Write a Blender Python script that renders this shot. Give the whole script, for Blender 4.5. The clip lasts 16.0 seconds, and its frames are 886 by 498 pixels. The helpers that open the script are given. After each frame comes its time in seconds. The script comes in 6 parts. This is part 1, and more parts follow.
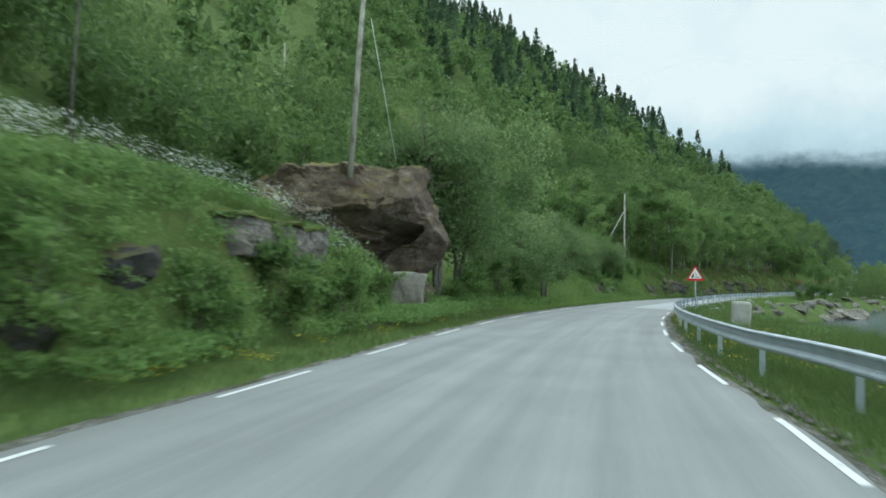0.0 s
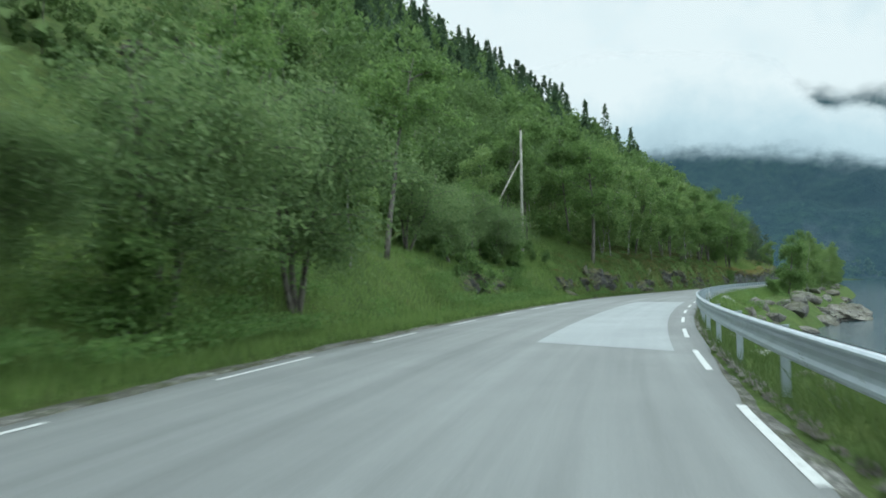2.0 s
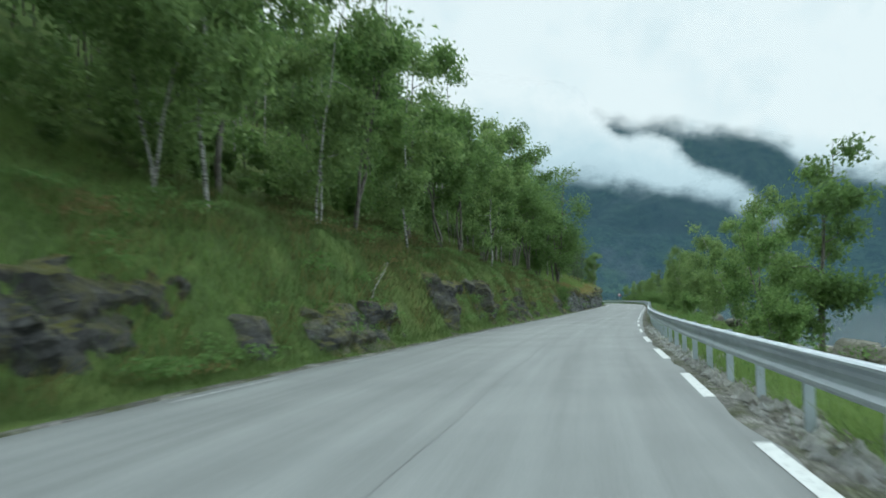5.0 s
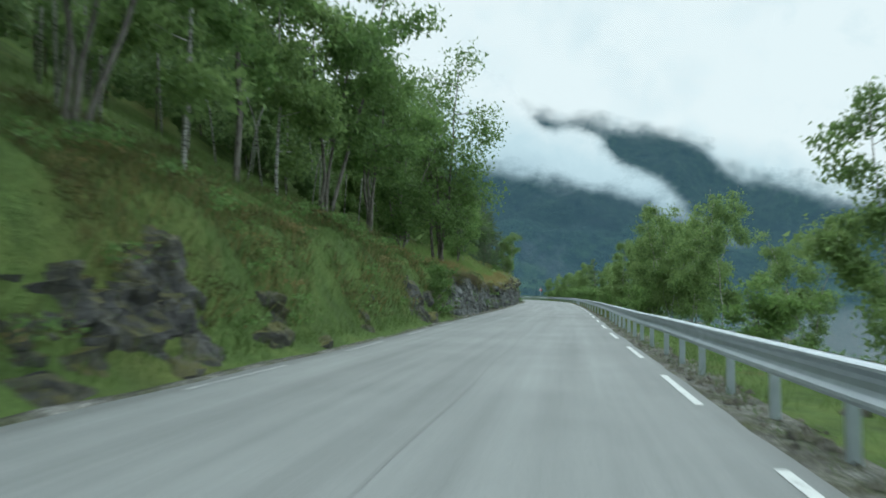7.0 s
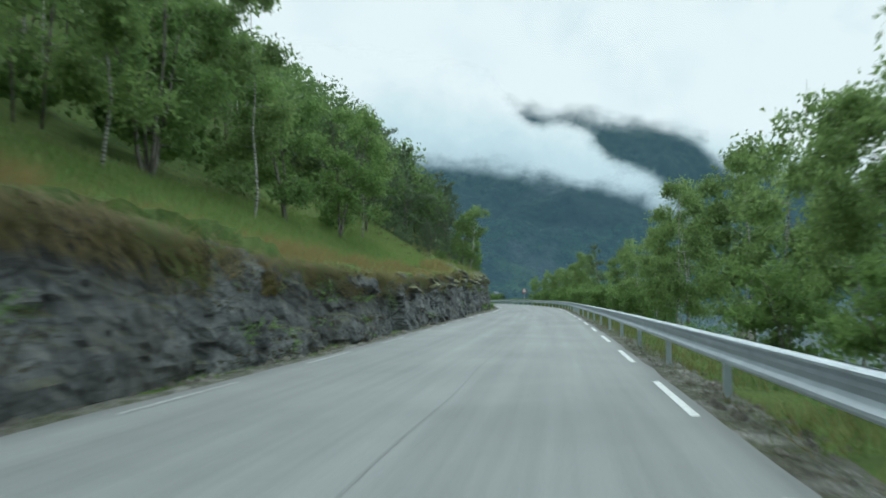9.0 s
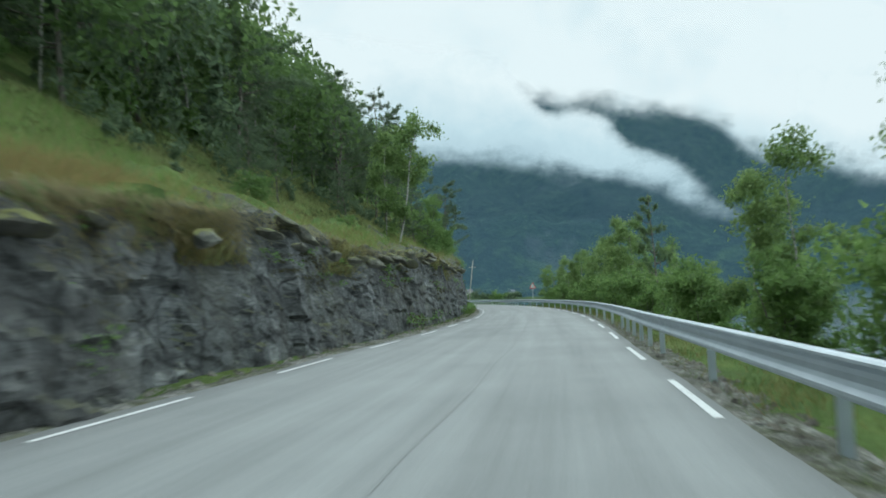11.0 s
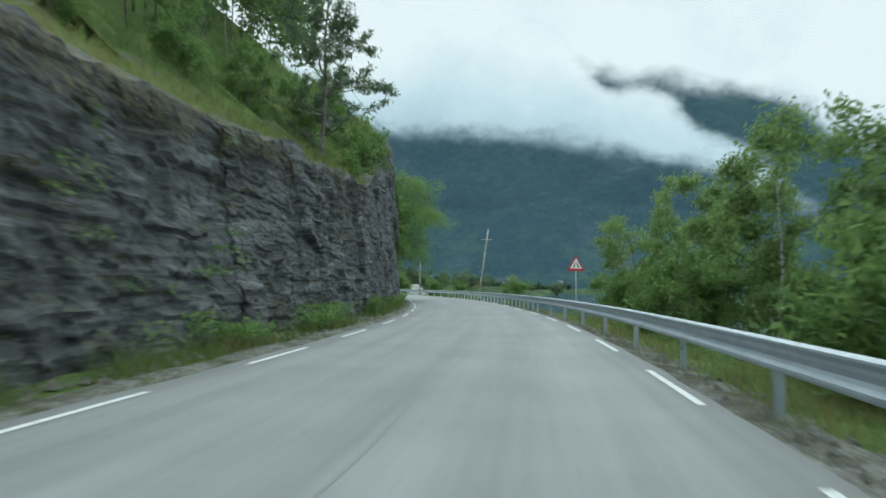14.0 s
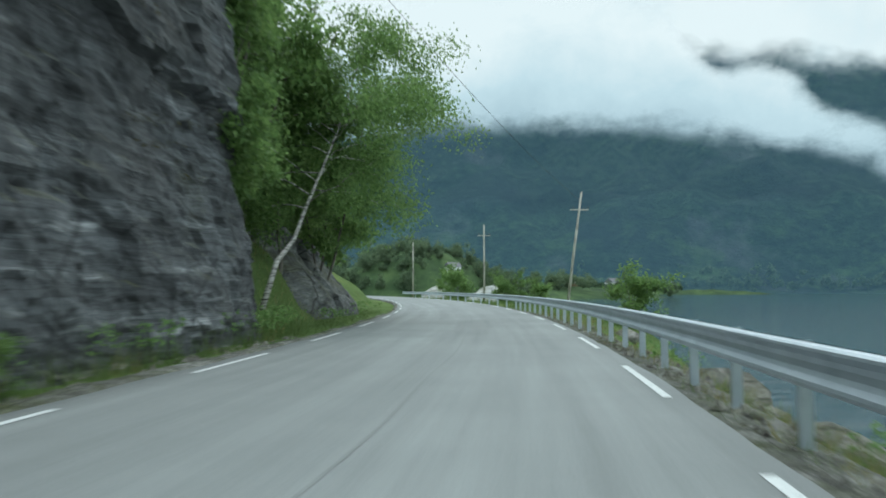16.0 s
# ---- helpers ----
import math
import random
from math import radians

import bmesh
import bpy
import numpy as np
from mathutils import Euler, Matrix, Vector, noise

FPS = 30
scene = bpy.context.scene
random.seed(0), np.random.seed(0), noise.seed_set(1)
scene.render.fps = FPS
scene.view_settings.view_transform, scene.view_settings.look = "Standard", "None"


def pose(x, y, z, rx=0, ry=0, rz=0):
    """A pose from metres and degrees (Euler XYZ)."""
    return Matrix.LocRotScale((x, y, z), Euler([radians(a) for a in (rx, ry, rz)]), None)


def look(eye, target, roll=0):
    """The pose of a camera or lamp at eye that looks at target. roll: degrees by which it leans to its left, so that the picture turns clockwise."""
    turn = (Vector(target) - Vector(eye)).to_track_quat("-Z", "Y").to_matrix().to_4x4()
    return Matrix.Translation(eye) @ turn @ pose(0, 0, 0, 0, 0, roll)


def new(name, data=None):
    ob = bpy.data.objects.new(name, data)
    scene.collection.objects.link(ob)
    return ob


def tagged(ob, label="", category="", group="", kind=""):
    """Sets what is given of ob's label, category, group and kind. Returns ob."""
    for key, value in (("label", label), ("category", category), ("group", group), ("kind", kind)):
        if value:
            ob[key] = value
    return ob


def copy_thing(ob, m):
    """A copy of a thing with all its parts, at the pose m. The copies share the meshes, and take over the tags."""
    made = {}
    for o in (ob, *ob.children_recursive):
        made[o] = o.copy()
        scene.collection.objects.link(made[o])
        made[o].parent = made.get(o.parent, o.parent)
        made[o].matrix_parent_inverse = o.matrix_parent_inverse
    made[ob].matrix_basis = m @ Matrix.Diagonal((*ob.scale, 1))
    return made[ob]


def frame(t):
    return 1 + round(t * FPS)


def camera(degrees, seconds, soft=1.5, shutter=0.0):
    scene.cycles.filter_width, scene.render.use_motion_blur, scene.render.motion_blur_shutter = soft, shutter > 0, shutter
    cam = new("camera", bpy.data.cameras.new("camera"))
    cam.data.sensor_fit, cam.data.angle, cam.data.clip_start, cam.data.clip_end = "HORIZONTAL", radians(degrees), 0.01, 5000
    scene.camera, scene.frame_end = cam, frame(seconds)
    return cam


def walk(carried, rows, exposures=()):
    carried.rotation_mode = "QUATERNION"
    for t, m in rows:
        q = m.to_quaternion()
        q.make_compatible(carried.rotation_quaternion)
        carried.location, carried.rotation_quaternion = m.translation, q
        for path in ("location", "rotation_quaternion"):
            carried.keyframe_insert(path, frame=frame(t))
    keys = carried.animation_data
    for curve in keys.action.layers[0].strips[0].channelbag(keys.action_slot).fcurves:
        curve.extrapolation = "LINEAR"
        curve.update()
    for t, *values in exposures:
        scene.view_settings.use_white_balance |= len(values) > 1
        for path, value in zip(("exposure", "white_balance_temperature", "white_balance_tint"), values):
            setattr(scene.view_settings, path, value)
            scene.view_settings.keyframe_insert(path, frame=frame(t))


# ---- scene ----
cam = camera(62.8, 16.0, 1.7, 0.25)
PATH = [
    (0, (-2.432, 0.586, 1.573), (-2.379, 2.583, 1.668), 0.5),
    (0.5, (-0.284, 9.494, 1.497), (-0.19, 11.49, 1.587), 1.0),
    (1, (2.113, 18.342, 1.447), (2.273, 20.334, 1.539), 0.2),
    (1.5, (4.821, 27.107, 1.372), (5.053, 29.091, 1.469), -0.9),
    (2, (7.855, 35.774, 1.298), (8.161, 37.748, 1.393), -1.1),
    (2.5, (11.217, 44.333, 1.276), (11.614, 46.289, 1.39), -1.3),
    (3, (14.967, 52.745, 1.256), (15.455, 54.68, 1.379), -1.7),
    (3.5, (19.073, 61.007, 1.268), (19.638, 62.921, 1.397), -0.2),
    (4, (23.478, 69.131, 1.284), (24.12, 71.021, 1.419), -1.3),
    (4.5, (28.147, 77.125, 1.27), (28.863, 78.987, 1.416), -1.5),
    (5, (33.103, 84.966, 1.241), (33.899, 86.795, 1.388), -1.2),
    (7.5, (60.854, 122.272, 1.171), (61.859, 123.997, 1.292), 0.5),
    (8, (66.811, 129.445, 1.183), (67.814, 131.17, 1.313), -0.4),
    (8.5, (72.76, 136.656, 1.201), (73.762, 138.381, 1.342), -0.6),
    (9, (78.725, 143.887, 1.219), (79.733, 145.61, 1.354), -0.5),
    (11.5, (108.184, 180.52, 1.222), (109.141, 182.27, 1.358), -2.2),
    (12, (113.933, 187.989, 1.249), (114.876, 189.747, 1.385), -1.1),
    (12.5, (119.59, 195.555, 1.249), (120.512, 197.325, 1.379), 0.3),
    (13, (125.145, 203.218, 1.249), (126.049, 204.998, 1.375), 0.7),
    (13.5, (130.577, 210.988, 1.24), (131.456, 212.78, 1.351), 0.5),
    (14, (135.83, 218.892, 1.222), (136.667, 220.705, 1.325), 0.6),
    (14.5, (140.862, 226.948, 1.198), (141.645, 228.785, 1.302), 0.8),
    (15, (145.672, 235.147, 1.166), (146.397, 237.008, 1.273), -0.1),
    (15.5, (150.175, 243.525, 1.137), (150.824, 245.413, 1.244), -0.6),
    (16, (154.352, 252.072, 1.133), (154.935, 253.982, 1.242), -0.1),
]
walk(cam, [(t, look(eye, target, roll)) for t, eye, target, roll in PATH], [(0.0, 0.05, 6200, 2.5), (16.0, 0.05, 6200, 2.5)])

# ---- sky and light ----
world = bpy.data.worlds.new("overcast_sky")
scene.world = world
world.use_nodes = True
wn, wl = world.node_tree.nodes, world.node_tree.links
wn.clear()
SUN_AZ, SUN_EL = 35.0, 52.0
w_out = wn.new("ShaderNodeOutputWorld")
w_bg = wn.new("ShaderNodeBackground")
w_sky = wn.new("ShaderNodeTexSky")
w_sky.sky_type, w_sky.sun_disc = "NISHITA", False
w_sky.sun_elevation, w_sky.sun_rotation = radians(SUN_EL), radians(SUN_AZ)
w_dim = wn.new("ShaderNodeVectorMath"); w_dim.operation = "SCALE"; w_dim.inputs["Scale"].default_value = 0.10
wl.new(w_sky.outputs[0], w_dim.inputs[0])
w_tc = wn.new("ShaderNodeTexCoord")
w_map = wn.new("ShaderNodeMapping"); w_map.inputs["Scale"].default_value = (1.0, 1.0, 3.2)
wl.new(w_tc.outputs["Generated"], w_map.inputs[0])
w_n = wn.new("ShaderNodeTexNoise"); w_n.inputs["Scale"].default_value = 3.4
w_n.inputs["Detail"].default_value = 5.0; w_n.inputs["Roughness"].default_value = 0.5
wl.new(w_map.outputs[0], w_n.inputs["Vector"])
w_r = wn.new("ShaderNodeValToRGB")
w_r.color_ramp.elements[0].position, w_r.color_ramp.elements[0].color = 0.36, (0.60, 0.79, 0.87, 1)
w_r.color_ramp.elements[1].position, w_r.color_ramp.elements[1].color = 0.60, (0.94, 1.0, 1.0, 1)
wl.new(w_n.outputs["Fac"], w_r.inputs[0])
w_sep = wn.new("ShaderNodeSeparateXYZ"); wl.new(w_tc.outputs["Generated"], w_sep.inputs[0])
w_cie = wn.new("ShaderNodeMapRange")     # overcast: zenith brighter than the horizon
w_cie.inputs["From Min"].default_value, w_cie.inputs["From Max"].default_value = 0.0, 1.0
w_cie.inputs["To Min"].default_value, w_cie.inputs["To Max"].default_value = 1.14, 2.05
wl.new(w_sep.outputs["Z"], w_cie.inputs["Value"])
w_cl = wn.new("ShaderNodeVectorMath"); w_cl.operation = "SCALE"
wl.new(w_r.outputs[0], w_cl.inputs[0]); wl.new(w_cie.outputs[0], w_cl.inputs["Scale"])
w_mix = wn.new("ShaderNodeMix"); w_mix.data_type = "RGBA"; w_mix.inputs[0].default_value = 0.92
wl.new(w_dim.outputs[0], w_mix.inputs[6]); wl.new(w_cl.outputs[0], w_mix.inputs[7])
wl.new(w_mix.outputs[2], w_bg.inputs["Color"])
w_bg.inputs["Strength"].default_value = 1.08
wl.new(w_bg.outputs[0], w_out.inputs[0])

sun_data = bpy.data.lights.new("sun", "SUN")
sun_data.energy, sun_data.angle, sun_data.color = 0.9, radians(25), (1.0, 0.98, 0.94)
sun = new("sun", sun_data)
sun.matrix_world = look((200 * math.sin(radians(SUN_AZ)), 200 * math.cos(radians(SUN_AZ)), 200 * math.tan(radians(SUN_EL))), (0, 0, 0))


# ---- materials ----
class Mat:
    """A node material with a few shorthands."""

    def __init__(self, name, rough=0.8, metal=0.0, spec=0.3):
        self.m = bpy.data.materials.new(name)
        self.m.use_nodes = True
        self.n, self.l = self.m.node_tree.nodes, self.m.node_tree.links
        self.b = self.n["Principled BSDF"]
        self.b.inputs["Roughness"].default_value = rough
        self.b.inputs["Metallic"].default_value = metal
        self.b.inputs["Specular IOR Level"].default_value = spec
        self.pos = None

    def position(self):
        if self.pos is None:
            self.pos = self.n.new("ShaderNodeNewGeometry").outputs["Position"]
        return self.pos

    def mapped(self, scale, vec=None):
        k = self.n.new("ShaderNodeMapping")
        k.inputs["Scale"].default_value = scale
        self.l.new(vec or self.position(), k.inputs[0])
        return k.outputs[0]

    def noise(self, scale, detail=3.0, rough=0.55, vec=None):
        k = self.n.new("ShaderNodeTexNoise")
        k.inputs["Scale"].default_value, k.inputs["Detail"].default_value, k.inputs["Roughness"].default_value = scale, detail, rough
        self.l.new(vec or self.position(), k.inputs["Vector"])
        return k.outputs["Fac"]

    def voronoi(self, scale, vec=None, feature="F1"):
        k = self.n.new("ShaderNodeTexVoronoi")
        k.feature = feature
        k.inputs["Scale"].default_value = scale
        self.l.new(vec or self.position(), k.inputs["Vector"])
        return k.outputs["Distance"]

    def ramp(self, fac, *stops):
        k = self.n.new("ShaderNodeValToRGB")
        e = k.color_ramp.elements
        while len(e) < len(stops):
            e.new(0.5)
        for el, (p, c) in zip(e, stops):
            el.position = p
            el.color = (*c, 1) if isinstance(c, tuple) else (c, c, c, 1)
        self.l.new(fac, k.inputs[0])
        return k.outputs[0]

    def mix(self, fac, a, b, mode="MIX"):
        k = self.n.new("ShaderNodeMix")
        k.data_type, k.blend_type = "RGBA", mode
        for value, sock in ((fac, k.inputs[0]), (a, k.inputs[6]), (b, k.inputs[7])):
            if isinstance(value, (int, float)):
                sock.default_value = value
            elif isinstance(value, tuple):
                sock.default_value = (*value, 1)
            else:
                self.l.new(value, sock)
        return k.outputs[2]

    def math(self, op, a, b=0.0, clamp=False):
        k = self.n.new("ShaderNodeMath")
        k.operation, k.use_clamp = op, clamp
        for value, sock in ((a, k.inputs[0]), (b, k.inputs[1])):
            if isinstance(value, (int, float)):
                sock.default_value = value
            else:
                self.l.new(value, sock)
        return k.outputs[0]

    def rng(self):
        return self.n.new("ShaderNodeObjectInfo").outputs["Random"]

    def island(self):
        return self.n.new("ShaderNodeNewGeometry").outputs["Random Per Island"]

    def color(self, sock):
        if isinstance(sock, tuple):
            self.b.inputs["Base Color"].default_value = (*sock, 1)
        else:
            self.l.new(sock, self.b.inputs["Base Color"])
        return self

    def bump(self, height, dist=0.02, strength=0.6):
        k = self.n.new("ShaderNodeBump")
        k.inputs["Distance"].default_value, k.inputs["Strength"].default_value = dist, strength
        self.l.new(height, k.inputs["Height"])
        self.l.new(k.outputs[0], self.b.inputs["Normal"])
        return self

    def rough(self, sock):
        self.l.new(sock, self.b.inputs["Roughness"])
        return self


def asphalt(name, lo, hi):
    m = Mat(name, 0.78, spec=0.35)
    uv = m.n.new("ShaderNodeUVMap").outputs[0]
    streak = m.noise(1.0, 4, 0.6, m.mapped((0.045, 1.6, 1), uv))
    patchy = m.noise(0.35, 4)
    grain = m.noise(55, 3, 0.7)
    c = m.ramp(streak, (0.30, lo), (0.68, hi))
    c = m.mix(m.ramp(patchy, (0.35, 0.0), (0.75, 0.35)), c, tuple(v * 0.8 for v in lo))
    c = m.mix(0.35, c, m.ramp(grain, (0.3, 0.25), (0.7, 0.75)), "OVERLAY")
    m.color(c).bump(grain, 0.008, 0.5)
    m.rough(m.ramp(patchy, (0.3, 0.70), (0.8, 0.86)))
    return m.m


M_ROAD = asphalt("worn_asphalt", (0.180, 0.188, 0.188), (0.262, 0.274, 0.274))
M_PATCH = asphalt("pale_patch_asphalt", (0.30, 0.320, 0.332), (0.36, 0.382, 0.395))
M_SEAM = asphalt("dark_joint_sealant", (0.160, 0.167, 0.167), (0.235, 0.245, 0.245))

k = Mat("worn_white_line_paint", 0.6)
wear = k.noise(9, 5, 0.7)
k.color(k.ramp(wear, (0.30, (0.30, 0.31, 0.31)), (0.46, (0.62, 0.635, 0.635)), (0.9, (0.72, 0.73, 0.72)))).bump(k.noise(60), 0.004, 0.4)
M_LINE = k.m

k = Mat("faded_line_paint", 0.7)
wear = k.noise(7, 6, 0.75)
k.color(k.ramp(wear, (0.40, (0.22, 0.23, 0.23)), (0.56, (0.36, 0.37, 0.37)), (0.8, (0.56, 0.57, 0.57)))).bump(k.noise(60), 0.004, 0.4)
M_FADED = k.m

k = Mat("hillside_turf", 0.95, spec=0.1)
big, mid, fine = k.noise(0.13, 4), k.noise(0.9, 4), k.noise(14, 4, 0.7)
c = k.ramp(mid, (0.30, (0.066, 0.098, 0.033)), (0.5, (0.092, 0.140, 0.042)), (0.72, (0.126, 0.168, 0.052)))
c = k.mix(k.ramp(big, (0.56, 0.0), (0.76, 0.4)), c, (0.17, 0.14, 0.05))
c = k.mix(k.ramp(k.noise(0.55, 6, 0.7), (0.58, 0.0), (0.70, 0.45)), c, (0.130, 0.098, 0.044))
c = k.mix(k.ramp(k.noise(0.8, 5, 0.7), (0.60, 0.0), (0.70, 0.6)), c, (0.050, 0.068, 0.026))
c = k.mix(0.5, c, k.ramp(fine, (0.3, 0.2), (0.7, 0.8)), "OVERLAY")
k.color(c).bump(k.mix(0.5, fine, k.noise(3.5, 5, 0.7)), 0.12, 0.9)
M_TURF = k.m

k = Mat("far_turf", 0.95, spec=0.1)
k.color(k.ramp(k.noise(0.12, 6, 0.7), (0.34, (0.026, 0.046, 0.024)), (0.55, (0.055, 0.088, 0.038)), (0.72, (0.10, 0.14, 0.056))))
M_FAR_TURF = k.m

k = Mat("gravel_shoulder", 0.9, spec=0.2)
v = k.voronoi(17)
c = k.ramp(k.noise(0.9, 5, 0.7), (0.34, (0.11, 0.108, 0.095)), (0.50, (0.21, 0.206, 0.190)), (0.68, (0.37, 0.365, 0.345)))
c = k.mix(k.ramp(k.noise(1.1, 8, 0.8), (0.44, 0.0), (0.60, 0.9)), c, (0.072, 0.085, 0.030))
k.color(k.mix(0.7, c, k.ramp(v, (0.0, 0.85), (0.6, 0.15)), "OVERLAY")).bump(v, 0.03, 1.0)
M_GRAVEL = k.m


def rock(name, dark, mid, pale, moss, moss_amount, cracks=1.0, beds=1.0):
    m = Mat(name, 0.80, spec=0.35)
    warp = m.n.new("ShaderNodeVectorMath"); warp.operation = "ADD"
    jig = m.n.new("ShaderNodeTexNoise"); jig.inputs["Scale"].default_value = 1.3; jig.inputs["Detail"].default_value = 4
    m.l.new(m.position(), jig.inputs["Vector"])
    sc = m.n.new("ShaderNodeVectorMath"); sc.operation = "SCALE"; sc.inputs["Scale"].default_value = 0.45 / beds
    m.l.new(jig.outputs["Color"], sc.inputs[0])
    m.l.new(m.position(), warp.inputs[0]); m.l.new(sc.outputs[0], warp.inputs[1])
    bed = m.noise(1.0, 9, 0.70, m.mapped((0.75 / beds, 0.75 / beds, 2.6 * beds), warp.outputs[0]))
    crack = m.voronoi(0.8, m.mapped((1.0, 1.0, 0.8), warp.outputs[0]), "DISTANCE_TO_EDGE")
    crack2 = m.voronoi(2.3, m.mapped((0.38 / beds, 0.38 / beds, 2.3 * beds), warp.outputs[0]), "DISTANCE_TO_EDGE")
    fine = m.noise(11, 7, 0.78)
    c = m.ramp(bed, (0.34, dark), (0.47, mid), (0.56, tuple(x * 1.2 for x in mid)), (0.70, pale))
    c = m.mix(m.ramp(crack, (0.0, 0.95 * cracks), (0.034, 0.0)), c, tuple(x * 0.35 for x in dark))
    c = m.mix(m.ramp(crack2, (0.0, 0.65 * cracks), (0.045, 0.0)), c, tuple(x * 0.5 for x in dark))
    c = m.mix(0.55, c, m.ramp(fine, (0.28, 0.12), (0.72, 0.88)), "OVERLAY")
    tone = m.n.new("ShaderNodeTexVoronoi"); tone.inputs["Scale"].default_value = 1.9
    m.l.new(m.mapped((0.75 / beds, 0.75 / beds, 1.7 * beds), warp.outputs[0]), tone.inputs["Vector"])
    tsep = m.n.new("ShaderNodeSeparateColor"); m.l.new(tone.outputs["Color"], tsep.inputs[0])
    c = m.mix(0.75 * min(1.0, cracks + 0.3), c, m.ramp(tsep.outputs[0], (0.0, 0.30), (0.55, 0.50), (0.85, 0.60), (1.0, 0.78)), "OVERLAY")
    rust = m.noise(0.45, 5, 0.6, m.mapped((1.0, 1.0, 0.30)))
    c = m.mix(m.ramp(rust, (0.52, 0.0), (0.70, 0.55)), c, (mid[0] * 0.98, mid[1] * 0.92, mid[2] * 0.76))
    stain = m.noise(0.16, 6, 0.62)
    c = m.mix(m.ramp(stain, (0.46, 0.0), (0.64, 0.60)), c, (dark[0] * 1.25, dark[1] * 1.15, dark[2] * 1.1))
    streaks = m.noise(1.4, 5, 0.65, m.mapped((1.0, 1.0, 0.14)))
    c = m.mix(m.ramp(streaks, (0.56, 0.0), (0.70, 0.45)), c, dark)
    # brown-green moss settles on ledges that face upward
    g = m.n.new("ShaderNodeNewGeometry")
    sp = m.n.new("ShaderNodeSeparateXYZ")
    m.l.new(g.outputs["Normal"], sp.inputs[0])
    up = m.math("MULTIPLY", m.ramp(sp.outputs[2], (0.42, 0.0), (0.72, 1.0)), m.ramp(m.noise(0.7, 5, 0.7), (0.34, 0.0), (0.56, 1.0)))
    spots = m.math("MULTIPLY", m.ramp(m.noise(0.40, 7, 0.75), (0.60 - max(0.0, moss_amount - 0.6) * 0.45, 0.0), (0.76 - max(0.0, moss_amount - 0.6) * 0.45, 0.8)), m.ramp(m.noise(4.0, 5, 0.8), (0.40, 0.0), (0.62, 1.0)))
    fac = m.math("MAXIMUM", up, spots, True)
    c = m.mix(m.math("MULTIPLY", fac, moss_amount), c, m.ramp(m.noise(3.5, 3), (0.3, moss), (0.7, (moss[0] * 1.5, moss[1] * 1.3, moss[2]))))
    m.color(c)
    chip = m.n.new("ShaderNodeTexVoronoi"); chip.inputs["Scale"].default_value = 4.2
    m.l.new(m.mapped((0.8 / beds, 0.8 / beds, 1.9 * beds), warp.outputs[0]), chip.inputs["Vector"])
    csep = m.n.new("ShaderNodeSeparateColor"); m.l.new(chip.outputs["Color"], csep.inputs[0])
    h = m.mix(0.34, m.mix(0.5, bed, fine), m.mix(0.5, csep.outputs[0], tsep.outputs[1]))
    m.bump(h, 0.16, 1.0)
    return m.m


M_ROCK = rock("dark_grey_gneiss", (0.043, 0.046, 0.047), (0.128, 0.133, 0.132), (0.39, 0.395, 0.38), (0.072, 0.082, 0.032), 0.55)
# The gneiss a little darker and with more moss.
M_ROCK_DARK = rock("dark_mossy_gneiss", (0.036, 0.039, 0.040), (0.118, 0.124, 0.124), (0.38, 0.39, 0.38), (0.070, 0.080, 0.026), 0.75)
M_ROCK_BED = rock("dark_bedded_gneiss", (0.036, 0.039, 0.042), (0.104, 0.110, 0.116), (0.34, 0.35, 0.355), (0.070, 0.080, 0.030), 0.45, 0.8, 2.0)
M_MOSSROCK = rock("mossy_bank_rock", (0.026, 0.026, 0.028), (0.072, 0.071, 0.070), (0.20, 0.195, 0.19), (0.085, 0.090, 0.026), 0.95)
M_BOULDER = rock("brown_lichen_boulder_rock", (0.058, 0.042, 0.033), (0.155, 0.118, 0.092), (0.34, 0.30, 0.25), (0.13, 0.12, 0.022), 0.80, 0.45)
M_SHORE = rock("pale_shore_rock", (0.11, 0.10, 0.09), (0.22, 0.205, 0.19), (0.38, 0.36, 0.335), (0.08, 0.10, 0.03), 0.35)

M_LIP = rock("ochre_mossy_stone", (0.056, 0.055, 0.048), (0.150, 0.150, 0.128), (0.38, 0.375, 0.33), (0.138, 0.156, 0.046), 0.92, 0.5)
M_PALE = rock("pale_blasted_stone", (0.20, 0.20, 0.195), (0.36, 0.36, 0.35), (0.52, 0.52, 0.51), (0.10, 0.12, 0.05), 0.25, 0.3)


def leaf(name, a, b, c3):
    a, b, c3 = (tuple(0.90 * q + 0.10 * (0.3 * s_[0] + 0.6 * s_[1] + 0.1 * s_[2]) * (1.0, 1.0, 0.9)[i] for i, q in enumerate(s_)) for s_ in (a, b, c3))
    m = Mat(name, 0.55, spec=0.25)
    col = m.ramp(m.island(), (0.0, a), (0.55, b), (1.0, c3))
    col = m.mix(m.ramp(m.rng(), (0.0, 0.0), (1.0, 0.45)), col, tuple(x * 0.72 for x in a))
    col = m.mix(m.ramp(m.noise(0.35, 2), (0.35, 0.0), (0.7, 0.35)), col, c3)
    m.color(col)
    tr = m.n.new("ShaderNodeBsdfTranslucent")
    m.l.new(col, tr.inputs[0])
    mx = m.n.new("ShaderNodeMixShader")
    mx.inputs[0].default_value = 0.58
    m.l.new(m.b.outputs[0], mx.inputs[1])
    m.l.new(tr.outputs[0], mx.inputs[2])
    m.l.new(mx.outputs[0], m.n["Material Output"].inputs[0])
    return m.m


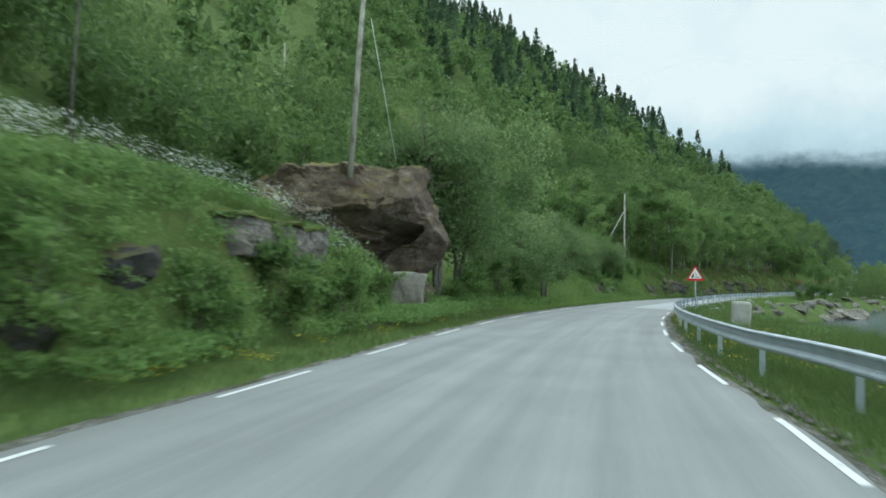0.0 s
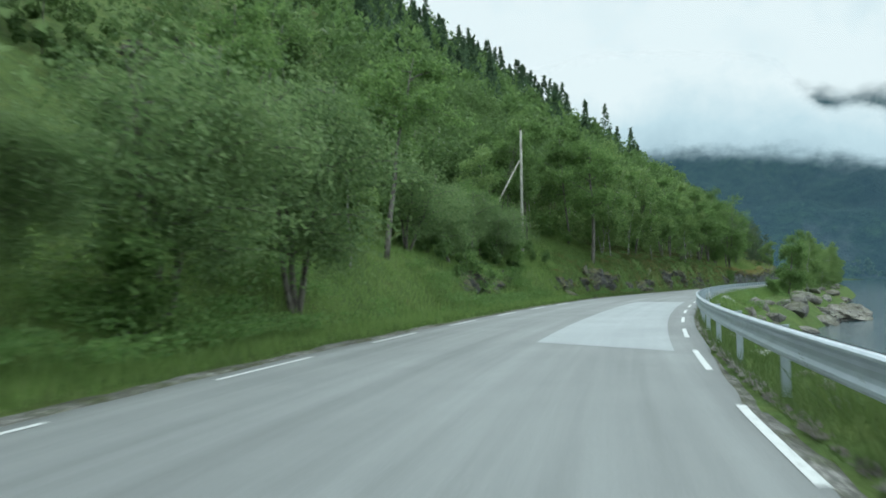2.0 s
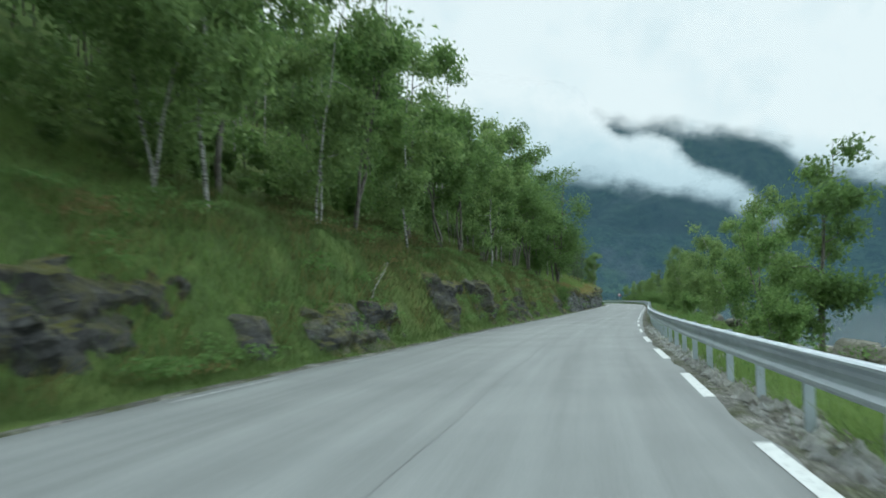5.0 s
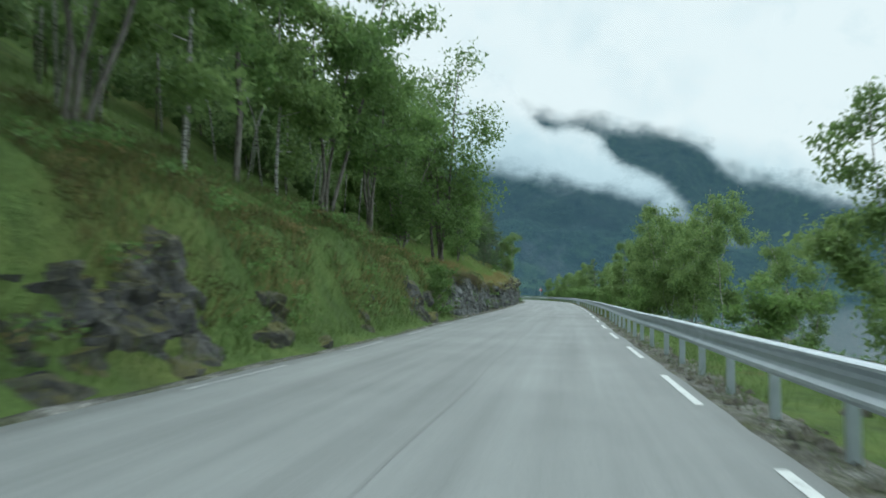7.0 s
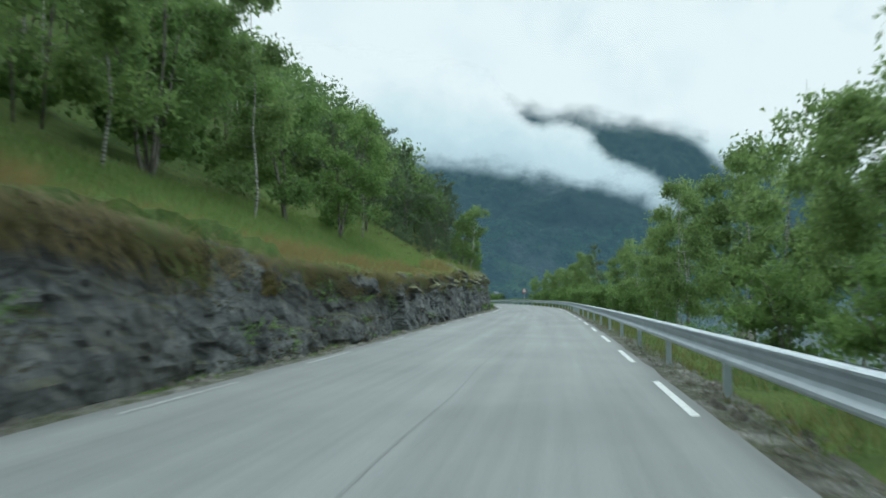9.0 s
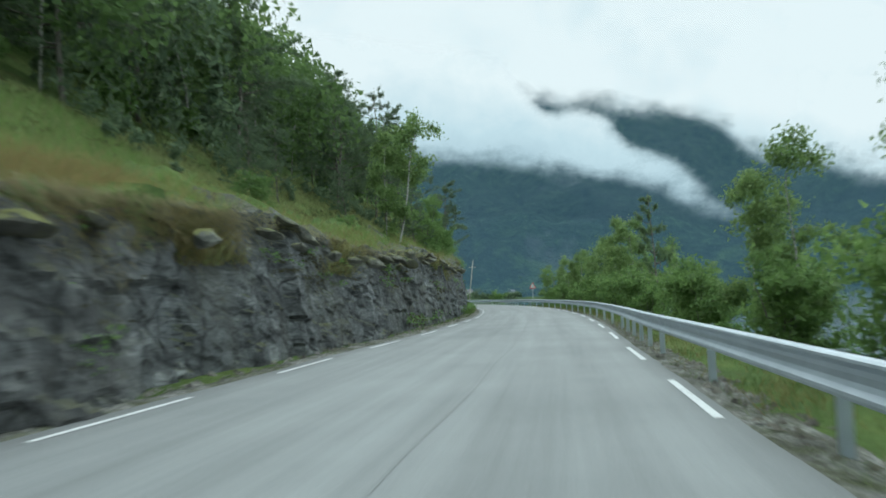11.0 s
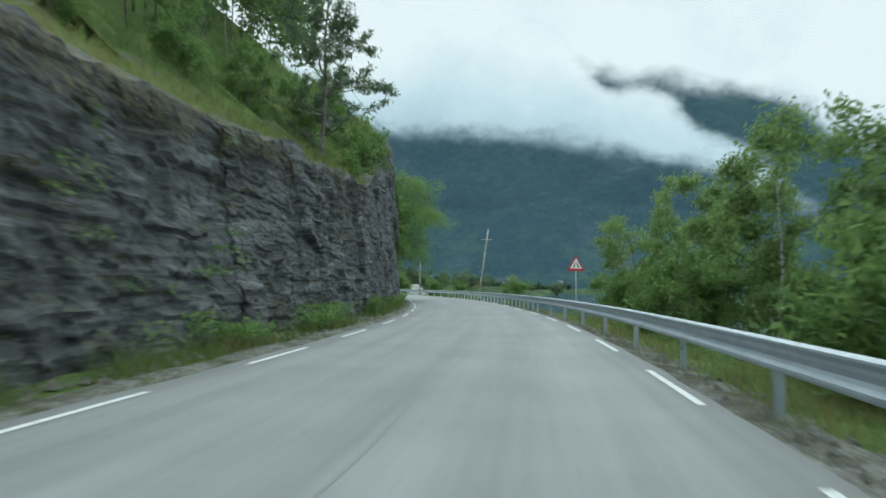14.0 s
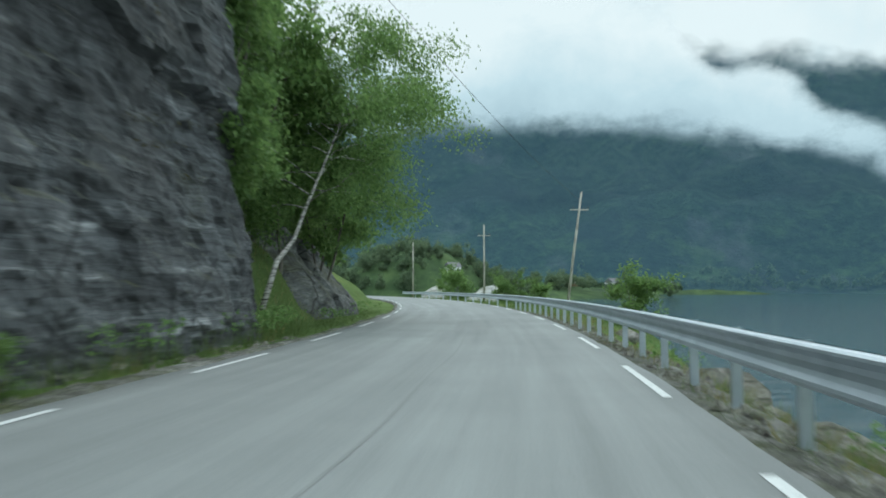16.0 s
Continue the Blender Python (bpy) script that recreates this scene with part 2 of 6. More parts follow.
M_LEAF = leaf("alder_leaves", (0.094, 0.174, 0.046), (0.155, 0.270, 0.073), (0.236, 0.367, 0.103))
# Alder leaf colours at about 0.8: the woods' dimmer look put into the colour.
M_LEAF_DIM = leaf("dimmed_alder_leaves", (0.075, 0.139, 0.040), (0.124, 0.216, 0.064), (0.189, 0.294, 0.091))
# Birch leaf colours lowered by about a fifth for the woods.
M_WOOD_LIGHT = leaf("light_wood_leaves", (0.092, 0.160, 0.050), (0.150, 0.245, 0.075), (0.225, 0.330, 0.110))
M_BIRCH_LEAF = leaf("birch_leaves", (0.121, 0.199, 0.061), (0.193, 0.304, 0.090), (0.303, 0.428, 0.140))
M_DARK_LEAF = leaf("bird_cherry_leaves", (0.105, 0.185, 0.064), (0.170, 0.275, 0.092), (0.290, 0.400, 0.165))
M_NEEDLE = leaf("spruce_needles", (0.050, 0.092, 0.054), (0.085, 0.148, 0.076), (0.125, 0.205, 0.095))
M_PINE = leaf("pine_needles", (0.074, 0.118, 0.068), (0.118, 0.182, 0.098), (0.185, 0.250, 0.130))
M_GRASS = leaf("verge_grass_blades", (0.080, 0.140, 0.034), (0.121, 0.202, 0.045), (0.190, 0.252, 0.085))
M_DRYGRASS = leaf("dry_brown_grass", (0.22, 0.175, 0.066), (0.29, 0.235, 0.090), (0.24, 0.25, 0.085))
M_RUSTGRASS = leaf("rusty_dead_grass", (0.23, 0.165, 0.066), (0.33, 0.235, 0.095), (0.30, 0.29, 0.105))
M_MEADOW = leaf("bright_meadow_grass", (0.135, 0.230, 0.052), (0.200, 0.325, 0.072), (0.270, 0.385, 0.115))
M_SLOPEGRASS = leaf("olive_slope_grass", (0.185, 0.225, 0.078), (0.265, 0.300, 0.105), (0.345, 0.350, 0.150))
M_HEATH = leaf("brown_heath", (0.055, 0.058, 0.022), (0.088, 0.092, 0.030), (0.125, 0.105, 0.040))
M_YOUNG_PINE = leaf("young_pine_needles", (0.10, 0.165, 0.075), (0.155, 0.245, 0.11), (0.24, 0.32, 0.15))
M_HERB = leaf("broad_herb_leaves", (0.097, 0.190, 0.045), (0.151, 0.286, 0.068), (0.231, 0.362, 0.114))


def bark(name, a, b, scale, bands=False):
    m = Mat(name, 0.9, spec=0.15)
    n = m.noise(scale, 5, 0.7, m.mapped((1, 1, 0.25) if not bands else (0.35, 0.35, 2.6)))
    m.color(m.ramp(n, (0.38, a), (0.55, b))).bump(n, 0.02, 0.6)
    return m.m


M_BARK = bark("grey_brown_bark", (0.055, 0.048, 0.041), (0.185, 0.170, 0.148), 12)
M_BIRCH_BARK = bark("white_birch_bark", (0.05, 0.046, 0.042), (0.40, 0.385, 0.355), 7, True)
M_POLE = bark("weathered_pole_wood", (0.22, 0.20, 0.175), (0.44, 0.42, 0.37), 6)

k = Mat("galvanised_steel", 0.50, 0.72, 0.5)
k.color(k.ramp(k.noise(3.0, 5, 0.6), (0.3, (0.40, 0.455, 0.50)), (0.7, (0.52, 0.575, 0.625)))).rough(k.ramp(k.noise(1.2, 4), (0.3, 0.42), (0.7, 0.56)))
M_STEEL = k.m
k = Mat("grey_painted_post", 0.5, 0.4)
k.color(k.ramp(k.noise(5, 3), (0.3, (0.30, 0.32, 0.33)), (0.7, (0.42, 0.44, 0.45))))
M_POST = k.m


def plain(name, col, rough=0.5, amount=0.12):
    m = Mat(name, rough)
    m.color(m.mix(m.ramp(m.noise(4, 4), (0.3, 0.0), (0.8, amount)), col, tuple(v * 0.55 for v in col)))
    return m.m


M_RED = plain("sign_red", (0.62, 0.025, 0.03), 0.4)
M_WHITE = plain("sign_white", (0.80, 0.81, 0.80), 0.4)
M_BLACK = plain("sign_black", (0.015, 0.015, 0.017), 0.45)
M_CONCRETE = plain("pale_concrete", (0.42, 0.41, 0.38), 0.9, 0.6)
M_BLOCK = rock("grey_block_stone", (0.16, 0.15, 0.135), (0.27, 0.26, 0.235), (0.36, 0.35, 0.32), (0.10, 0.11, 0.05), 0.3, 0.1)
M_HOUSE = plain("white_boards", (0.72, 0.72, 0.70), 0.7)
M_REDHOUSE = plain("red_boards", (0.28, 0.055, 0.04), 0.8)
M_ROOF = plain("grey_roof", (0.13, 0.13, 0.14), 0.7)
M_GLASS = plain("dark_window", (0.03, 0.04, 0.05), 0.15)
M_YELLOW = plain("yellow_petals", (0.62, 0.50, 0.03), 0.6)
M_PARSLEY = plain("white_umbels", (0.78, 0.80, 0.74), 0.7)
M_WIRE = plain("black_cable", (0.03, 0.03, 0.03), 0.6)
M_INSULATOR = plain("dark_insulator", (0.05, 0.04, 0.04), 0.3)

k = Mat("fjord_water", 0.12, spec=0.5)
wave = k.noise(0.55, 6, 0.62, k.mapped((1, 1.6, 1)))
k.color(k.ramp(k.noise(0.01, 3), (0.3, (0.018, 0.040, 0.048)), (0.7, (0.028, 0.058, 0.066)))).bump(wave, 0.25, 0.55)
M_WATER = k.m

k = Mat("far_forest", 0.95, spec=0.05)
g1, g2, g3 = k.noise(0.010, 6, 0.6), k.noise(0.085, 6, 0.75), k.noise(0.006, 5, 0.65, k.mapped((1, 1, 0.5)))
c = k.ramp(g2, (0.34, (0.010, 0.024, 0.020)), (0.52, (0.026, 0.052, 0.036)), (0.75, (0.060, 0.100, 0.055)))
# Forest colour mixed with blue-grey in broad patches.
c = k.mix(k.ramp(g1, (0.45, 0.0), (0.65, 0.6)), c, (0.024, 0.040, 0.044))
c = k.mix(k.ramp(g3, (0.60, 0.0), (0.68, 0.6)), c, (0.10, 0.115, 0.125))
zz = k.n.new("ShaderNodeSeparateXYZ"); k.l.new(k.position(), zz.inputs[0])
low = k.math("MULTIPLY", k.ramp(k.math("MULTIPLY", zz.outputs[2], 0.01), (0.10, 1.0), (0.85, 0.0)), k.ramp(k.noise(0.022, 5, 0.7), (0.52, 0.0), (0.68, 0.8)))
c = k.mix(low, c, (0.085, 0.145, 0.060))
k.color(c).bump(g2, 14.0, 0.8)
M_FAR = k.m


# ---- the road's line: s metres along, lat metres to the right of the line ----
S_STEP = 0.5
HEAD_S = [-60, 0, 20, 40, 60, 80, 100, 120, 140, 160, 180, 200, 220, 240, 260, 280, 300, 340, 380, 420, 480]
HEAD_D = [4, 12.72, 16.39, 21.13, 26.59, 30.74, 34.63, 37.54, 39.59, 39.56, 39.22, 38.55, 37.49, 35.76, 33.13, 29.36, 24.84, 15.0, 5.2, -4, -12]
S_GRID = np.arange(-60, 480.01, S_STEP)
_h = np.radians(np.interp(S_GRID, HEAD_S, HEAD_D))
_hm = np.radians(np.interp(S_GRID[:-1] + S_STEP / 2, HEAD_S, HEAD_D))
_xy = np.zeros((len(S_GRID), 2))
_xy[1:] = np.cumsum(np.c_[np.sin(_hm), np.cos(_hm)] * S_STEP, axis=0)
_xy += np.array([-2.43, 0.59]) - _xy[int(60 / S_STEP)]


def at(s, lat):
    """World x, y of arrays (or numbers) s, lat."""
    s, lat = np.asarray(s, float), np.asarray(lat, float)
    x, y, a = np.interp(s, S_GRID, _xy[:, 0]), np.interp(s, S_GRID, _xy[:, 1]), np.interp(s, S_GRID, _h)
    return x + lat * np.cos(a), y - lat * np.sin(a)


def heading(s):
    """Degrees of rotation about z that turn +y along the road."""
    return -math.degrees(float(np.interp(s, S_GRID, _h)))


def curve(*pairs):
    xs, ys = zip(*pairs)
    return lambda s: np.interp(s, xs, ys)


right_line = curve((-60, 2.3), (9, 2.1), (15, 1.82), (21, 1.6), (36, 1.34), (44, 1.31), (72, 1.53), (99, 1.52), (105, 1.62), (143, 1.43), (153, 1.32), (184, 1.35), (221, 1.40), (232, 1.62), (246, 1.82), (275, 1.70), (288, 1.58), (304, 1.35), (340, 1.4), (480, 1.5))
left_line = curve((-60, -5.0), (13, -5.05), (30, -5.4), (60, -5.4), (89, -5.65), (100, -5.35), (110, -4.85), (124, -4.55), (144, -4.35), (160, -4.65), (190, -4.8), (206, -5.1), (221, -5.0), (230, -4.6), (250, -4.2), (268, -4.35), (290, -4.3), (308, -4.55), (340, -4.6), (480, -4.6))
rail_lat = curve((-60, 4.0), (8, 3.5), (11.6, 3.25), (15, 2.75), (18.5, 2.5), (27, 2.1), (37, 1.9), (41, 1.92), (76, 2.02), (100, 2.12), (125, 2.1), (145, 2.05), (149, 1.95), (176, 1.96), (221, 1.92), (232, 2.2), (244, 2.45), (278, 2.35), (305, 1.92), (330, 1.95), (480, 2.0))

# left of the road: width of the grass verge, rise of the rock face or bank, its run, and the slope above
verge = curve((-60, 2.2), (10, 2.2), (24, 2.6), (45, 2.2), (80, 1.5), (92, 1.5), (100, 1.2), (108, 0.7), (120, 0.5), (160, 0.5), (168, 0.8), (200, 0.5), (225, 0.8), (270, 1.4), (290, 1.5), (302, 1.2), (312, 0.85), (316, 1.2), (330, 1.4), (480, 1.5))
face_h = curve((-60, 3.2), (0, 3.4), (14, 3.5), (20, 3.6), (24, 3.1), (27, 2.0), (34, 0.9), (45, 1.1), (54, 2.2), (62, 2.9), (70, 2.6), (78, 2.0), (86, 2.2), (95, 2.7), (110, 3.1), (130, 3.2), (158, 2.8), (166, 2.4), (175, 2.5), (181, 2.1), (196, 2.1), (206, 2.5), (220, 3.25), (228, 2.95), (236, 3.35), (243, 3.65), (250, 3.4), (256, 3.7), (263, 4.4), (276, 4.7), (286, 5.3), (296, 6.2), (300, 7.6), (303, 9.8), (312.5, 10.5), (313.9, 8.5), (314.8, 2.0), (318, 1.7), (321, 2.2), (325, 3.2), (331, 3.0), (336, 1.6), (480, 1.5))
face_run = curve((-60, 1.8), (14, 1.6), (26, 2.2), (40, 3.5), (62, 4.0), (80, 3.2), (96, 1.9), (130, 1.9), (158, 1.7), (164, 1.2), (170, 0.55), (313, 0.7), (315, 2.0), (322, 2.0), (480, 2.5))
bench = curve((-60, 0.26), (22, 0.26), (40, 0.22), (60, 0.34), (90, 0.50), (130, 0.55), (170, 0.50), (215, 0.60), (250, 0.75), (285, 0.80), (310, 0.9), (330, 0.6), (480, 0.6))


# the turf stands back behind the rock cuttings
setback = curve((164, 0.0), (167, 0.95), (313.5, 0.95), (315, 0.0), (322.8, 0.0), (323.8, 0.7), (333, 0.7), (335, 0.0))


def hill(s, u):
    """Height of the ground u metres left of the asphalt."""
    w, h, r, b = verge(s), face_h(s), face_run(s), bench(s)
    z = 0.10 * np.clip(u / np.maximum(w, 0.1), 0, 1) - 0.06
    u = u - setback(s)
    x = np.clip((u - w) / r, 0, 1)
    z = z + (h - 0.05) * x * x * (3 - 2 * x)
    above = np.clip(u - w - r, 0, None)
    return z + b * np.minimum(above, 9) + 0.74 * np.clip(above - 9, 0, None)


bank_w = curve((-60, 9), (25, 8.5), (38, 6.0), (50, 2.4), (84, 2.3), (96, 4.5), (108, 6.5), (122, 6.0), (140, 6.5), (200, 7.5), (240, 7.0), (275, 6.5), (299, 6.0), (305, 1.9), (325, 1.7), (333, 5.5), (345, 8), (360, 11), (480, 13))
bank_bow = curve((36, 4.0), (46, 1.5))
WATER_Z = -2.6


def bank(s, d):
    """Height of the ground d metres right of the guard rail."""
    w = bank_w(s)
    x = np.clip(d / w, 0, None)
    return np.where(x < 1, -0.12 - 0.9 * x ** bank_bow(s), -1.02 - (x - 1) * w * 0.95).clip(-7, None)


def rough_noise(x, y, scale, amp, seed=0.0):
    return np.array([noise.fractal(Vector((a * scale + seed, b * scale, seed)), 0.8, 2.1, 4) for a, b in zip(x.ravel(), y.ravel())]).reshape(x.shape) * amp


# ---- mesh helpers ----
def mesh(name, verts, faces, material, smooth=False, uvs=None):
    me = bpy.data.meshes.new(name)
    me.from_pydata([tuple(v) for v in np.asarray(verts, float).tolist()], [], [tuple(f) for f in np.asarray(faces).tolist()] if isinstance(faces, np.ndarray) else faces)
    me.materials.append(material)
    if smooth:
        me.polygons.foreach_set("use_smooth", [True] * len(me.polygons))
    if uvs is not None:
        lay = me.uv_layers.new(name="UVMap")
        idx = np.zeros(len(me.loops), int)
        me.loops.foreach_get("vertex_index", idx)
        lay.data.foreach_set("uv", np.asarray(uvs, float)[idx].ravel())
    me.update()
    return me


def grid_faces(n, m):
    i = np.arange(n - 1)[:, None] * m + np.arange(m - 1)[None]
    i = i.ravel()
    return np.c_[i, i + m, i + m + 1, i + 1]


def strip(name, s, lats, zs, material, uv=True):
    """A sheet along the road. lats, zs: arrays (len(s), m)."""
    ss = np.repeat(s[:, None], lats.shape[1], 1)
    x, y = at(ss, lats)
    v = np.c_[x.ravel(), y.ravel(), zs.ravel()]
    return mesh(name, v, grid_faces(*lats.shape), material, True, np.c_[ss.ravel(), lats.ravel()] if uv else None)


def bm_mesh(name, bm, material):
    me = bpy.data.meshes.new(name)
    bm.to_mesh(me)
    bm.free()
    me.materials.append(material)
    return me


def part(name, data, material, parent, label=""):
    """One mesh object (from a bmesh or mesh data) under a thing or part."""
    if isinstance(data, bmesh.types.BMesh):
        data = bm_mesh(name, data, material)
    ob = new(name, data)
    ob.parent = parent
    return tagged(ob, label)


def box_bm(sx, sy, sz, x=0.0, y=0.0, z=0.0, bevel=0.0):
    bm = bmesh.new()
    bmesh.ops.create_cube(bm, size=1.0, matrix=Matrix.Translation((x, y, z)) @ Matrix.Diagonal((sx, sy, sz, 1)))
    if bevel:
        bmesh.ops.bevel(bm, geom=bm.edges[:], offset=bevel, segments=2, affect="EDGES", profile=0.5)
    return bm


def tube(points, radii, sides=7):
    """Vertices and faces of a tapered tube along points."""
    pts = np.asarray(points, float)
    t = np.gradient(pts, axis=0)
    t /= np.linalg.norm(t, axis=1)[:, None] + 1e-9
    ref = np.where(np.abs(t[:, 2:3]) > 0.9, [[1.0, 0, 0]], [[0, 0, 1.0]])
    a = np.cross(t, ref); a /= np.linalg.norm(a, axis=1)[:, None] + 1e-9
    b = np.cross(t, a)
    ang = np.linspace(0, 2 * math.pi, sides, endpoint=False)
    ring = np.cos(ang)[None, :, None] * a[:, None] + np.sin(ang)[None, :, None] * b[:, None]
    v = (pts[:, None] + ring * np.asarray(radii, float)[:, None, None]).reshape(-1, 3)
    n, f = len(pts), []
    for i in range(n - 1):
        for j in range(sides):
            f.append((i * sides + j, i * sides + (j + 1) % sides, (i + 1) * sides + (j + 1) % sides, (i + 1) * sides + j))
    f.append(tuple(range(sides - 1, -1, -1)))
    f.append(tuple((n - 1) * sides + j for j in range(sides)))
    return v, f


def join(pieces):
    vs, fs, o = [], [], 0
    for v, f in pieces:
        vs.append(np.asarray(v))
        fs += [tuple(i + o for i in q) for q in f]
        o += len(v)
    return np.concatenate(vs), fs


def tube_mesh(name, pieces, material):
    v, f = join(pieces)
    return mesh(name, v, f, material, True)


# ---- the ground, road and water ----
rg = np.random.default_rng(7)
s_all = np.arange(-60, 480.01, 1.0)
road_s = np.arange(-60, 480.01, 0.5)
asphalt_over = curve((-60, 0.14), (46, 0.14), (52, 0.36), (76, 0.40), (84, 0.13), (114, 0.11), (130, 0.24), (480, 0.28))
edge_jit_l = 0.035 * np.interp(road_s, np.arange(-60, 481, 1.1), rg.standard_normal(len(np.arange(-60, 481, 1.1))))
edge_jit_r = 0.016 * np.interp(road_s, np.arange(-60, 481, 0.9), rg.standard_normal(len(np.arange(-60, 481, 0.9))))
lo, hi = left_line(road_s) - 0.36 + edge_jit_l, right_line(road_s) + asphalt_over(road_s) + edge_jit_r * (1 + 2.5 * (asphalt_over(road_s) < 0.15))
fr = np.r_[0, 0.009, np.linspace(0.09, 0.91, 11), 0.991, 1]
lats = lo[:, None] + (hi - lo)[:, None] * fr
zs = np.zeros_like(lats)
zs[:, 0] -= 0.10
zs[:, -1] -= 0.10
tagged(new("road", strip("road", road_s, lats, zs, M_ROAD)), "worn pale grey asphalt of a narrow fjord road", "road", kind="structure")

u_cols = np.array([-0.5, 0, 0.4, 0.8, 1.2, 1.6, 2.0, 2.5, 3, 3.5, 4, 4.6, 5.2, 6, 7, 8, 9.5, 11, 13, 15, 18, 22, 27, 33, 40, 50, 62, 76, 92, 110, 130, 155])
d_cols = np.array([-1.4, -0.9, -0.4, 0, 0.4, 0.9, 1.5, 2.2, 3, 4, 5, 6, 7.5, 9, 11, 14, 18, 26, 40])
u2 = np.repeat(u_cols[None, :], len(s_all), 0)
d2 = np.repeat(d_cols[None, :], len(s_all), 0)
s_u, s_d = np.repeat(s_all[:, None], len(u_cols), 1), np.repeat(s_all[:, None], len(d_cols), 1)
zl = hill(s_u, u2)
bumpy = rough_noise(s_u, u2, 0.16, 0.30) + rough_noise(s_u, u2, 0.03, 2.2, 5.0) * np.clip((u2 - 12) / 30, 0, 1)
lumpy = rough_noise(s_u, u2, 0.55, 0.40, 11.0) * np.clip((s_u - 88) / 6, 0, 1) * np.clip((168 - s_u) / 4, 0, 1) * np.clip((u2 - 0.6) / 0.8, 0, 1) * np.clip((6 - u2) / 2, 0, 1)
zl = zl + bumpy * np.clip((u2 - 0.4) / 2.5, 0, 1) + lumpy
zl[:, :2] = -0.14
zr = bank(s_d, d2) + rough_noise(s_d, d2, 0.35, 0.16, 3.0) * np.clip(d2 + 0.2, 0, 1)
zr[:, 0] = -0.14


def sheet(grid, cols, s, q):
    """Height of the ground sheet at s and q metres out."""
    s, q = np.broadcast_arrays(np.asarray(s, float), np.asarray(q, float))
    a = np.clip(s + 60, 0, len(s_all) - 1.001)
    i = a.astype(int)
    j = np.clip(np.searchsorted(cols, q) - 1, 0, len(cols) - 2)
    f, g = a - i, np.clip((q - cols[j]) / (cols[j + 1] - cols[j]), 0, 1)
    return (grid[i, j] * (1 - f) + grid[i + 1, j] * f) * (1 - g) + (grid[i, j + 1] * (1 - f) + grid[i + 1, j + 1] * f) * g


def left_ground(s, u):
    return sheet(zl, u_cols, s, u)


def right_ground(s, d):
    return sheet(zr, d_cols, s, d)


lat_l = left_line(s_all)[:, None] - 0.36 - u2
lat_r = rail_lat(s_all)[:, None] + d2
lat_r[:, 0] = right_line(s_all)
lat_g = np.c_[lat_l[:, ::-1], lat_r]
z_g = np.c_[zl[:, ::-1], zr]
x_g, y_g = at(np.repeat(s_all[:, None], lat_g.shape[1], 1), lat_g)
v_g = np.c_[x_g.ravel(), y_g.ravel(), z_g.ravel()]
f_g = grid_faces(*lat_g.shape)
# the sheet runs on to the horizon under the water
R = 5200.0
o0 = len(v_g)
skirt = np.array([(-R, -R, -9), (R, -R, -9), (R, R, -9), (-R, R, -9)], float)
v_g = np.vstack([v_g, skirt])
f_list = [tuple(q) for q in f_g.tolist()] + [(o0, o0 + 1, o0 + 2, o0 + 3)]
ground = new("ground", mesh("ground", v_g, f_list, M_TURF, True))
tagged(ground, "steep green grassy hillside and roadside bank", "ground", kind="structure")

sh = np.arange(-40, 400, 0.5)
shoulder_part = curve((-60, 0.24), (16, 0.26), (24, 0.60), (33, 0.60), (42, 0.34), (82, 0.34), (90, 1.0))
n_sh = 7
shl = np.linspace(0, 1, n_sh)[None] * ((rail_lat(sh) + 0.50 - right_line(sh)) * shoulder_part(sh))[:, None] + (right_line(sh) + 0.0)[:, None]
shz = -0.02 - 0.09 * np.linspace(0, 1, n_sh)[None] ** 0.7 + rough_noise(np.repeat(sh[:, None], n_sh, 1), shl, 1.6, 0.05, 8.0)
shz[:, 0] = -0.09
shz[:, -1] = -0.40
tagged(new("road_shoulder", strip("road_shoulder", sh, shl, shz, M_GRAVEL)), "stony gravel shoulder with tufts along the rail", "shoulder", kind="structure")

gravel_w = curve((26, 0.26), (33, 0.68), (48, 0.72), (60, 0.36), (160, 0.32), (172, 0.46), (215, 0.55), (232, 0.85), (300, 0.85), (312, 0.5), (330, 0.3))
shl = -np.linspace(0, 1, 4)[None] * (gravel_w(sh) + 0.08 * np.sin(sh * 0.37) + 0.08 * np.sin(sh * 1.13))[:, None] + (left_line(sh) - 0.16)[:, None]
shz = 0.012 + 0.035 * np.linspace(0, 1, 4)[None] + rough_noise(np.repeat(sh[:, None], 4, 1), shl, 1.9, 0.03, 2.0)
shz[:, 0] = -0.11
shz[:, -1] = -0.25
tagged(new("road_shoulder", strip("road_shoulder", sh, shl[:, ::-1], shz[:, ::-1], M_GRAVEL)), "thin gravel edge under the hillside", "shoulder", kind="structure")

wm = mesh("water", [(-R, -R, WATER_Z), (R, -R, WATER_Z), (R, R, WATER_Z), (-R, R, WATER_Z)], [(0, 1, 2, 3)], M_WATER)
tagged(new("water", wm), "dark rippled fjord water", "water", kind="structure")


def bars(name, spans, lat_of, half, material, z):
    vs, fs = [], []
    for a, b in spans:
        ss = np.linspace(a, b, 7)
        la = lat_of(ss)
        for off in (-half, half):
            x, y = at(ss, la + off)
            vs += list(zip(x, y, [z] * 7))
        o = len(vs) - 14
        fs += [(o + i, o + i + 1, o + 8 + i, o + 7 + i) for i in range(6)]
    return mesh(name, vs, fs, material)


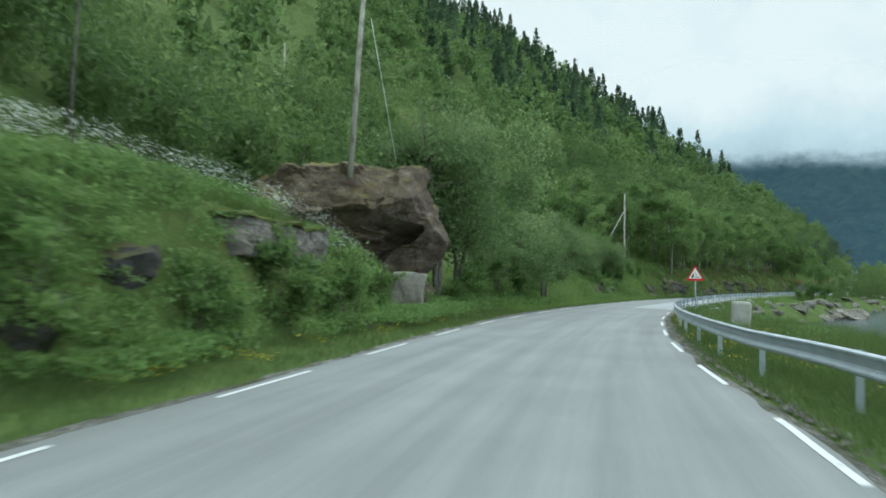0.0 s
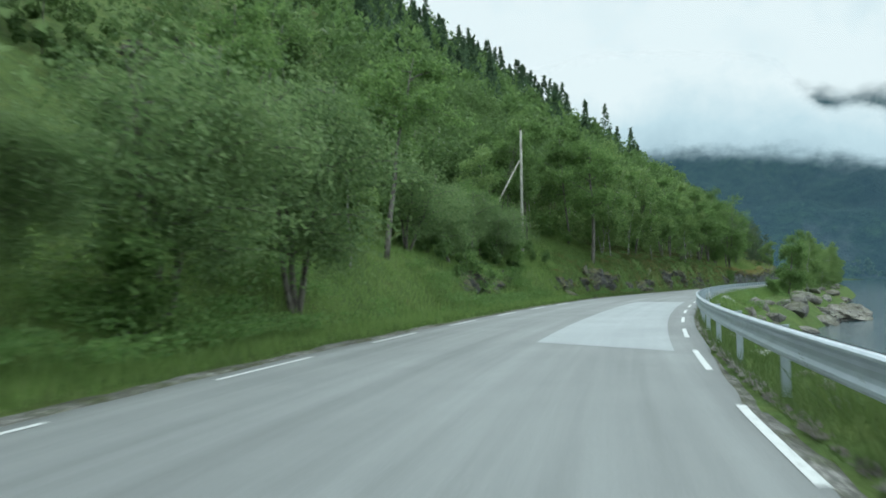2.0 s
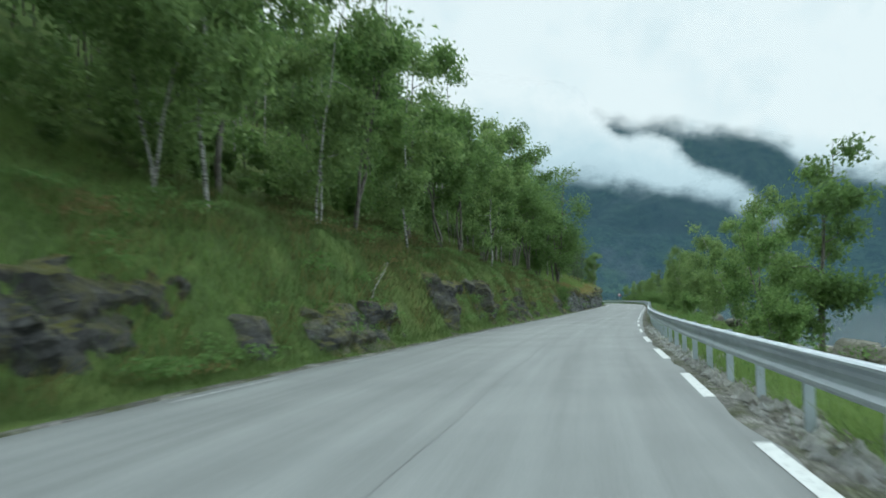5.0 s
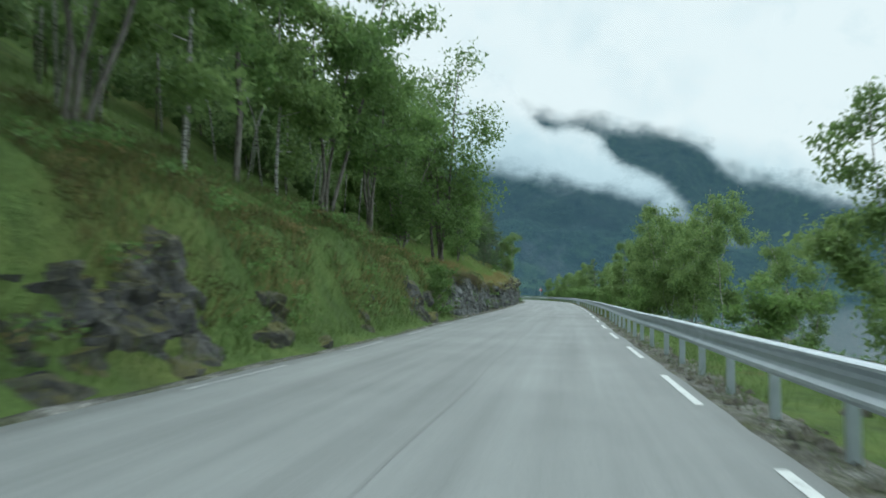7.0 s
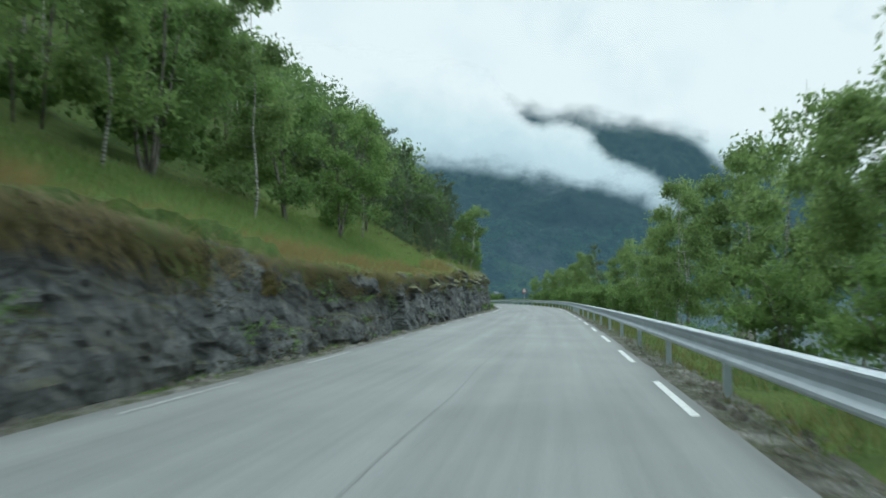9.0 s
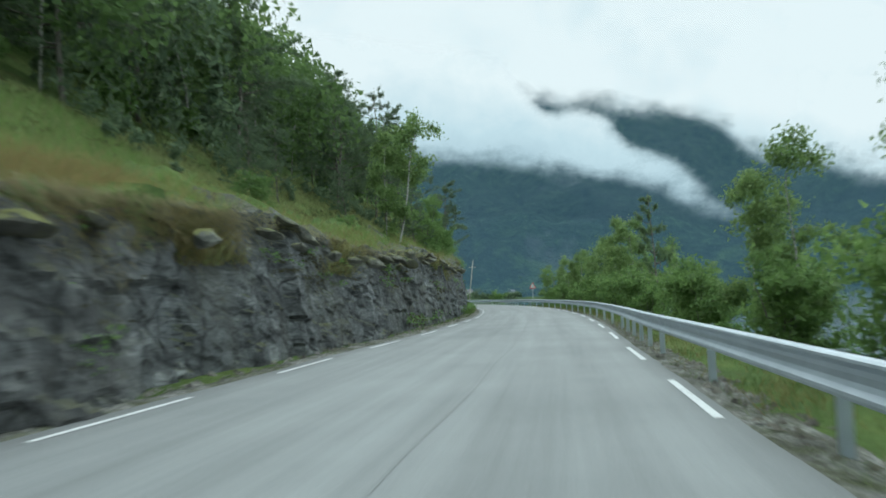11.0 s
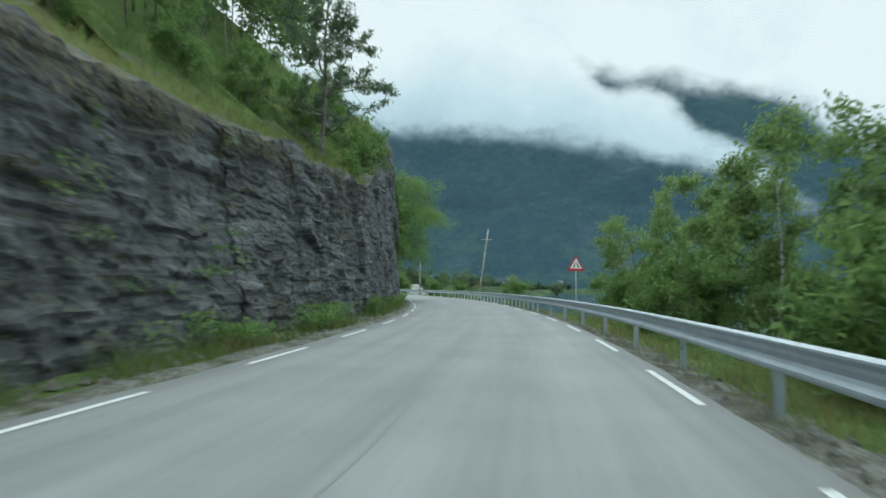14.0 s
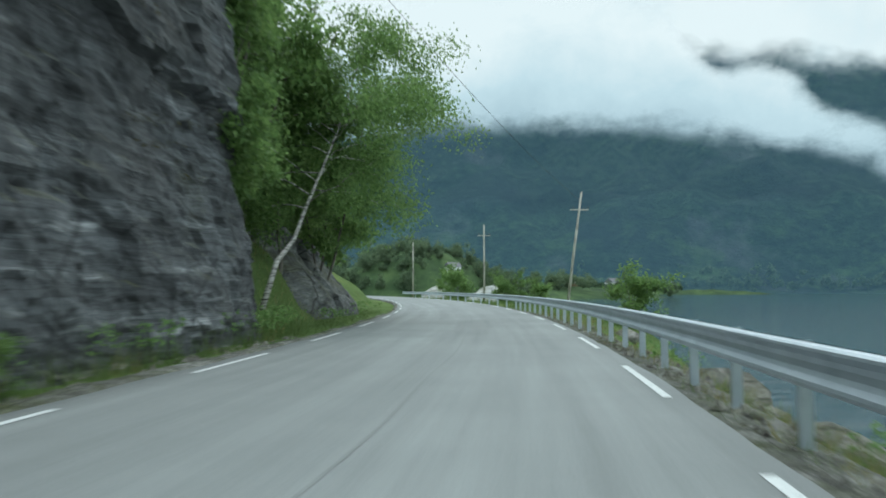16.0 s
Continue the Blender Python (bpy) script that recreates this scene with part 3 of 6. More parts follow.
dash_r = curve((-8, -60), (0, 0.4), (2, 12.4), (6, 35.6), (12, 71.8), (24, 143.6), (29, 174.4), (37, 223.9), (40, 243.2), (45, 275.4), (50, 306.8), (76, 468))
dash_l = curve((-8, -51), (2, 9.0), (12, 70.5), (24, 143.4), (40, 241.0), (46, 278.0), (51, 308.5), (76, 461))
for lat_of, dash in ((right_line, dash_r), (left_line, dash_l)):
    for n in range(-1, 64):
        a, b = float(dash(n)), float(dash(n + 0.5))
        faded = lat_of is left_line and 78 < a < 206
        wide = 0.075 if lat_of is right_line and 84 < a < 116 else 0.048
        tagged(new("edge_line", bars("edge_line", [(a, b)], lat_of, wide, M_FADED if faded else M_LINE, 0.005)), "almost worn away edge dash on the asphalt" if faded else "worn white painted edge dash on the asphalt", "road marking", "edge dashes", "structure")

ps = np.linspace(51.4, 80.2, 40)
pl = np.linspace(0, 1, 6)[None] * (2.75 + 0 * ps)[:, None] + (-1.75 + 0 * ps)[:, None]
skew = np.where(ps < 60, (60 - ps) / 8.6, 0)[:, None] * np.linspace(0.9, -0.9, 6)[None] + np.where(ps > 74, (ps - 74) / 6.2, 0)[:, None] * np.linspace(0.8, -0.8, 6)[None]
px, py = at(ps[:, None] + skew, pl)
pm = mesh("road_patch", np.c_[px.ravel(), py.ravel(), np.full(px.size, 0.004)], grid_faces(*px.shape), M_PATCH, True, np.c_[np.repeat(ps, 6), pl.ravel()])
tagged(new("road_patch", pm), "pale newer asphalt patch let into the lane", "road patch", kind="structure")
seam_w = lambda ss: -1.28 + 0.10 * np.sin(ss * 0.06) + 0.03 * np.sin(ss * 0.83)
tagged(new("road_seam", bars("road_seam", [(a, a + 4.0) for a in np.arange(84, 330, 4.0)], seam_w, 0.016, M_SEAM, 0.004)), "dark sealed joint along the lane", "road joint", kind="structure")


# ---- distance: far mountain, cloud, shore ----
B0, AL, IN = np.array([430.0, 728.0]), np.array([0.866, -0.5]), np.array([0.5, 0.866])


def far_xy(a, i):
    return B0[0] + a * AL[0] + i * IN[0], B0[1] + a * AL[1] + i * IN[1]


fa, fi = np.meshgrid(np.arange(-1500, 2600, 25.0), np.r_[-40, np.arange(0, 1500, 25.0)], indexing="ij")
fz = np.where(fi < 0, -5.0, WATER_Z + 0.5 + 0.10 * np.minimum(fi, 40) + 0.58 * np.clip(fi - 40, 0, None))
fz = fz + rough_noise(fa, fi, 0.0045, 55, 2.0) * np.clip(fi / 250, 0, 1) + rough_noise(fa, fi, 0.02, 14, 6.0) * np.clip(fi / 60, 0, 1)
fx, fy = far_xy(fa, fi)
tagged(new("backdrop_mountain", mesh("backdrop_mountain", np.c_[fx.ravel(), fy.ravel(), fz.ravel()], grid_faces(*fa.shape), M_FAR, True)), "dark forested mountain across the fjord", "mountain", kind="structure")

k = Mat("cloud_mist", 1.0)
uv = k.n.new("ShaderNodeUVMap").outputs[0]
sp = k.n.new("ShaderNodeSeparateXYZ"); k.l.new(uv, sp.inputs[0])
puff = k.noise(0.024, 8, 0.64, k.mapped((1, 1, 1.5)))
al = k.math("ADD", k.math("MULTIPLY", sp.outputs[0], 1.75), k.math("MULTIPLY", k.math("SUBTRACT", puff, 0.52), 2.0))
al = k.math("MULTIPLY", al, k.ramp(sp.outputs[0], (0.0, 0.0), (0.30, 1.0)), True)
em = k.n.new("ShaderNodeEmission")
# Painted shading: the self-lit cloud is grey-blue low down and white above.
tone = k.math("ADD", k.math("MULTIPLY", sp.outputs[1], 1.0), k.math("MULTIPLY", k.math("SUBTRACT", k.noise(0.012, 6, 0.62), 0.5), 0.9), True)
k.l.new(k.ramp(tone, (0.0, (0.46, 0.585, 0.645)), (0.5, (0.66, 0.80, 0.85)), (1.0, (0.95, 1.0, 1.0))), em.inputs[0])
em.inputs[1].default_value = 1.03
tp = k.n.new("ShaderNodeBsdfTransparent")
mx = k.n.new("ShaderNodeMixShader")
k.l.new(al, mx.inputs[0]); k.l.new(tp.outputs[0], mx.inputs[1]); k.l.new(em.outputs[0], mx.inputs[2])
k.l.new(mx.outputs[0], k.n["Material Output"].inputs[0])
M_CLOUD = k.m


def cloud(a0, a1, z0, z1, da, dz, inland, low, top, soft_low, soft_top, label):
    """A bank of low cloud along the shore between the curves low and top, thinning towards its edges."""
    aa, zz = np.meshgrid(np.arange(a0, a1 + 1, da), np.arange(z0, z1 + 1, dz), indexing="ij")
    d = np.minimum((zz - low(aa)) / soft_low, (top(aa) - zz) / soft_top)
    d = np.minimum(d, (a1 - aa) / 60).clip(-0.6, 1)
    for _ in range(3):      # soften the field
        for ax in (0, 1):
            r_ = max(1, int(round((12 if ax == 0 else 7) / (da if ax == 0 else dz))))
            d = sum(np.roll(d, q, ax) for q in range(-r_, r_ + 1)) / (2 * r_ + 1)
    d = d.clip(0, 1)
    d[:, :2] = 0
    bright = ((zz - (low(aa) if top is not every else bank_low(np.minimum(aa, 200)) + np.clip((aa - 250) / 60, 0, 1) * (low(aa) - 150))) / 110).clip(0, 1)
    bulge = 20 * np.sin(zz * 0.05) * np.sin(aa * 0.03)
    x, y = far_xy(aa, inland - bulge)
    ob = new("cloud", mesh("cloud", np.c_[x.ravel(), y.ravel(), zz.ravel()], grid_faces(*aa.shape), M_CLOUD, True, np.c_[d.ravel(), bright.ravel()]))
    ob.visible_shadow = False
    return tagged(ob, label, "cloud", "clouds", "structure")


bank_low = curve((-1900, 172), (-400, 150), (-165, 142), (-96, 148), (-42, 145), (10, 137), (70, 130), (105, 124), (150, 116), (190, 110), (215, 101), (240, 90), (262, 80), (300, 62), (330, 52), (350, 48))
bank_top = curve((-1900, 320), (-60, 300), (20, 280), (60, 258), (80, 234), (92, 208), (106, 203), (118, 214), (140, 215), (156, 205), (172, 194), (186, 174), (214, 160), (238, 143), (258, 130), (285, 109), (310, 91), (335, 76), (350, 70))
over_low = curve((-1900, 200), (40, 202), (66, 210), (84, 208), (107, 199), (143, 190), (176, 184), (196, 190), (232, 190), (285, 178), (297, 160), (308, 140), (330, 133), (362, 130), (400, 126), (440, 108), (490, 102), (700, 106), (2600, 110))
every = lambda a_: a_ * 0 + 5000.0
cloud(-1900, 380, 50, 430, 10, 6, 148, bank_low, bank_top, 50, 30, "white cloud bank lying along the mountain")
cloud(-1900, 375, 70, 430, 10, 6, 156, lambda a_: bank_low(a_) + 12, bank_top, 50, 30, "white cloud bank lying along the mountain")
cloud(-1900, 2600, 80, 500, 14, 7, 160, over_low, every, 58, 40, "grey overcast hiding the mountain tops")
cloud(-1900, 2600, 80, 1300, 30, 20, 166, lambda a_: over_low(a_) + 18, every, 66, 40, "grey overcast hiding the mountain tops")

# painted haze: a see-through sheet with a blue glow before the far shore
k = Mat("blue_haze_sheet", 1.0)
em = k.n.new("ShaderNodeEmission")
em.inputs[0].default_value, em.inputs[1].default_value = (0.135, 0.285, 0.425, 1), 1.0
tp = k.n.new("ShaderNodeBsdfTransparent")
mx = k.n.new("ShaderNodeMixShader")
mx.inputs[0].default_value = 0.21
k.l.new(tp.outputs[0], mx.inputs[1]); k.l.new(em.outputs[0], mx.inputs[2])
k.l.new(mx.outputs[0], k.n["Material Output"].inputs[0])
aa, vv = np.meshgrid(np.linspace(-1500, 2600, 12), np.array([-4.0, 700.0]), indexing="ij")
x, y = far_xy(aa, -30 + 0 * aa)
ob = new("backdrop_haze", mesh("backdrop_haze", np.c_[x.ravel(), y.ravel(), vv.ravel()], grid_faces(12, 2), k.m))
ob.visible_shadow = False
tagged(ob, "glowing see-through sheet that paints thin blue haze over the fjord", "haze", kind="structure")


def house(x, y, z, w, d, h, turn, wall, label):
    e = new("house")
    e.matrix_world = pose(x, y, z, 0, 0, turn)
    part("wall", box_bm(w, d, h, 0, 0, h / 2), wall, e)
    bm = bmesh.new()
    rv = [bm.verts.new(p) for p in ((-w / 2 - .3, -d / 2 - .3, h), (w / 2 + .3, -d / 2 - .3, h), (w / 2 + .3, d / 2 + .3, h), (-w / 2 - .3, d / 2 + .3, h), (-w / 2 - .3, 0, h + d * .42), (w / 2 + .3, 0, h + d * .42))]
    for q in ((0, 1, 5, 4), (2, 3, 4, 5), (1, 2, 5), (3, 0, 4), (3, 2, 1, 0)):
        bm.faces.new([rv[i] for i in q])
    part("roof", bm, M_ROOF, e, "grey pitched roof")
    for wx in (-w * .28, w * .28):
        part("window", box_bm(1.0, 0.12, 1.1, wx, -d / 2, h * .55), M_GLASS, e)
    return tagged(e, label, "house", "houses across the fjord")


house(229, 485.5, 5.4, 4.2, 4, 3.0, 12, M_HOUSE, "white house on the knoll beyond the bend")
house(395.5, 667, 0.2, 9, 7, 4.6, 20, M_HOUSE, "small white house on the far shore")
house(372, 676, 0.0, 10, 7, 4.0, 15, M_REDHOUSE, "low dark red house on the far shore")
house(453, 690, 0.2, 8, 6, 4.0, 30, M_HOUSE, "small white house on the far shore")
house(353, 846, 14.5, 8, 7, 5.0, 25, M_HOUSE, "white house above the far shore")
house(338, 850, 13.0, 7, 6, 4.4, 10, M_REDHOUSE, "dark red house among trees")

# low green spit and the gravel fills beyond the bend
def mound(name, cx, cy, rx, ry, h, turn, material, label, category, base=None):
    aa, rr = np.meshgrid(np.linspace(0, 2 * math.pi, 40), np.linspace(0, 1, 12), indexing="ij")
    x, y = rx * rr * np.cos(aa), ry * rr * np.sin(aa)
    z = h * (1 - rr ** 2.2) * (1 + 0.25 * rough_noise(x, y, 0.15, 1.0, cx)) - 1.0
    t = radians(turn)
    v = np.c_[(cx + x * math.cos(t) - y * math.sin(t)).ravel(), (cy + x * math.sin(t) + y * math.cos(t)).ravel(), (z + (WATER_Z if base is None else base)).ravel()]
    return tagged(new(name, mesh(name, v, grid_faces(40, 12), material, True)), label, category, kind="structure")


mound("spit", 425, 632, 62, 14, 3.6, -22, M_FAR_TURF, "low grassy spit on the far shore", "spit")
mound("far_bank", 262, 500, 70, 30, 5.6, 8, M_FAR_TURF, "low wooded land beyond the bend", "bank")
mound("far_bank", 222, 508, 40, 32, 18, 0, M_FAR_TURF, "wooded knoll beyond the bend", "bank")
mound("gravel_heap", 191.6, 377, 5.0, 4.0, 5.0, 10, M_PALE, "pale heap of blasted stone beyond the bend", "stone heap")
mound("gravel_heap", 200.0, 375.5, 6.4, 4.0, 4.9, 20, M_PALE, "pale heap of blasted stone beyond the bend", "stone heap")


def clump_woods(name, pts, n_leaf, size, material, label, seed):
    """Crowns of many leaf clumps on given spots (x, y, z, height)."""
    rg_ = np.random.default_rng(seed)
    vs = []
    for x, y, z, h in pts:
        lobes = rg_.normal(size=(7, 3)) * np.array([0.16, 0.16, 0.20]) * h + np.array([x, y, z + h * 0.55])
        c = lobes[rg_.integers(0, 7, n_leaf)] + rg_.normal(size=(n_leaf, 3)) * h * 0.10
        vs.append(c)
    c = np.concatenate(vs)
    n = len(c)
    a = rg_.normal(size=(n, 3)) * size * 0.5
    b = rg_.normal(size=(n, 3)) * size * 0.4
    v = np.stack([c - a, c + b, c + a - b], 1).reshape(-1, 3)
    return tagged(new(name, mesh(name, v, np.arange(3 * n).reshape(-1, 3), material)), label, "woods", kind="stuff")


fr_ = random.Random(9)
spots = []
for _ in range(80):
    a, q = fr_.uniform(0, 6.28), fr_.random() ** 0.5
    spots.append((262 + 62 * q * math.cos(a), 500 + 26 * q * math.sin(a), WATER_Z + 4.5 * (1 - q * q), fr_.uniform(3.0, 7.0)))
for _ in range(170):
    a, q = fr_.uniform(0, 6.28), fr_.random() ** 0.5 * 0.9
    x, y = 222 + 40 * q * math.cos(a), 508 + 32 * q * math.sin(a)
    if not (218 < x < 240 and y < 488):
        spots.append((x, y, WATER_Z + 18 * (1 - q ** 2.2) - 2.0, fr_.uniform(3.5, 7.5)))
clump_woods("far_bank_woods", spots, 420, 0.42, M_PINE, "green trees on the land beyond the bend", 4)
spots = [(425 + fr_.uniform(-55, 10) * 0.93, 632 + fr_.uniform(-4, 4) + 20, WATER_Z + 1.5, fr_.uniform(3, 6)) for _ in range(40)]
for _ in range(420):
    a, i = fr_.uniform(-420, 700), fr_.uniform(-2, 60)
    x, y = far_xy(a, i)
    spots.append((float(x), float(y), WATER_Z + 1 + 0.1 * min(i, 40) + 0.58 * max(0, i - 40), fr_.uniform(5, 10)))
clump_woods("far_shore_woods", spots, 70, 1.6, M_NEEDLE, "dark trees along the far shore", 5)


# ---- rock faces cut for the road ----
def rnd(i, j, key):
    """A random number from 0 to 1 for each whole i, j."""
    q = np.sin(i * 12.9898 + j * 78.233 + key * 37.719) * 43758.5453
    return q - np.floor(q)


def blocks(s, z, w, h, key, slant):
    """Depth of a wall of broken blocks, w long and h high, each with its own depth and slant."""
    row = np.floor(z / h)
    a = s / w + rnd(row, row * 0, key) * 3.0
    col = np.floor(a)
    fs, fz = a - col - 0.5, z / h - row - 0.5
    return rnd(col, row, key + 1) - 0.5 + slant * ((rnd(col, row, key + 2) - 0.5) * fs + (rnd(col, row, key + 3) - 0.62) * fz)


def broken(s, z, amp, layered=0.0):
    """How far blasted rock stands out at s and height z: upright joints, tilted or level beds, chips."""
    ws = rough_noise(s, z, 0.55, 0.55, 2.0) + rough_noise(s, z, 2.2, 0.10, 5.0)
    wz = rough_noise(s, z, 0.45, 0.34, 7.0) + rough_noise(s, z, 2.0, 0.08, 9.0)
    a, b = s + ws, z + wz + 0.10 * s
    deep = (blocks(a, b * 0.8, 2.6, 4.1, 1.0, 0.6) * 0.95 + blocks(a, b * 0.7, 1.1, 2.3, 31.0, 0.5) * 0.42)
    beds = blocks(a, b, 1.7, 0.85, 11.0, 0.6) * 0.46
    chips = blocks(a + 0.2 * b, b, 0.55, 0.34, 23.0, 0.6) * 0.17
    level = z + 0.4 * wz + 0.02 * s
    thin = blocks(a, level, 2.1, 0.40, 11.0, 0.4) * 0.34 + blocks(a, level, 0.9, 0.19, 13.0, 0.4) * 0.24 + blocks(a, level, 0.42, 0.11, 23.0, 0.5) * 0.12
    beds, chips = beds * (1 - layered) + thin * layered, chips * (1 - layered)
    return (deep + beds + chips + rough_noise(s, z, 0.22, 0.7, 3.0) + rough_noise(s, z, 3.2, 0.10, 6.0)) * amp


# where the rock splits into thin level beds
bedded = curve((150, 0.0), (246, 0.0), (259, 1.0), (284, 1.0), (300, 0.3), (340, 0.2))


def rock_face(name, s0, s1, step, rows, material, label, out=0.28, amp=0.34, slab=(0.7, 1.5, 2.4), face_h=face_h, face_run=face_run, bench=bench, foot_out=0.0):
    ss = np.arange(s0, s1 + step / 2, step)
    n = len(ss)
    x = np.linspace(0, 1, rows)
    S2, X2 = np.repeat(ss[:, None], rows, 1), np.repeat(x[None], n, 0)
    h = face_h(ss)[:, None]
    z = -0.15 + X2 * (h + 0.15)
    u = (verge(ss) + 0.1)[:, None] + face_run(ss)[:, None] * (0.5 - 0.5 * np.cos(X2 * math.pi)) * 0.85
    push = broken(S2, z, amp, bedded(S2))
    ledge = np.clip((1 - X2) / 0.15, 0, 1)
    push = push * (0.35 + 0.65 * ledge) + out
    ends = np.clip(1 - (ss - s0 if 165 < s0 < 170 else np.minimum(ss - s0, s1 - ss)) / 2.2, 0, 1) ** 1.5
    push = push - (1.5 * ends)[:, None] * (s0 < 170 or s0 > 318)
    lat = left_line(ss)[:, None] - 0.36 - u + push
    # roll the top back into the slope
    back_u = np.array(slab)
    nb = len(slab)
    dip = np.array([0.05] + [0.10 if nb > 3 else 0.35] * (nb - 2) + [1.5])
    back = (left_line(ss) - 0.36 - verge(ss) - face_run(ss))[:, None] - back_u[None]
    zb = h - 0.05 + (bench(ss)[:, None] * back_u[None]) - dip[None] + rough_noise(np.repeat(ss[:, None], nb, 1), back, 0.8, 0.14 if nb == 3 else 0.30, 4.0)
    z[:, -3:] += (rough_noise(ss[:, None], ss[:, None] * 0, 0.5, 0.30, 9.0) + rough_noise(ss[:, None], ss[:, None] * 0, 0.12, 0.45, 4.0)) * np.array([[0.4, 0.8, 1.0]])
    lat, z = np.c_[lat, back], np.c_[z, zb]
    along = np.repeat(ss[:, None], lat.shape[1], 1)
    along = along + foot_out * np.clip((along - s1 + 12) / 12, 0, 1) ** 1.5 * np.clip(1 - z / 9.0, 0, 1)
    xx, yy = at(along, lat)
    v = np.c_[xx.ravel(), yy.ravel(), z.ravel()]
    me = mesh(name, v, grid_faces(*lat.shape)[:, ::-1], material)
    me.materials.append(M_TURF)
    m_ = lat.shape[1] - 1
    soil = np.array([1 if k_ % m_ >= (rows if ss[k_ // m_] > 218 else rows - 3) and noise.noise(Vector((ss[k_ // m_] * 0.35, (k_ % m_) * 0.8, 6.0))) > (-0.22 if ss[k_ // m_] > 218 else -9.0) else 0 for k_ in range(len(me.polygons))])
    me.polygons.foreach_set("material_index", soil)
    return tagged(new(name, me), label, "rock face", kind="structure")


rock_face("rock_face_1", 165.5, 215.2, 0.12, 30, M_ROCK, "low dark grey rock cutting with moss beside the road", amp=0.46)
rock_face("rock_face_2", 214.8, 254.2, 0.12, 44, M_ROCK_DARK, "dark grey blasted rock cutting with mossy ledges", 0.25, slab=(0.5, 1.1, 1.8, 2.6))
rock_face("rock_face_5", 253.8, 276.2, 0.12, 58, M_ROCK_BED, "dark thin-bedded blasted rock wall beside the road", 0.25, 0.34)
rock_face("rock_face_3", 275.8, 313.4, 0.12, 96, M_ROCK_BED, "tall dark grey blasted rock wall beside the road", 0.3, 0.42, (0.4, 0.9, 1.5, 2.2, 3.0, 3.8, 4.6), foot_out=1.4)
rock_face("rock_face_4", 323.4, 334, 0.17, 20, M_ROCK, "low rock face past the leaning birch")


def bank_rock(s0, s1, z0, z1, bulge, key, material=None):
    """Rock that breaks out of the grass bank between two heights, with an uneven outline."""
    ss, zz = np.arange(s0, s1 + 0.05, 0.12), np.arange(z0 - 0.2, z1 + 0.25, 0.10)
    S2, Z2 = np.meshgrid(ss, zz, indexing="ij")
    us = np.linspace(0, 6, 61)
    U2 = np.array([np.interp(zz, np.maximum.accumulate(left_ground(q + 0 * us, us)) + 1e-4 * us, us) for q in ss])
    edge = np.minimum(np.minimum(S2 - s0, s1 - S2) / (0.22 * (s1 - s0) + 0.3), np.minimum(Z2 - zz[0], zz[-1] - Z2) / (0.30 * (z1 - z0) + 0.15))
    edge = edge + rough_noise(S2, Z2, 0.7, 0.55, key)
    out = bulge * np.clip(edge, -0.8, 0.8) + broken(S2 + key * 7, Z2, 0.52) * np.clip(edge + 0.3, 0, 1) - 0.16
    x, y = at(S2, left_line(S2) - 0.36 - U2 + out)
    me = mesh("rock_outcrop", np.c_[x.ravel(), y.ravel(), (Z2 + 0.5 * np.clip(out, -0.4, 0.4)).ravel()], grid_faces(*S2.shape)[:, ::-1], material or M_MOSSROCK)
    return tagged(new("rock_outcrop", me), "dark mossy rock breaking out of the grass bank", "rock", "bank rocks")


for key, (s0, s1, z0, z1, bulge) in enumerate([(70.4, 74.8, 0.8, 1.9, 0.50), (74.2, 78.6, 1.1, 1.9, 0.45), (79.6, 82.4, 1.5, 2.1, 0.35), (87.0, 91.2, 0.7, 1.6, 0.30), (91.4, 92.9, 0.8, 1.45, 0.4), (93.0, 94.2, 0.6, 1.3, 0.35), (94.4, 96.6, 0.4, 1.4, 0.45), (96.8, 101.0, 0.5, 2.4, 0.55), (100.2, 104.6, 0.4, 1.8, 0.5), (105.4, 106.6, 0.3, 0.95, 0.35), (108.2, 112.0, 0.1, 1.2, 0.45), (112.0, 115.6, 0.1, 1.1, 0.42),
        (119.5, 126.0, 0.3, 2.3, 0.5), (125.0, 133.0, 0.3, 2.1, 0.45), (132.5, 141.0, 0.2, 2.0, 0.5), (142.6, 143.6, 0.6, 1.0, 0.12), (148.4, 152.2, 0.2, 1.5, 0.28), (152.6, 155.4, 0.0, 1.3, 0.45), (155.2, 158.4, 0.2, 1.7, 0.5), (159.4, 162.0, 0.3, 1.2, 0.4), (161.5, 165.4, 0.1, 1.4, 0.5), (155.0, 157.2, 2.0, 2.7, 0.3), (147.5, 149.6, 2.2, 2.8, 0.15)]):
    bank_rock(s0, s1, z0, z1, bulge * (0.80 if s0 < 119 else 0.62), key + 1.0)
# stony ledges on the slope above the bedded wall
for key, (s0, s1, z0, z1) in enumerate([(254.0, 261.5, 4.3, 5.5), (260.5, 269.0, 5.1, 6.5), (268.0, 276.0, 5.4, 6.9)]):
    bank_rock(s0, s1, z0, z1, 0.30, key + 41.0, M_LIP)


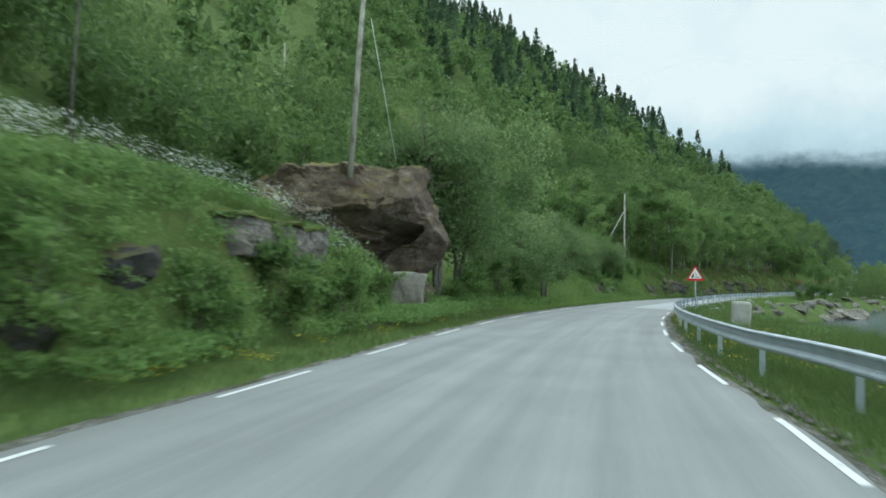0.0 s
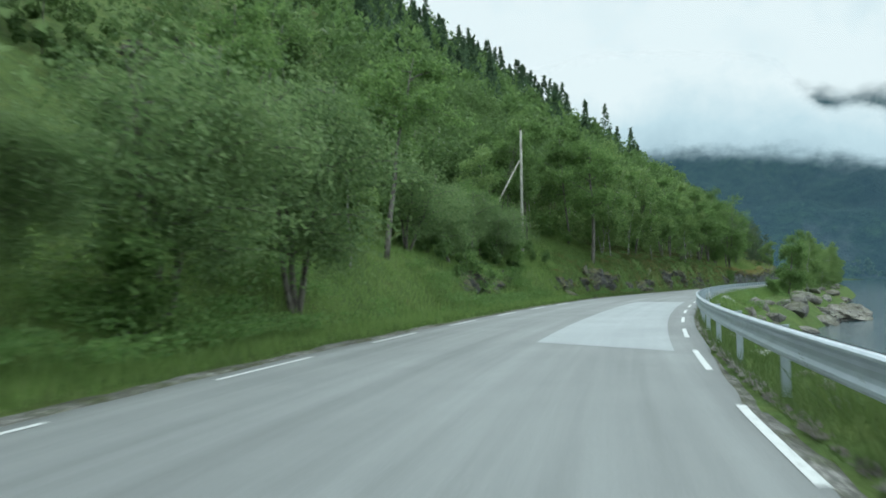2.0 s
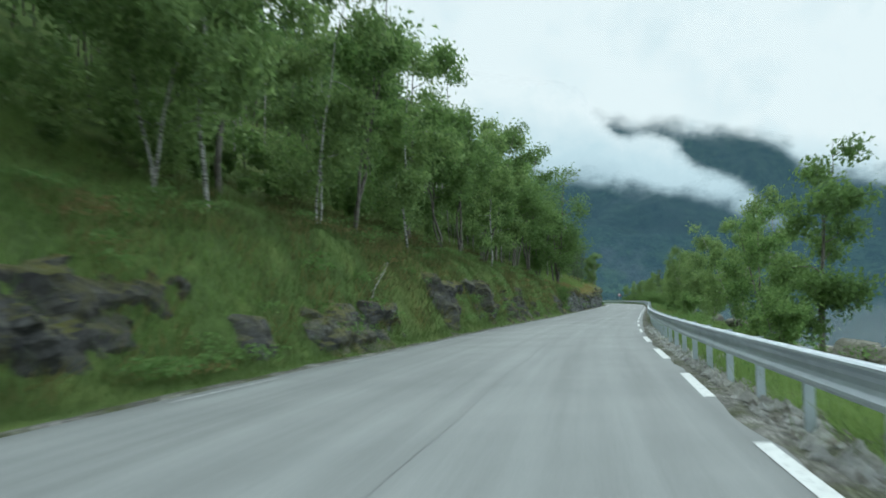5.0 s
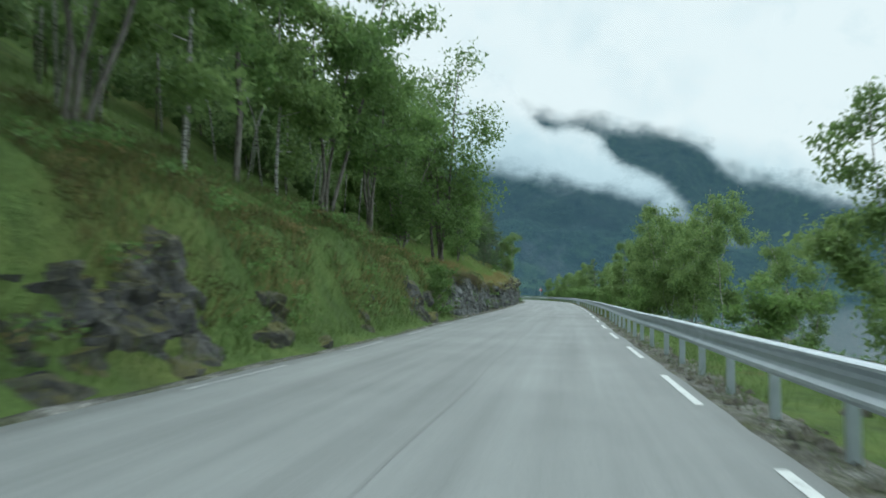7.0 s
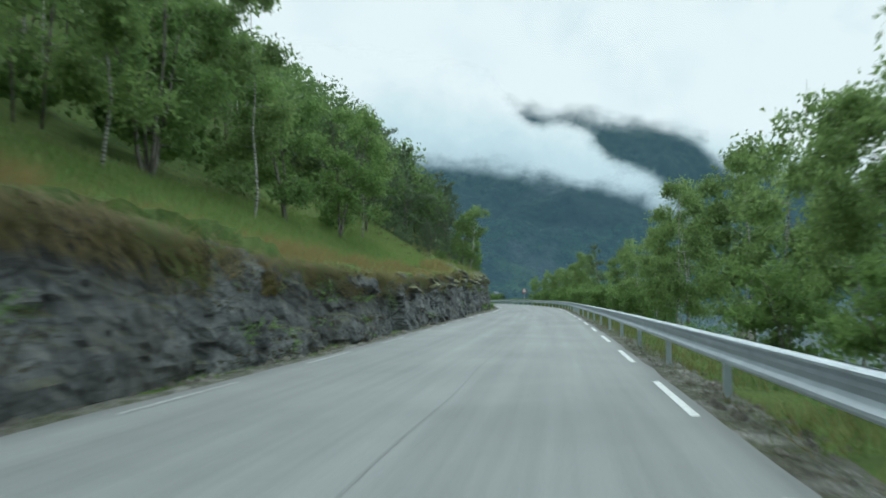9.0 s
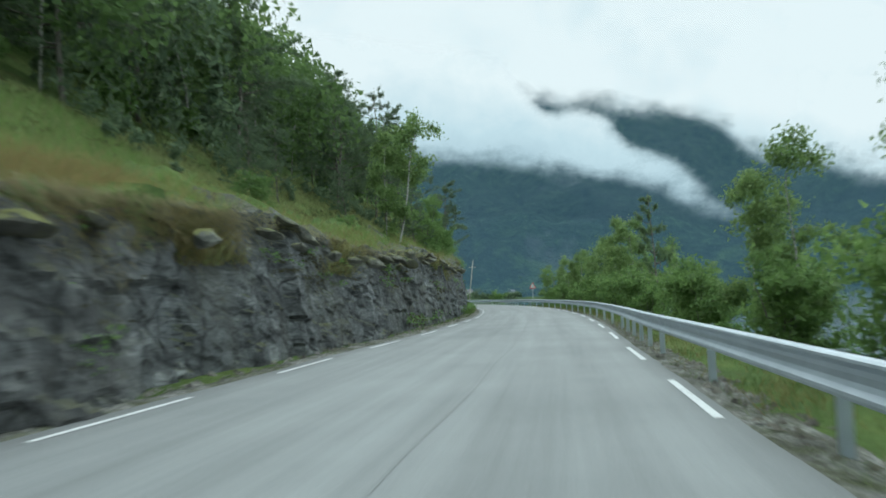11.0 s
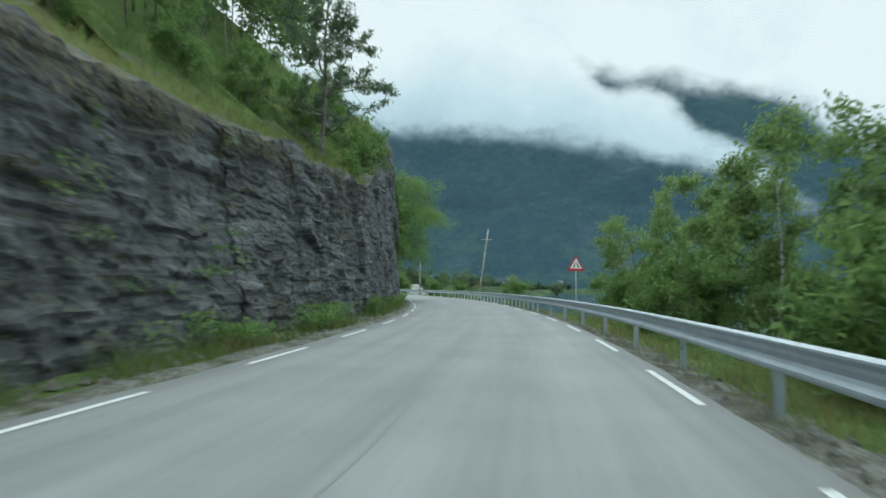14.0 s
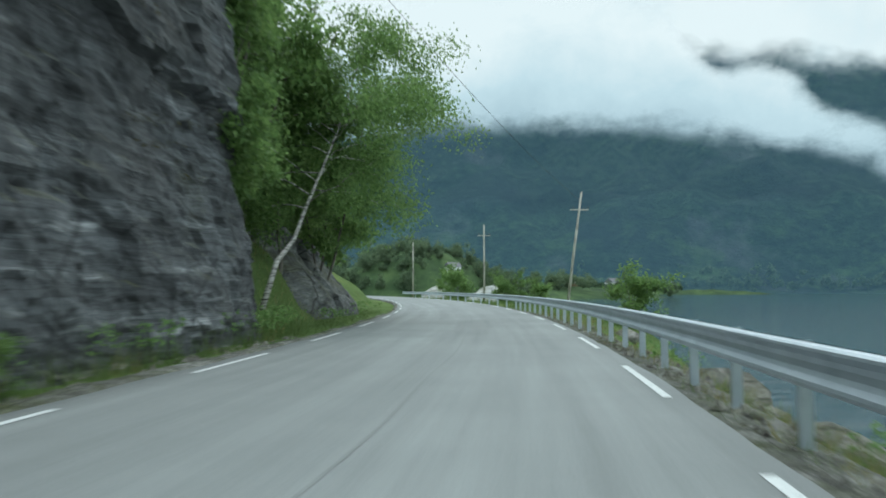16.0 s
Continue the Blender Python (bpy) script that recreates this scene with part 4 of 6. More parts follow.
def lump(seed, rx, ry, rz, cuts=9, sub=3):
    """A broken block of rock: a ball cut by random planes, then roughened."""
    r = random.Random(seed)
    bm = bmesh.new()
    bmesh.ops.create_icosphere(bm, subdivisions=sub, radius=1.0)
    planes = []
    for _ in range(cuts):
        n = Vector((r.uniform(-1, 1), r.uniform(-1, 1), r.uniform(-0.7, 1))).normalized()
        planes.append((n, r.uniform(0.45, 0.80)))
    for vert in bm.verts:
        p = vert.co.copy()
        for n, d in planes:
            over = p.dot(n) - d
            if over > 0:
                p -= n * over * 0.92
        p += vert.co * 0.13 * noise.fractal(vert.co * 2.2 + Vector((seed, 0, 0)), 0.8, 2.0, 4)
        vert.co = Vector((p.x * rx, p.y * ry, p.z * rz))
    return bm


def left_z(s, lat):
    return float(left_ground(s, left_line(s) - 0.36 - lat))


def right_z(s, lat):
    return float(right_ground(s, lat - rail_lat(s)))


# flat mossy stones along the lip of the cutting
sr_ = random.Random(17)
LIP = [bm_mesh("lip_stone", lump(600 + n, 0.62, 0.40, 0.20, 11, 2), M_LIP) for n in range(5)]
for n in range(120):
    s = sr_.uniform(194, 262)
    back = sr_.uniform(-0.30, 0.30) if n % 3 else sr_.uniform(-0.75, -0.2)
    lat = float(left_line(s) - 0.36 - verge(s) - 0.1 - face_run(s) * 0.85 + 0.22 - back)
    drop = max(0.0, -back) * 0.9 + 0.10
    x, y = at(s, lat)
    ob = new("lip_stone", LIP[n % 5])
    ob.matrix_world = pose(float(x), float(y), float(face_h(s)) - drop, sr_.uniform(-14, 14), sr_.uniform(4, 26), heading(s) + 90 + sr_.uniform(-30, 30))
    q = sr_.uniform(0.45, 1.05)
    ob.scale = (q, q * sr_.uniform(0.8, 1.2), q * sr_.uniform(0.7, 1.2))
    tagged(ob, "flat mossy stone on the lip of the rock cutting", "stone", "lip stones")



def ground_z(s, lat):
    return right_z(s, lat) if lat > 0 else left_z(s, lat)


rr_ = random.Random(3)
OUTCROP = [(97.4, -8.6, 1.3, 0.6, 0.6), (89.6, -7.9, 1.2, 0.9, 0.7), (127, -6.6, 1.5, 0.7, 0.9), (44.5, -12.5, 1.5, 1.1, 1.0), (11.5, -8.6, 1.3, 0.7, 0.8), (9.2, -8.3, 1.2, 0.8, 0.8), (21.8, -8.3, 1.2, 0.9, 1.0), (23.4, -8.0, 1.1, 0.9, 1.0), (24.8, -8.2, 0.9, 0.8, 0.9), (76, -9.0, 0.9, 0.5, 0.5), (79.5, -9.4, 0.8, 0.5, 0.5)]
for n in range(20):
    s = rr_.uniform(138, 166) if n < 14 else rr_.uniform(90, 138)
    q = rr_.uniform(0.3, 0.7)
    OUTCROP.append((s, float(left_line(s)) - 0.36 - rr_.uniform(0.4, 0.9), q * rr_.uniform(1.0, 1.6), q * 0.8, q * rr_.uniform(0.7, 1.0)))
for n in range(16):
    OUTCROP.append((rr_.uniform(74, 92), rr_.uniform(-41, -35), rr_.uniform(1.5, 3.0), rr_.uniform(1.2, 2.0), rr_.uniform(1.2, 1.9)))
for n, (s, lat, a, b, c) in enumerate(OUTCROP):
    x, y = at(s, lat)
    ob = new("rock_outcrop", bm_mesh("rock_outcrop", lump(40 + n, b, a, c, 18), M_MOSSROCK))
    ob.matrix_world = pose(float(x), float(y), ground_z(s, lat) - 0.45 * c, rr_.uniform(-12, 12), rr_.uniform(-12, 12), heading(s) + rr_.uniform(-20, 20))
    tagged(ob, "dark mossy rock breaking out of the grass bank" if s > 60 else "lichen-covered grey rock in the grassy bank", "rock", "bank rocks")

# shore rocks on the water side
for n in range(95):
    s = rr_.choice([rr_.uniform(46, 90), rr_.uniform(88, 122), rr_.uniform(120, 215), rr_.uniform(292, 330)])
    d = bank_w(s) * rr_.uniform(0.75, 1.5) if rr_.random() < 0.65 else rr_.uniform(0.5, 1.6)
    lat = float(rail_lat(s) + d)
    q = rr_.uniform(0.10, 0.24) if d < 1.7 else rr_.uniform(0.35, 1.0)
    x, y = at(s, lat)
    ob = new("shore_rock", bm_mesh("shore_rock", lump(200 + n, q, q * rr_.uniform(.7, 1.4), q * rr_.uniform(.5, .8), 8, 2), M_SHORE))
    ob.matrix_world = pose(float(x), float(y), ground_z(s, lat) + q * 0.15, rr_.uniform(-20, 20), rr_.uniform(-20, 20), rr_.uniform(0, 360))
    tagged(ob, "pale angular shore rock below the guard rail", "rock", "shore rocks")

# pale blasted stones just outside the rail
for n in range(34):
    s = rr_.uniform(46, 94)
    lat = float(rail_lat(s)) + rr_.uniform(0.35, 1.9)
    q = rr_.uniform(0.12, 0.36)
    x, y = at(s, lat)
    ob = new("shore_rock", bm_mesh("shore_rock", lump(500 + n, q, q * rr_.uniform(.8, 1.4), q * rr_.uniform(.5, .8), 9, 2), M_PALE))
    ob.matrix_world = pose(float(x), float(y), ground_z(s, lat) + q * 0.1, rr_.uniform(-20, 20), rr_.uniform(-20, 20), rr_.uniform(0, 360))
    tagged(ob, "pale blasted stone behind the guard rail", "rock", "shore rocks")

# rocky point in the water
for n, (s, lat, a, b, c) in enumerate([(112, 11.0, 3.2, 2.2, 1.2), (107.5, 9.2, 2.0, 1.7, 1.0), (116, 11.8, 2.6, 1.8, 1.0), (103.5, 7.6, 1.4, 1.2, 0.8), (109.5, 8.4, 1.5, 1.2, 0.9), (105.5, 7.9, 1.1, 0.9, 0.7)]):
    x, y = at(s, lat)
    ob = new("shore_rock", bm_mesh("shore_rock", lump(330 + n, b, a, c, 12, 4), M_SHORE))
    ob.matrix_world = pose(float(x), float(y), WATER_Z + 0.35, 0, 0, heading(s))
    tagged(ob, "broad pale pinkish rock at the waterline", "rock", "shore rocks")

# the great overhanging boulder
bm = bmesh.new()
bmesh.ops.create_icosphere(bm, subdivisions=6, radius=1.0)
CUTS = [((0.05, -0.12, 1.0), 3.0), ((-0.6, 0.0, 0.8), 3.7), ((0.10, -0.62, -0.78), 1.5), ((0.0, -0.97, 0.25), 3.5), ((0.97, -0.05, 0.20), 3.5), ((0.66, -0.35, -0.66), 1.9), ((0.6, -0.7, 0.35), 3.7), ((-0.4, -0.85, 0.3), 4.0), ((0.1, 0.9, 0.4), 3.2)]
for vert in bm.verts:
    p = Vector((vert.co.x * 5.4, vert.co.y * 4.6, vert.co.z * 4.6))
    for n, d in CUTS:
        n = Vector(n).normalized()
        over = p.dot(n) - d
        if over > 0:
            p -= n * over * 0.97
    # the dark hollow under the roadward front
    dx, dz = (p.x - 2.9) / 2.5, (p.z + 1.9) / 2.4
    if p.y < 0.5 and dx * dx + dz * dz < 1:
        p.y = max(p.y, -3.4 + 6.4 * (1 - dx * dx - dz * dz) ** 0.33)
    q = p * 0.55
    dist, pts = noise.voronoi(q, distance_metric="CHEBYCHEV", exponent=2.5)
    p += p.normalized() * (0.20 * noise.fractal(p * 0.8, 0.8, 2.1, 5) + 0.16 * (noise.cell(pts[0] * 7.3) - 0.5))
    vert.co = p
x, y = at(31.6, -12.6)
ob = new("boulder", bm_mesh("boulder", bm, M_BOULDER))
ob.matrix_world = pose(float(x), float(y), 4.0, 0, 0, heading(30) + 3)
tagged(ob, "huge brown lichen-covered boulder overhanging a dark hollow", "boulder")
for n, (s, lat, z, a, b, c) in enumerate([(34.3, -10.0, 1.0, 0.6, 0.7, 0.8), (30, -16.6, 4.0, 2.6, 2.5, 2.4)]):
    x, y = at(s, lat)
    ob = new("boulder", bm_mesh("boulder", lump(70 + n, a, b, c, 9, 4), M_BOULDER))
    ob.matrix_world = pose(float(x), float(y), z, 8, -6, heading(s))
    tagged(ob, "brown boulder propping the overhanging block", "boulder")
x, y = at(27.9, -8.45)
bm = box_bm(1.3, 1.0, 2.0, 0, 0, 0, 0.10)
bmesh.ops.subdivide_edges(bm, edges=bm.edges[:], cuts=4, use_grid_fill=True)
for vert in bm.verts:
    vert.co += Vector((1, 1, 0.8)) * 0.09 * noise.fractal(vert.co * 1.6, 0.8, 2, 4)
ob = new("stone_block", bm_mesh("stone_block", bm, M_BLOCK))
ob.matrix_world = pose(float(x), float(y), 1.0, 0, 6, heading(24) + 20)
tagged(ob, "grey standing stone block at the foot of the bank", "stone block")


# old stone ledge in the bank with a mossy cap
e = tagged(new("stone_wall"), "old weathered stone wall in the bank with a mossy cap", "stone wall")
x, y = at(18.6, -9.15)
e.matrix_world = pose(float(x), float(y), 2.25, 0, 0, heading(18.6) + 4)
for name, size, z, mat, key in (("wall", (0.7, 6.2, 1.0), 0.45, M_SHORE, 1.0), ("cap", (0.90, 6.4, 0.12), 0.98, M_TURF, 4.0)):
    bm = box_bm(*size, 0, 0, z, 0.05)
    bmesh.ops.subdivide_edges(bm, edges=[q for q in bm.edges if q.calc_length() > 0.5], cuts=14, use_grid_fill=True)
    for vert in bm.verts:
        vert.co += Vector((1.0, 0.3, 0.8)) * 0.15 * noise.fractal(vert.co * 1.7 + Vector((key, 0, 0)), 0.8, 2, 4)
    part(name, bm, mat, e)


# ---- guard rail ----
rail = tagged(new("guard_rail"), "galvanised steel guard rail on short posts beside the road", "guard rail")
PROFILE = np.array([(0.0, 0.412), (0.030, 0.414), (0.082, 0.436), (0.094, 0.462), (0.086, 0.488), (0.050, 0.522), (0.026, 0.556), (0.020, 0.605), (0.030, 0.648), (0.072, 0.684), (0.090, 0.700), (0.086, 0.722), (0.060, 0.738), (0.025, 0.746), (0.0, 0.746)])
BACK = PROFILE[::-1] - np.array([0.005, 0.0])
SECTION = np.vstack([PROFILE, BACK])


def beam(s0, s1):
    ss = np.linspace(s0, s1, 5)
    v, m = [], len(SECTION)
    for s in ss:
        g = float(rail_lat(s))
        x, y = at(np.full(m, s), g - SECTION[:, 0])
        v += list(zip(x, y, SECTION[:, 1]))
    f = [(i * m + j, i * m + (j + 1) % m, (i + 1) * m + (j + 1) % m, (i + 1) * m + j) for i in range(4) for j in range(m)]
    f += [tuple(range(m - 1, -1, -1)), tuple(4 * m + j for j in range(m))]
    return mesh("beam", v, f, M_STEEL)


bs = -20.0
while bs < 400:
    part("beam", beam(bs - 0.12, bs + 4.0), M_STEEL, rail)
    bs += 4.0
# posts: a C-shaped steel channel with a spacer behind the beam
bm = bmesh.new()
outline = [(-0.05, -0.03), (0.05, -0.03), (0.05, 0.03), (0.043, 0.03), (0.043, -0.023), (-0.043, -0.023), (-0.043, 0.03), (-0.05, 0.03)]
for z in (-0.75, 0.735):
    for px_, py_ in outline:
        bm.verts.new((px_, py_, z))
bm.verts.ensure_lookup_table()
for j in range(8):
    bm.faces.new([bm.verts[i] for i in (j, (j + 1) % 8, 8 + (j + 1) % 8, 8 + j)])
bm.faces.new([bm.verts[7 - j] for j in range(8)])
bm.faces.new([bm.verts[8 + j] for j in range(8)])
POST = bm_mesh("post", bm, M_STEEL)
SPACER = bm_mesh("spacer", box_bm(0.09, 0.05, 0.28, 0, 0, 0, 0.006), M_STEEL)
# the posts stand closer together where the road bends over the water
POST_RUNS = ((-16.6, 85.3, 26), (85.3, 145.75, 29), (145.75, 166.6, 9), (166.6, 219.9, 11), (219.9, 230.7, 5), (230.7, 244.8, 3), (244.8, 252.1, 2), (252.1, 264.5, 3), (264.5, 277.7, 3), (277.7, 299.5, 5), (299.5, 341.1, 23), (341.1, 397.1, 14))
posts = [a_ + (b_ - a_) * q / n for a_, b_, n in POST_RUNS for q in range(n)]
for s in posts:
    lat = float(rail_lat(s))
    x, y = at(s, lat + 0.105)
    ob = part("post", POST, M_STEEL, rail)
    ob.matrix_world = pose(float(x), float(y), 0.0, 0, 0, heading(s))
    x, y = at(s, lat + 0.04)
    ob = part("spacer", SPACER, M_STEEL, rail)
    ob.matrix_world = pose(float(x), float(y), 0.59, 0, 0, heading(s) + 90)

# pale guard stone behind the rail
x, y = at(26.9, 4.0)
bm = box_bm(0.62, 0.55, 1.5, 0, 0, 0.75, 0.09)
bmesh.ops.subdivide_edges(bm, edges=bm.edges[:], cuts=3, use_grid_fill=True)
for vert in bm.verts:
    vert.co += Vector((1, 1, 0.6)) * 0.035 * noise.fractal(vert.co * 2.5, 0.8, 2, 4)
ob = new("guard_stone", bm_mesh("guard_stone", bm, M_CONCRETE))
ob.matrix_world = pose(float(x), float(y), -0.45, 0, 2, heading(27))
tagged(ob, "old pale concrete guard stone behind the rail", "guard stone")


# ---- warning signs ----
def prism(points, y0, y1):
    """A plate with the outline points (x, z), from y0 to y1."""
    bm = bmesh.new()
    a = [bm.verts.new((px_, y0, pz)) for px_, pz in points]
    b = [bm.verts.new((px_, y1, pz)) for px_, pz in points]
    n = len(points)
    bm.faces.new(a)
    bm.faces.new(b[::-1])
    for i in range(n):
        bm.faces.new((a[i], b[i], b[(i + 1) % n], a[(i + 1) % n]))
    bmesh.ops.recalc_face_normals(bm, faces=bm.faces[:])
    return bm


def rounded_triangle(side, r):
    h = side * 0.866
    pts = []
    for cx, cz, a0 in ((-side / 2 + r * 1.732, r, 150), (side / 2 - r * 1.732, r, 270), (0, h - 2 * r, 30)):
        for i in range(7):
            a = radians(a0 + i * 20)
            pts.append((cx + r * math.cos(a), cz + r * math.sin(a)))
    return pts


def warning_sign(s, lat, foot, low, side, picture, label):
    e = tagged(new("warning_sign"), label, "road sign", "warning signs")
    x, y = at(s, lat)
    e.matrix_world = pose(float(x), float(y), 0, 0, 0, heading(s))
    v, f = tube([(0, 0, foot), (0, 0, low + side * 0.8)], [0.034, 0.034], 12)
    part("pole", mesh("pole", v, f, M_POST, True), M_POST, e, "grey steel pole")
    for z in (low + 0.12, low + side * 0.5):
        part("clamp", box_bm(0.11, 0.04, 0.045, 0, -0.028, z, 0.004), M_POST, e)
    tri = rounded_triangle(side, 0.045)
    plate = part("plate", prism([(a, b + low) for a, b in tri], -0.052, -0.046), M_RED, e, "red-bordered triangular plate")
    inner = rounded_triangle(side * 0.70, 0.02)
    part("panel", prism([(a, b + low + side * 0.125) for a, b in inner], -0.0555, -0.050), M_WHITE, plate, "white inner field")
    for shape in picture:
        part("symbol", prism([(a * side, low + b * side) for a, b in shape], -0.0585, -0.054), M_BLACK, plate, "black symbol")
    return e


ROCKFALL = [[(-0.24, 0.18), (-0.06, 0.18), (-0.05, 0.24), (-0.09, 0.30), (-0.06, 0.38), (-0.10, 0.42)],
            [(0.00, 0.18), (0.07, 0.18), (0.08, 0.22), (0.04, 0.25), (0.00, 0.22)],
            [(0.10, 0.18), (0.16, 0.18), (0.17, 0.22), (0.13, 0.24), (0.10, 0.21)],
            [(0.18, 0.18), (0.24, 0.18), (0.22, 0.21), (0.19, 0.22)],
            [(0.02, 0.33), (0.07, 0.31), (0.09, 0.35), (0.05, 0.38)],
            [(-0.02, 0.43), (0.02, 0.42), (0.03, 0.46), (0.00, 0.48)]]
NARROW = [[(-0.15, 0.18), (-0.095, 0.18), (-0.095, 0.26), (-0.045, 0.36), (-0.045, 0.46), (-0.09, 0.46), (-0.09, 0.37), (-0.15, 0.28)],
          [(0.15, 0.18), (0.15, 0.28), (0.09, 0.37), (0.09, 0.46), (0.045, 0.46), (0.045, 0.36), (0.095, 0.26), (0.095, 0.18)]]
warning_sign(41.2, 2.80, -0.6, 1.84, 0.94, ROCKFALL, "red and white triangular falling-rocks warning sign on a grey pole")
warning_sign(298.6, 3.95, -2.2, 2.10, 0.90, NARROW, "red and white triangular road-narrows warning sign on a grey pole")


# ---- utility poles ----
def utility_pole(s, lat, base, top, lean_x=0.0, arm=False, label="tall weathered wooden utility pole on the hillside"):
    e = tagged(new("utility_pole"), label, "utility pole", "utility poles")
    x, y = at(s, lat) if lat < 100 else (s, lat)
    e.matrix_world = pose(float(x), float(y), 0, 0, 0, heading(s) if lat < 100 else -15)
    h = top - base
    v, f = tube([(0, 0, base - 0.6), (lean_x * h * 0.5, 0, base + h * 0.5), (lean_x * h, 0, top)], [0.13, 0.11, 0.085], 12)
    part("shaft", mesh("shaft", v, f, M_POLE, True), M_POLE, e)
    if arm:
        part("crossarm", box_bm(1.5, 0.1, 0.1, lean_x * h * 0.86, 0, base + h * 0.86, 0.01), M_POLE, e)
    for dx in ((-0.6, 0.6) if arm else (0.0,)):
        v, f = tube([(lean_x * h * 0.95 + dx, 0, base + h * (0.87 if arm else 1.0)), (lean_x * h * 0.95 + dx, 0, base + h * (0.87 if arm else 1.0) + 0.16)], [0.05, 0.035], 8)
        part("insulator", mesh("insulator", v, f, M_INSULATOR, True), M_INSULATOR, e)
    return e


utility_pole(28.0, -11.1, 6.6, 15.5, 0.07)
pb = utility_pole(90.0, -11.5, 2.6, 12.9, 0.01)
v, f = tube([(-0.05, 0, 10.6), (-2.2, -2.4, 5.2)], [0.06, 0.08], 10)
part("brace", mesh("brace", v, f, M_POLE, True), M_POLE, pb, "slanting timber brace")
utility_pole(88.8, -35.4, 16.5, 25.4)
utility_pole(60.0, -38.0, 20.0, 26.0)
utility_pole(181.6, 306.8, -1.6, 9.2, 0.14, True, "leaning wooden utility pole by the fjord")
utility_pole(183.6, 331.5, -0.6, 8.6, 0.0, True, "wooden utility pole by the fjord")
utility_pole(183.0, 362.0, -0.6, 8.4, 0.0, False, "wooden utility pole by the fjord")


def wire(a, b, sag, label="thin black overhead cable"):
    pts = []
    for t in np.linspace(0, 1, 17):
        p = Vector(a).lerp(Vector(b), float(t))
        p.z -= sag * 4 * t * (1 - t)
        pts.append(p)
    v, f = tube(pts, [0.013] * 17, 5)
    return tagged(new("cable", mesh("cable", v, f, M_WIRE, True)), label, "cable")


px_, py_ = at(306, -12); qx_, qy_ = 183.0, 306.8
wire((float(px_), float(py_), 17.5), (float(qx_), float(qy_), 8.6), 1.2)
px_, py_ = at(28.5, -10.9); qx_, qy_ = at(29.4, -9.6)
v, f = tube([(float(px_) + 0.4, float(py_), 13.0), (float(qx_), float(qy_), 6.9)], [0.012, 0.012], 6)
tagged(new("stay_wire", mesh("stay_wire", v, f, M_WHITE, True)), "pale banded stay wire of the pole", "stay wire")


# ---- trees ----
def leaf_quads(centres, size, rg_, stretch=1.5, droop=0.0):
    """Small bent leaf clumps: four corners each round the centres."""
    n = len(centres)
    a = rg_.normal(size=(n, 3)); a[:, 2] -= droop
    a /= np.linalg.norm(a, axis=1)[:, None]
    b = np.cross(a, rg_.normal(size=(n, 3))); b /= np.linalg.norm(b, axis=1)[:, None] + 1e-9
    sz = size * rg_.uniform(0.55, 1.35, size=(n, 1))
    a, b = a * sz * stretch * 0.5, b * sz * 0.5
    nrm = np.cross(a, b); nrm /= np.linalg.norm(nrm, axis=1)[:, None] + 1e-9
    v = np.stack([centres - a, centres + b + nrm * sz * 0.15, centres + a - b * 0.9], 1).reshape(-1, 3)
    return v, np.arange(3 * n).reshape(-1, 3)


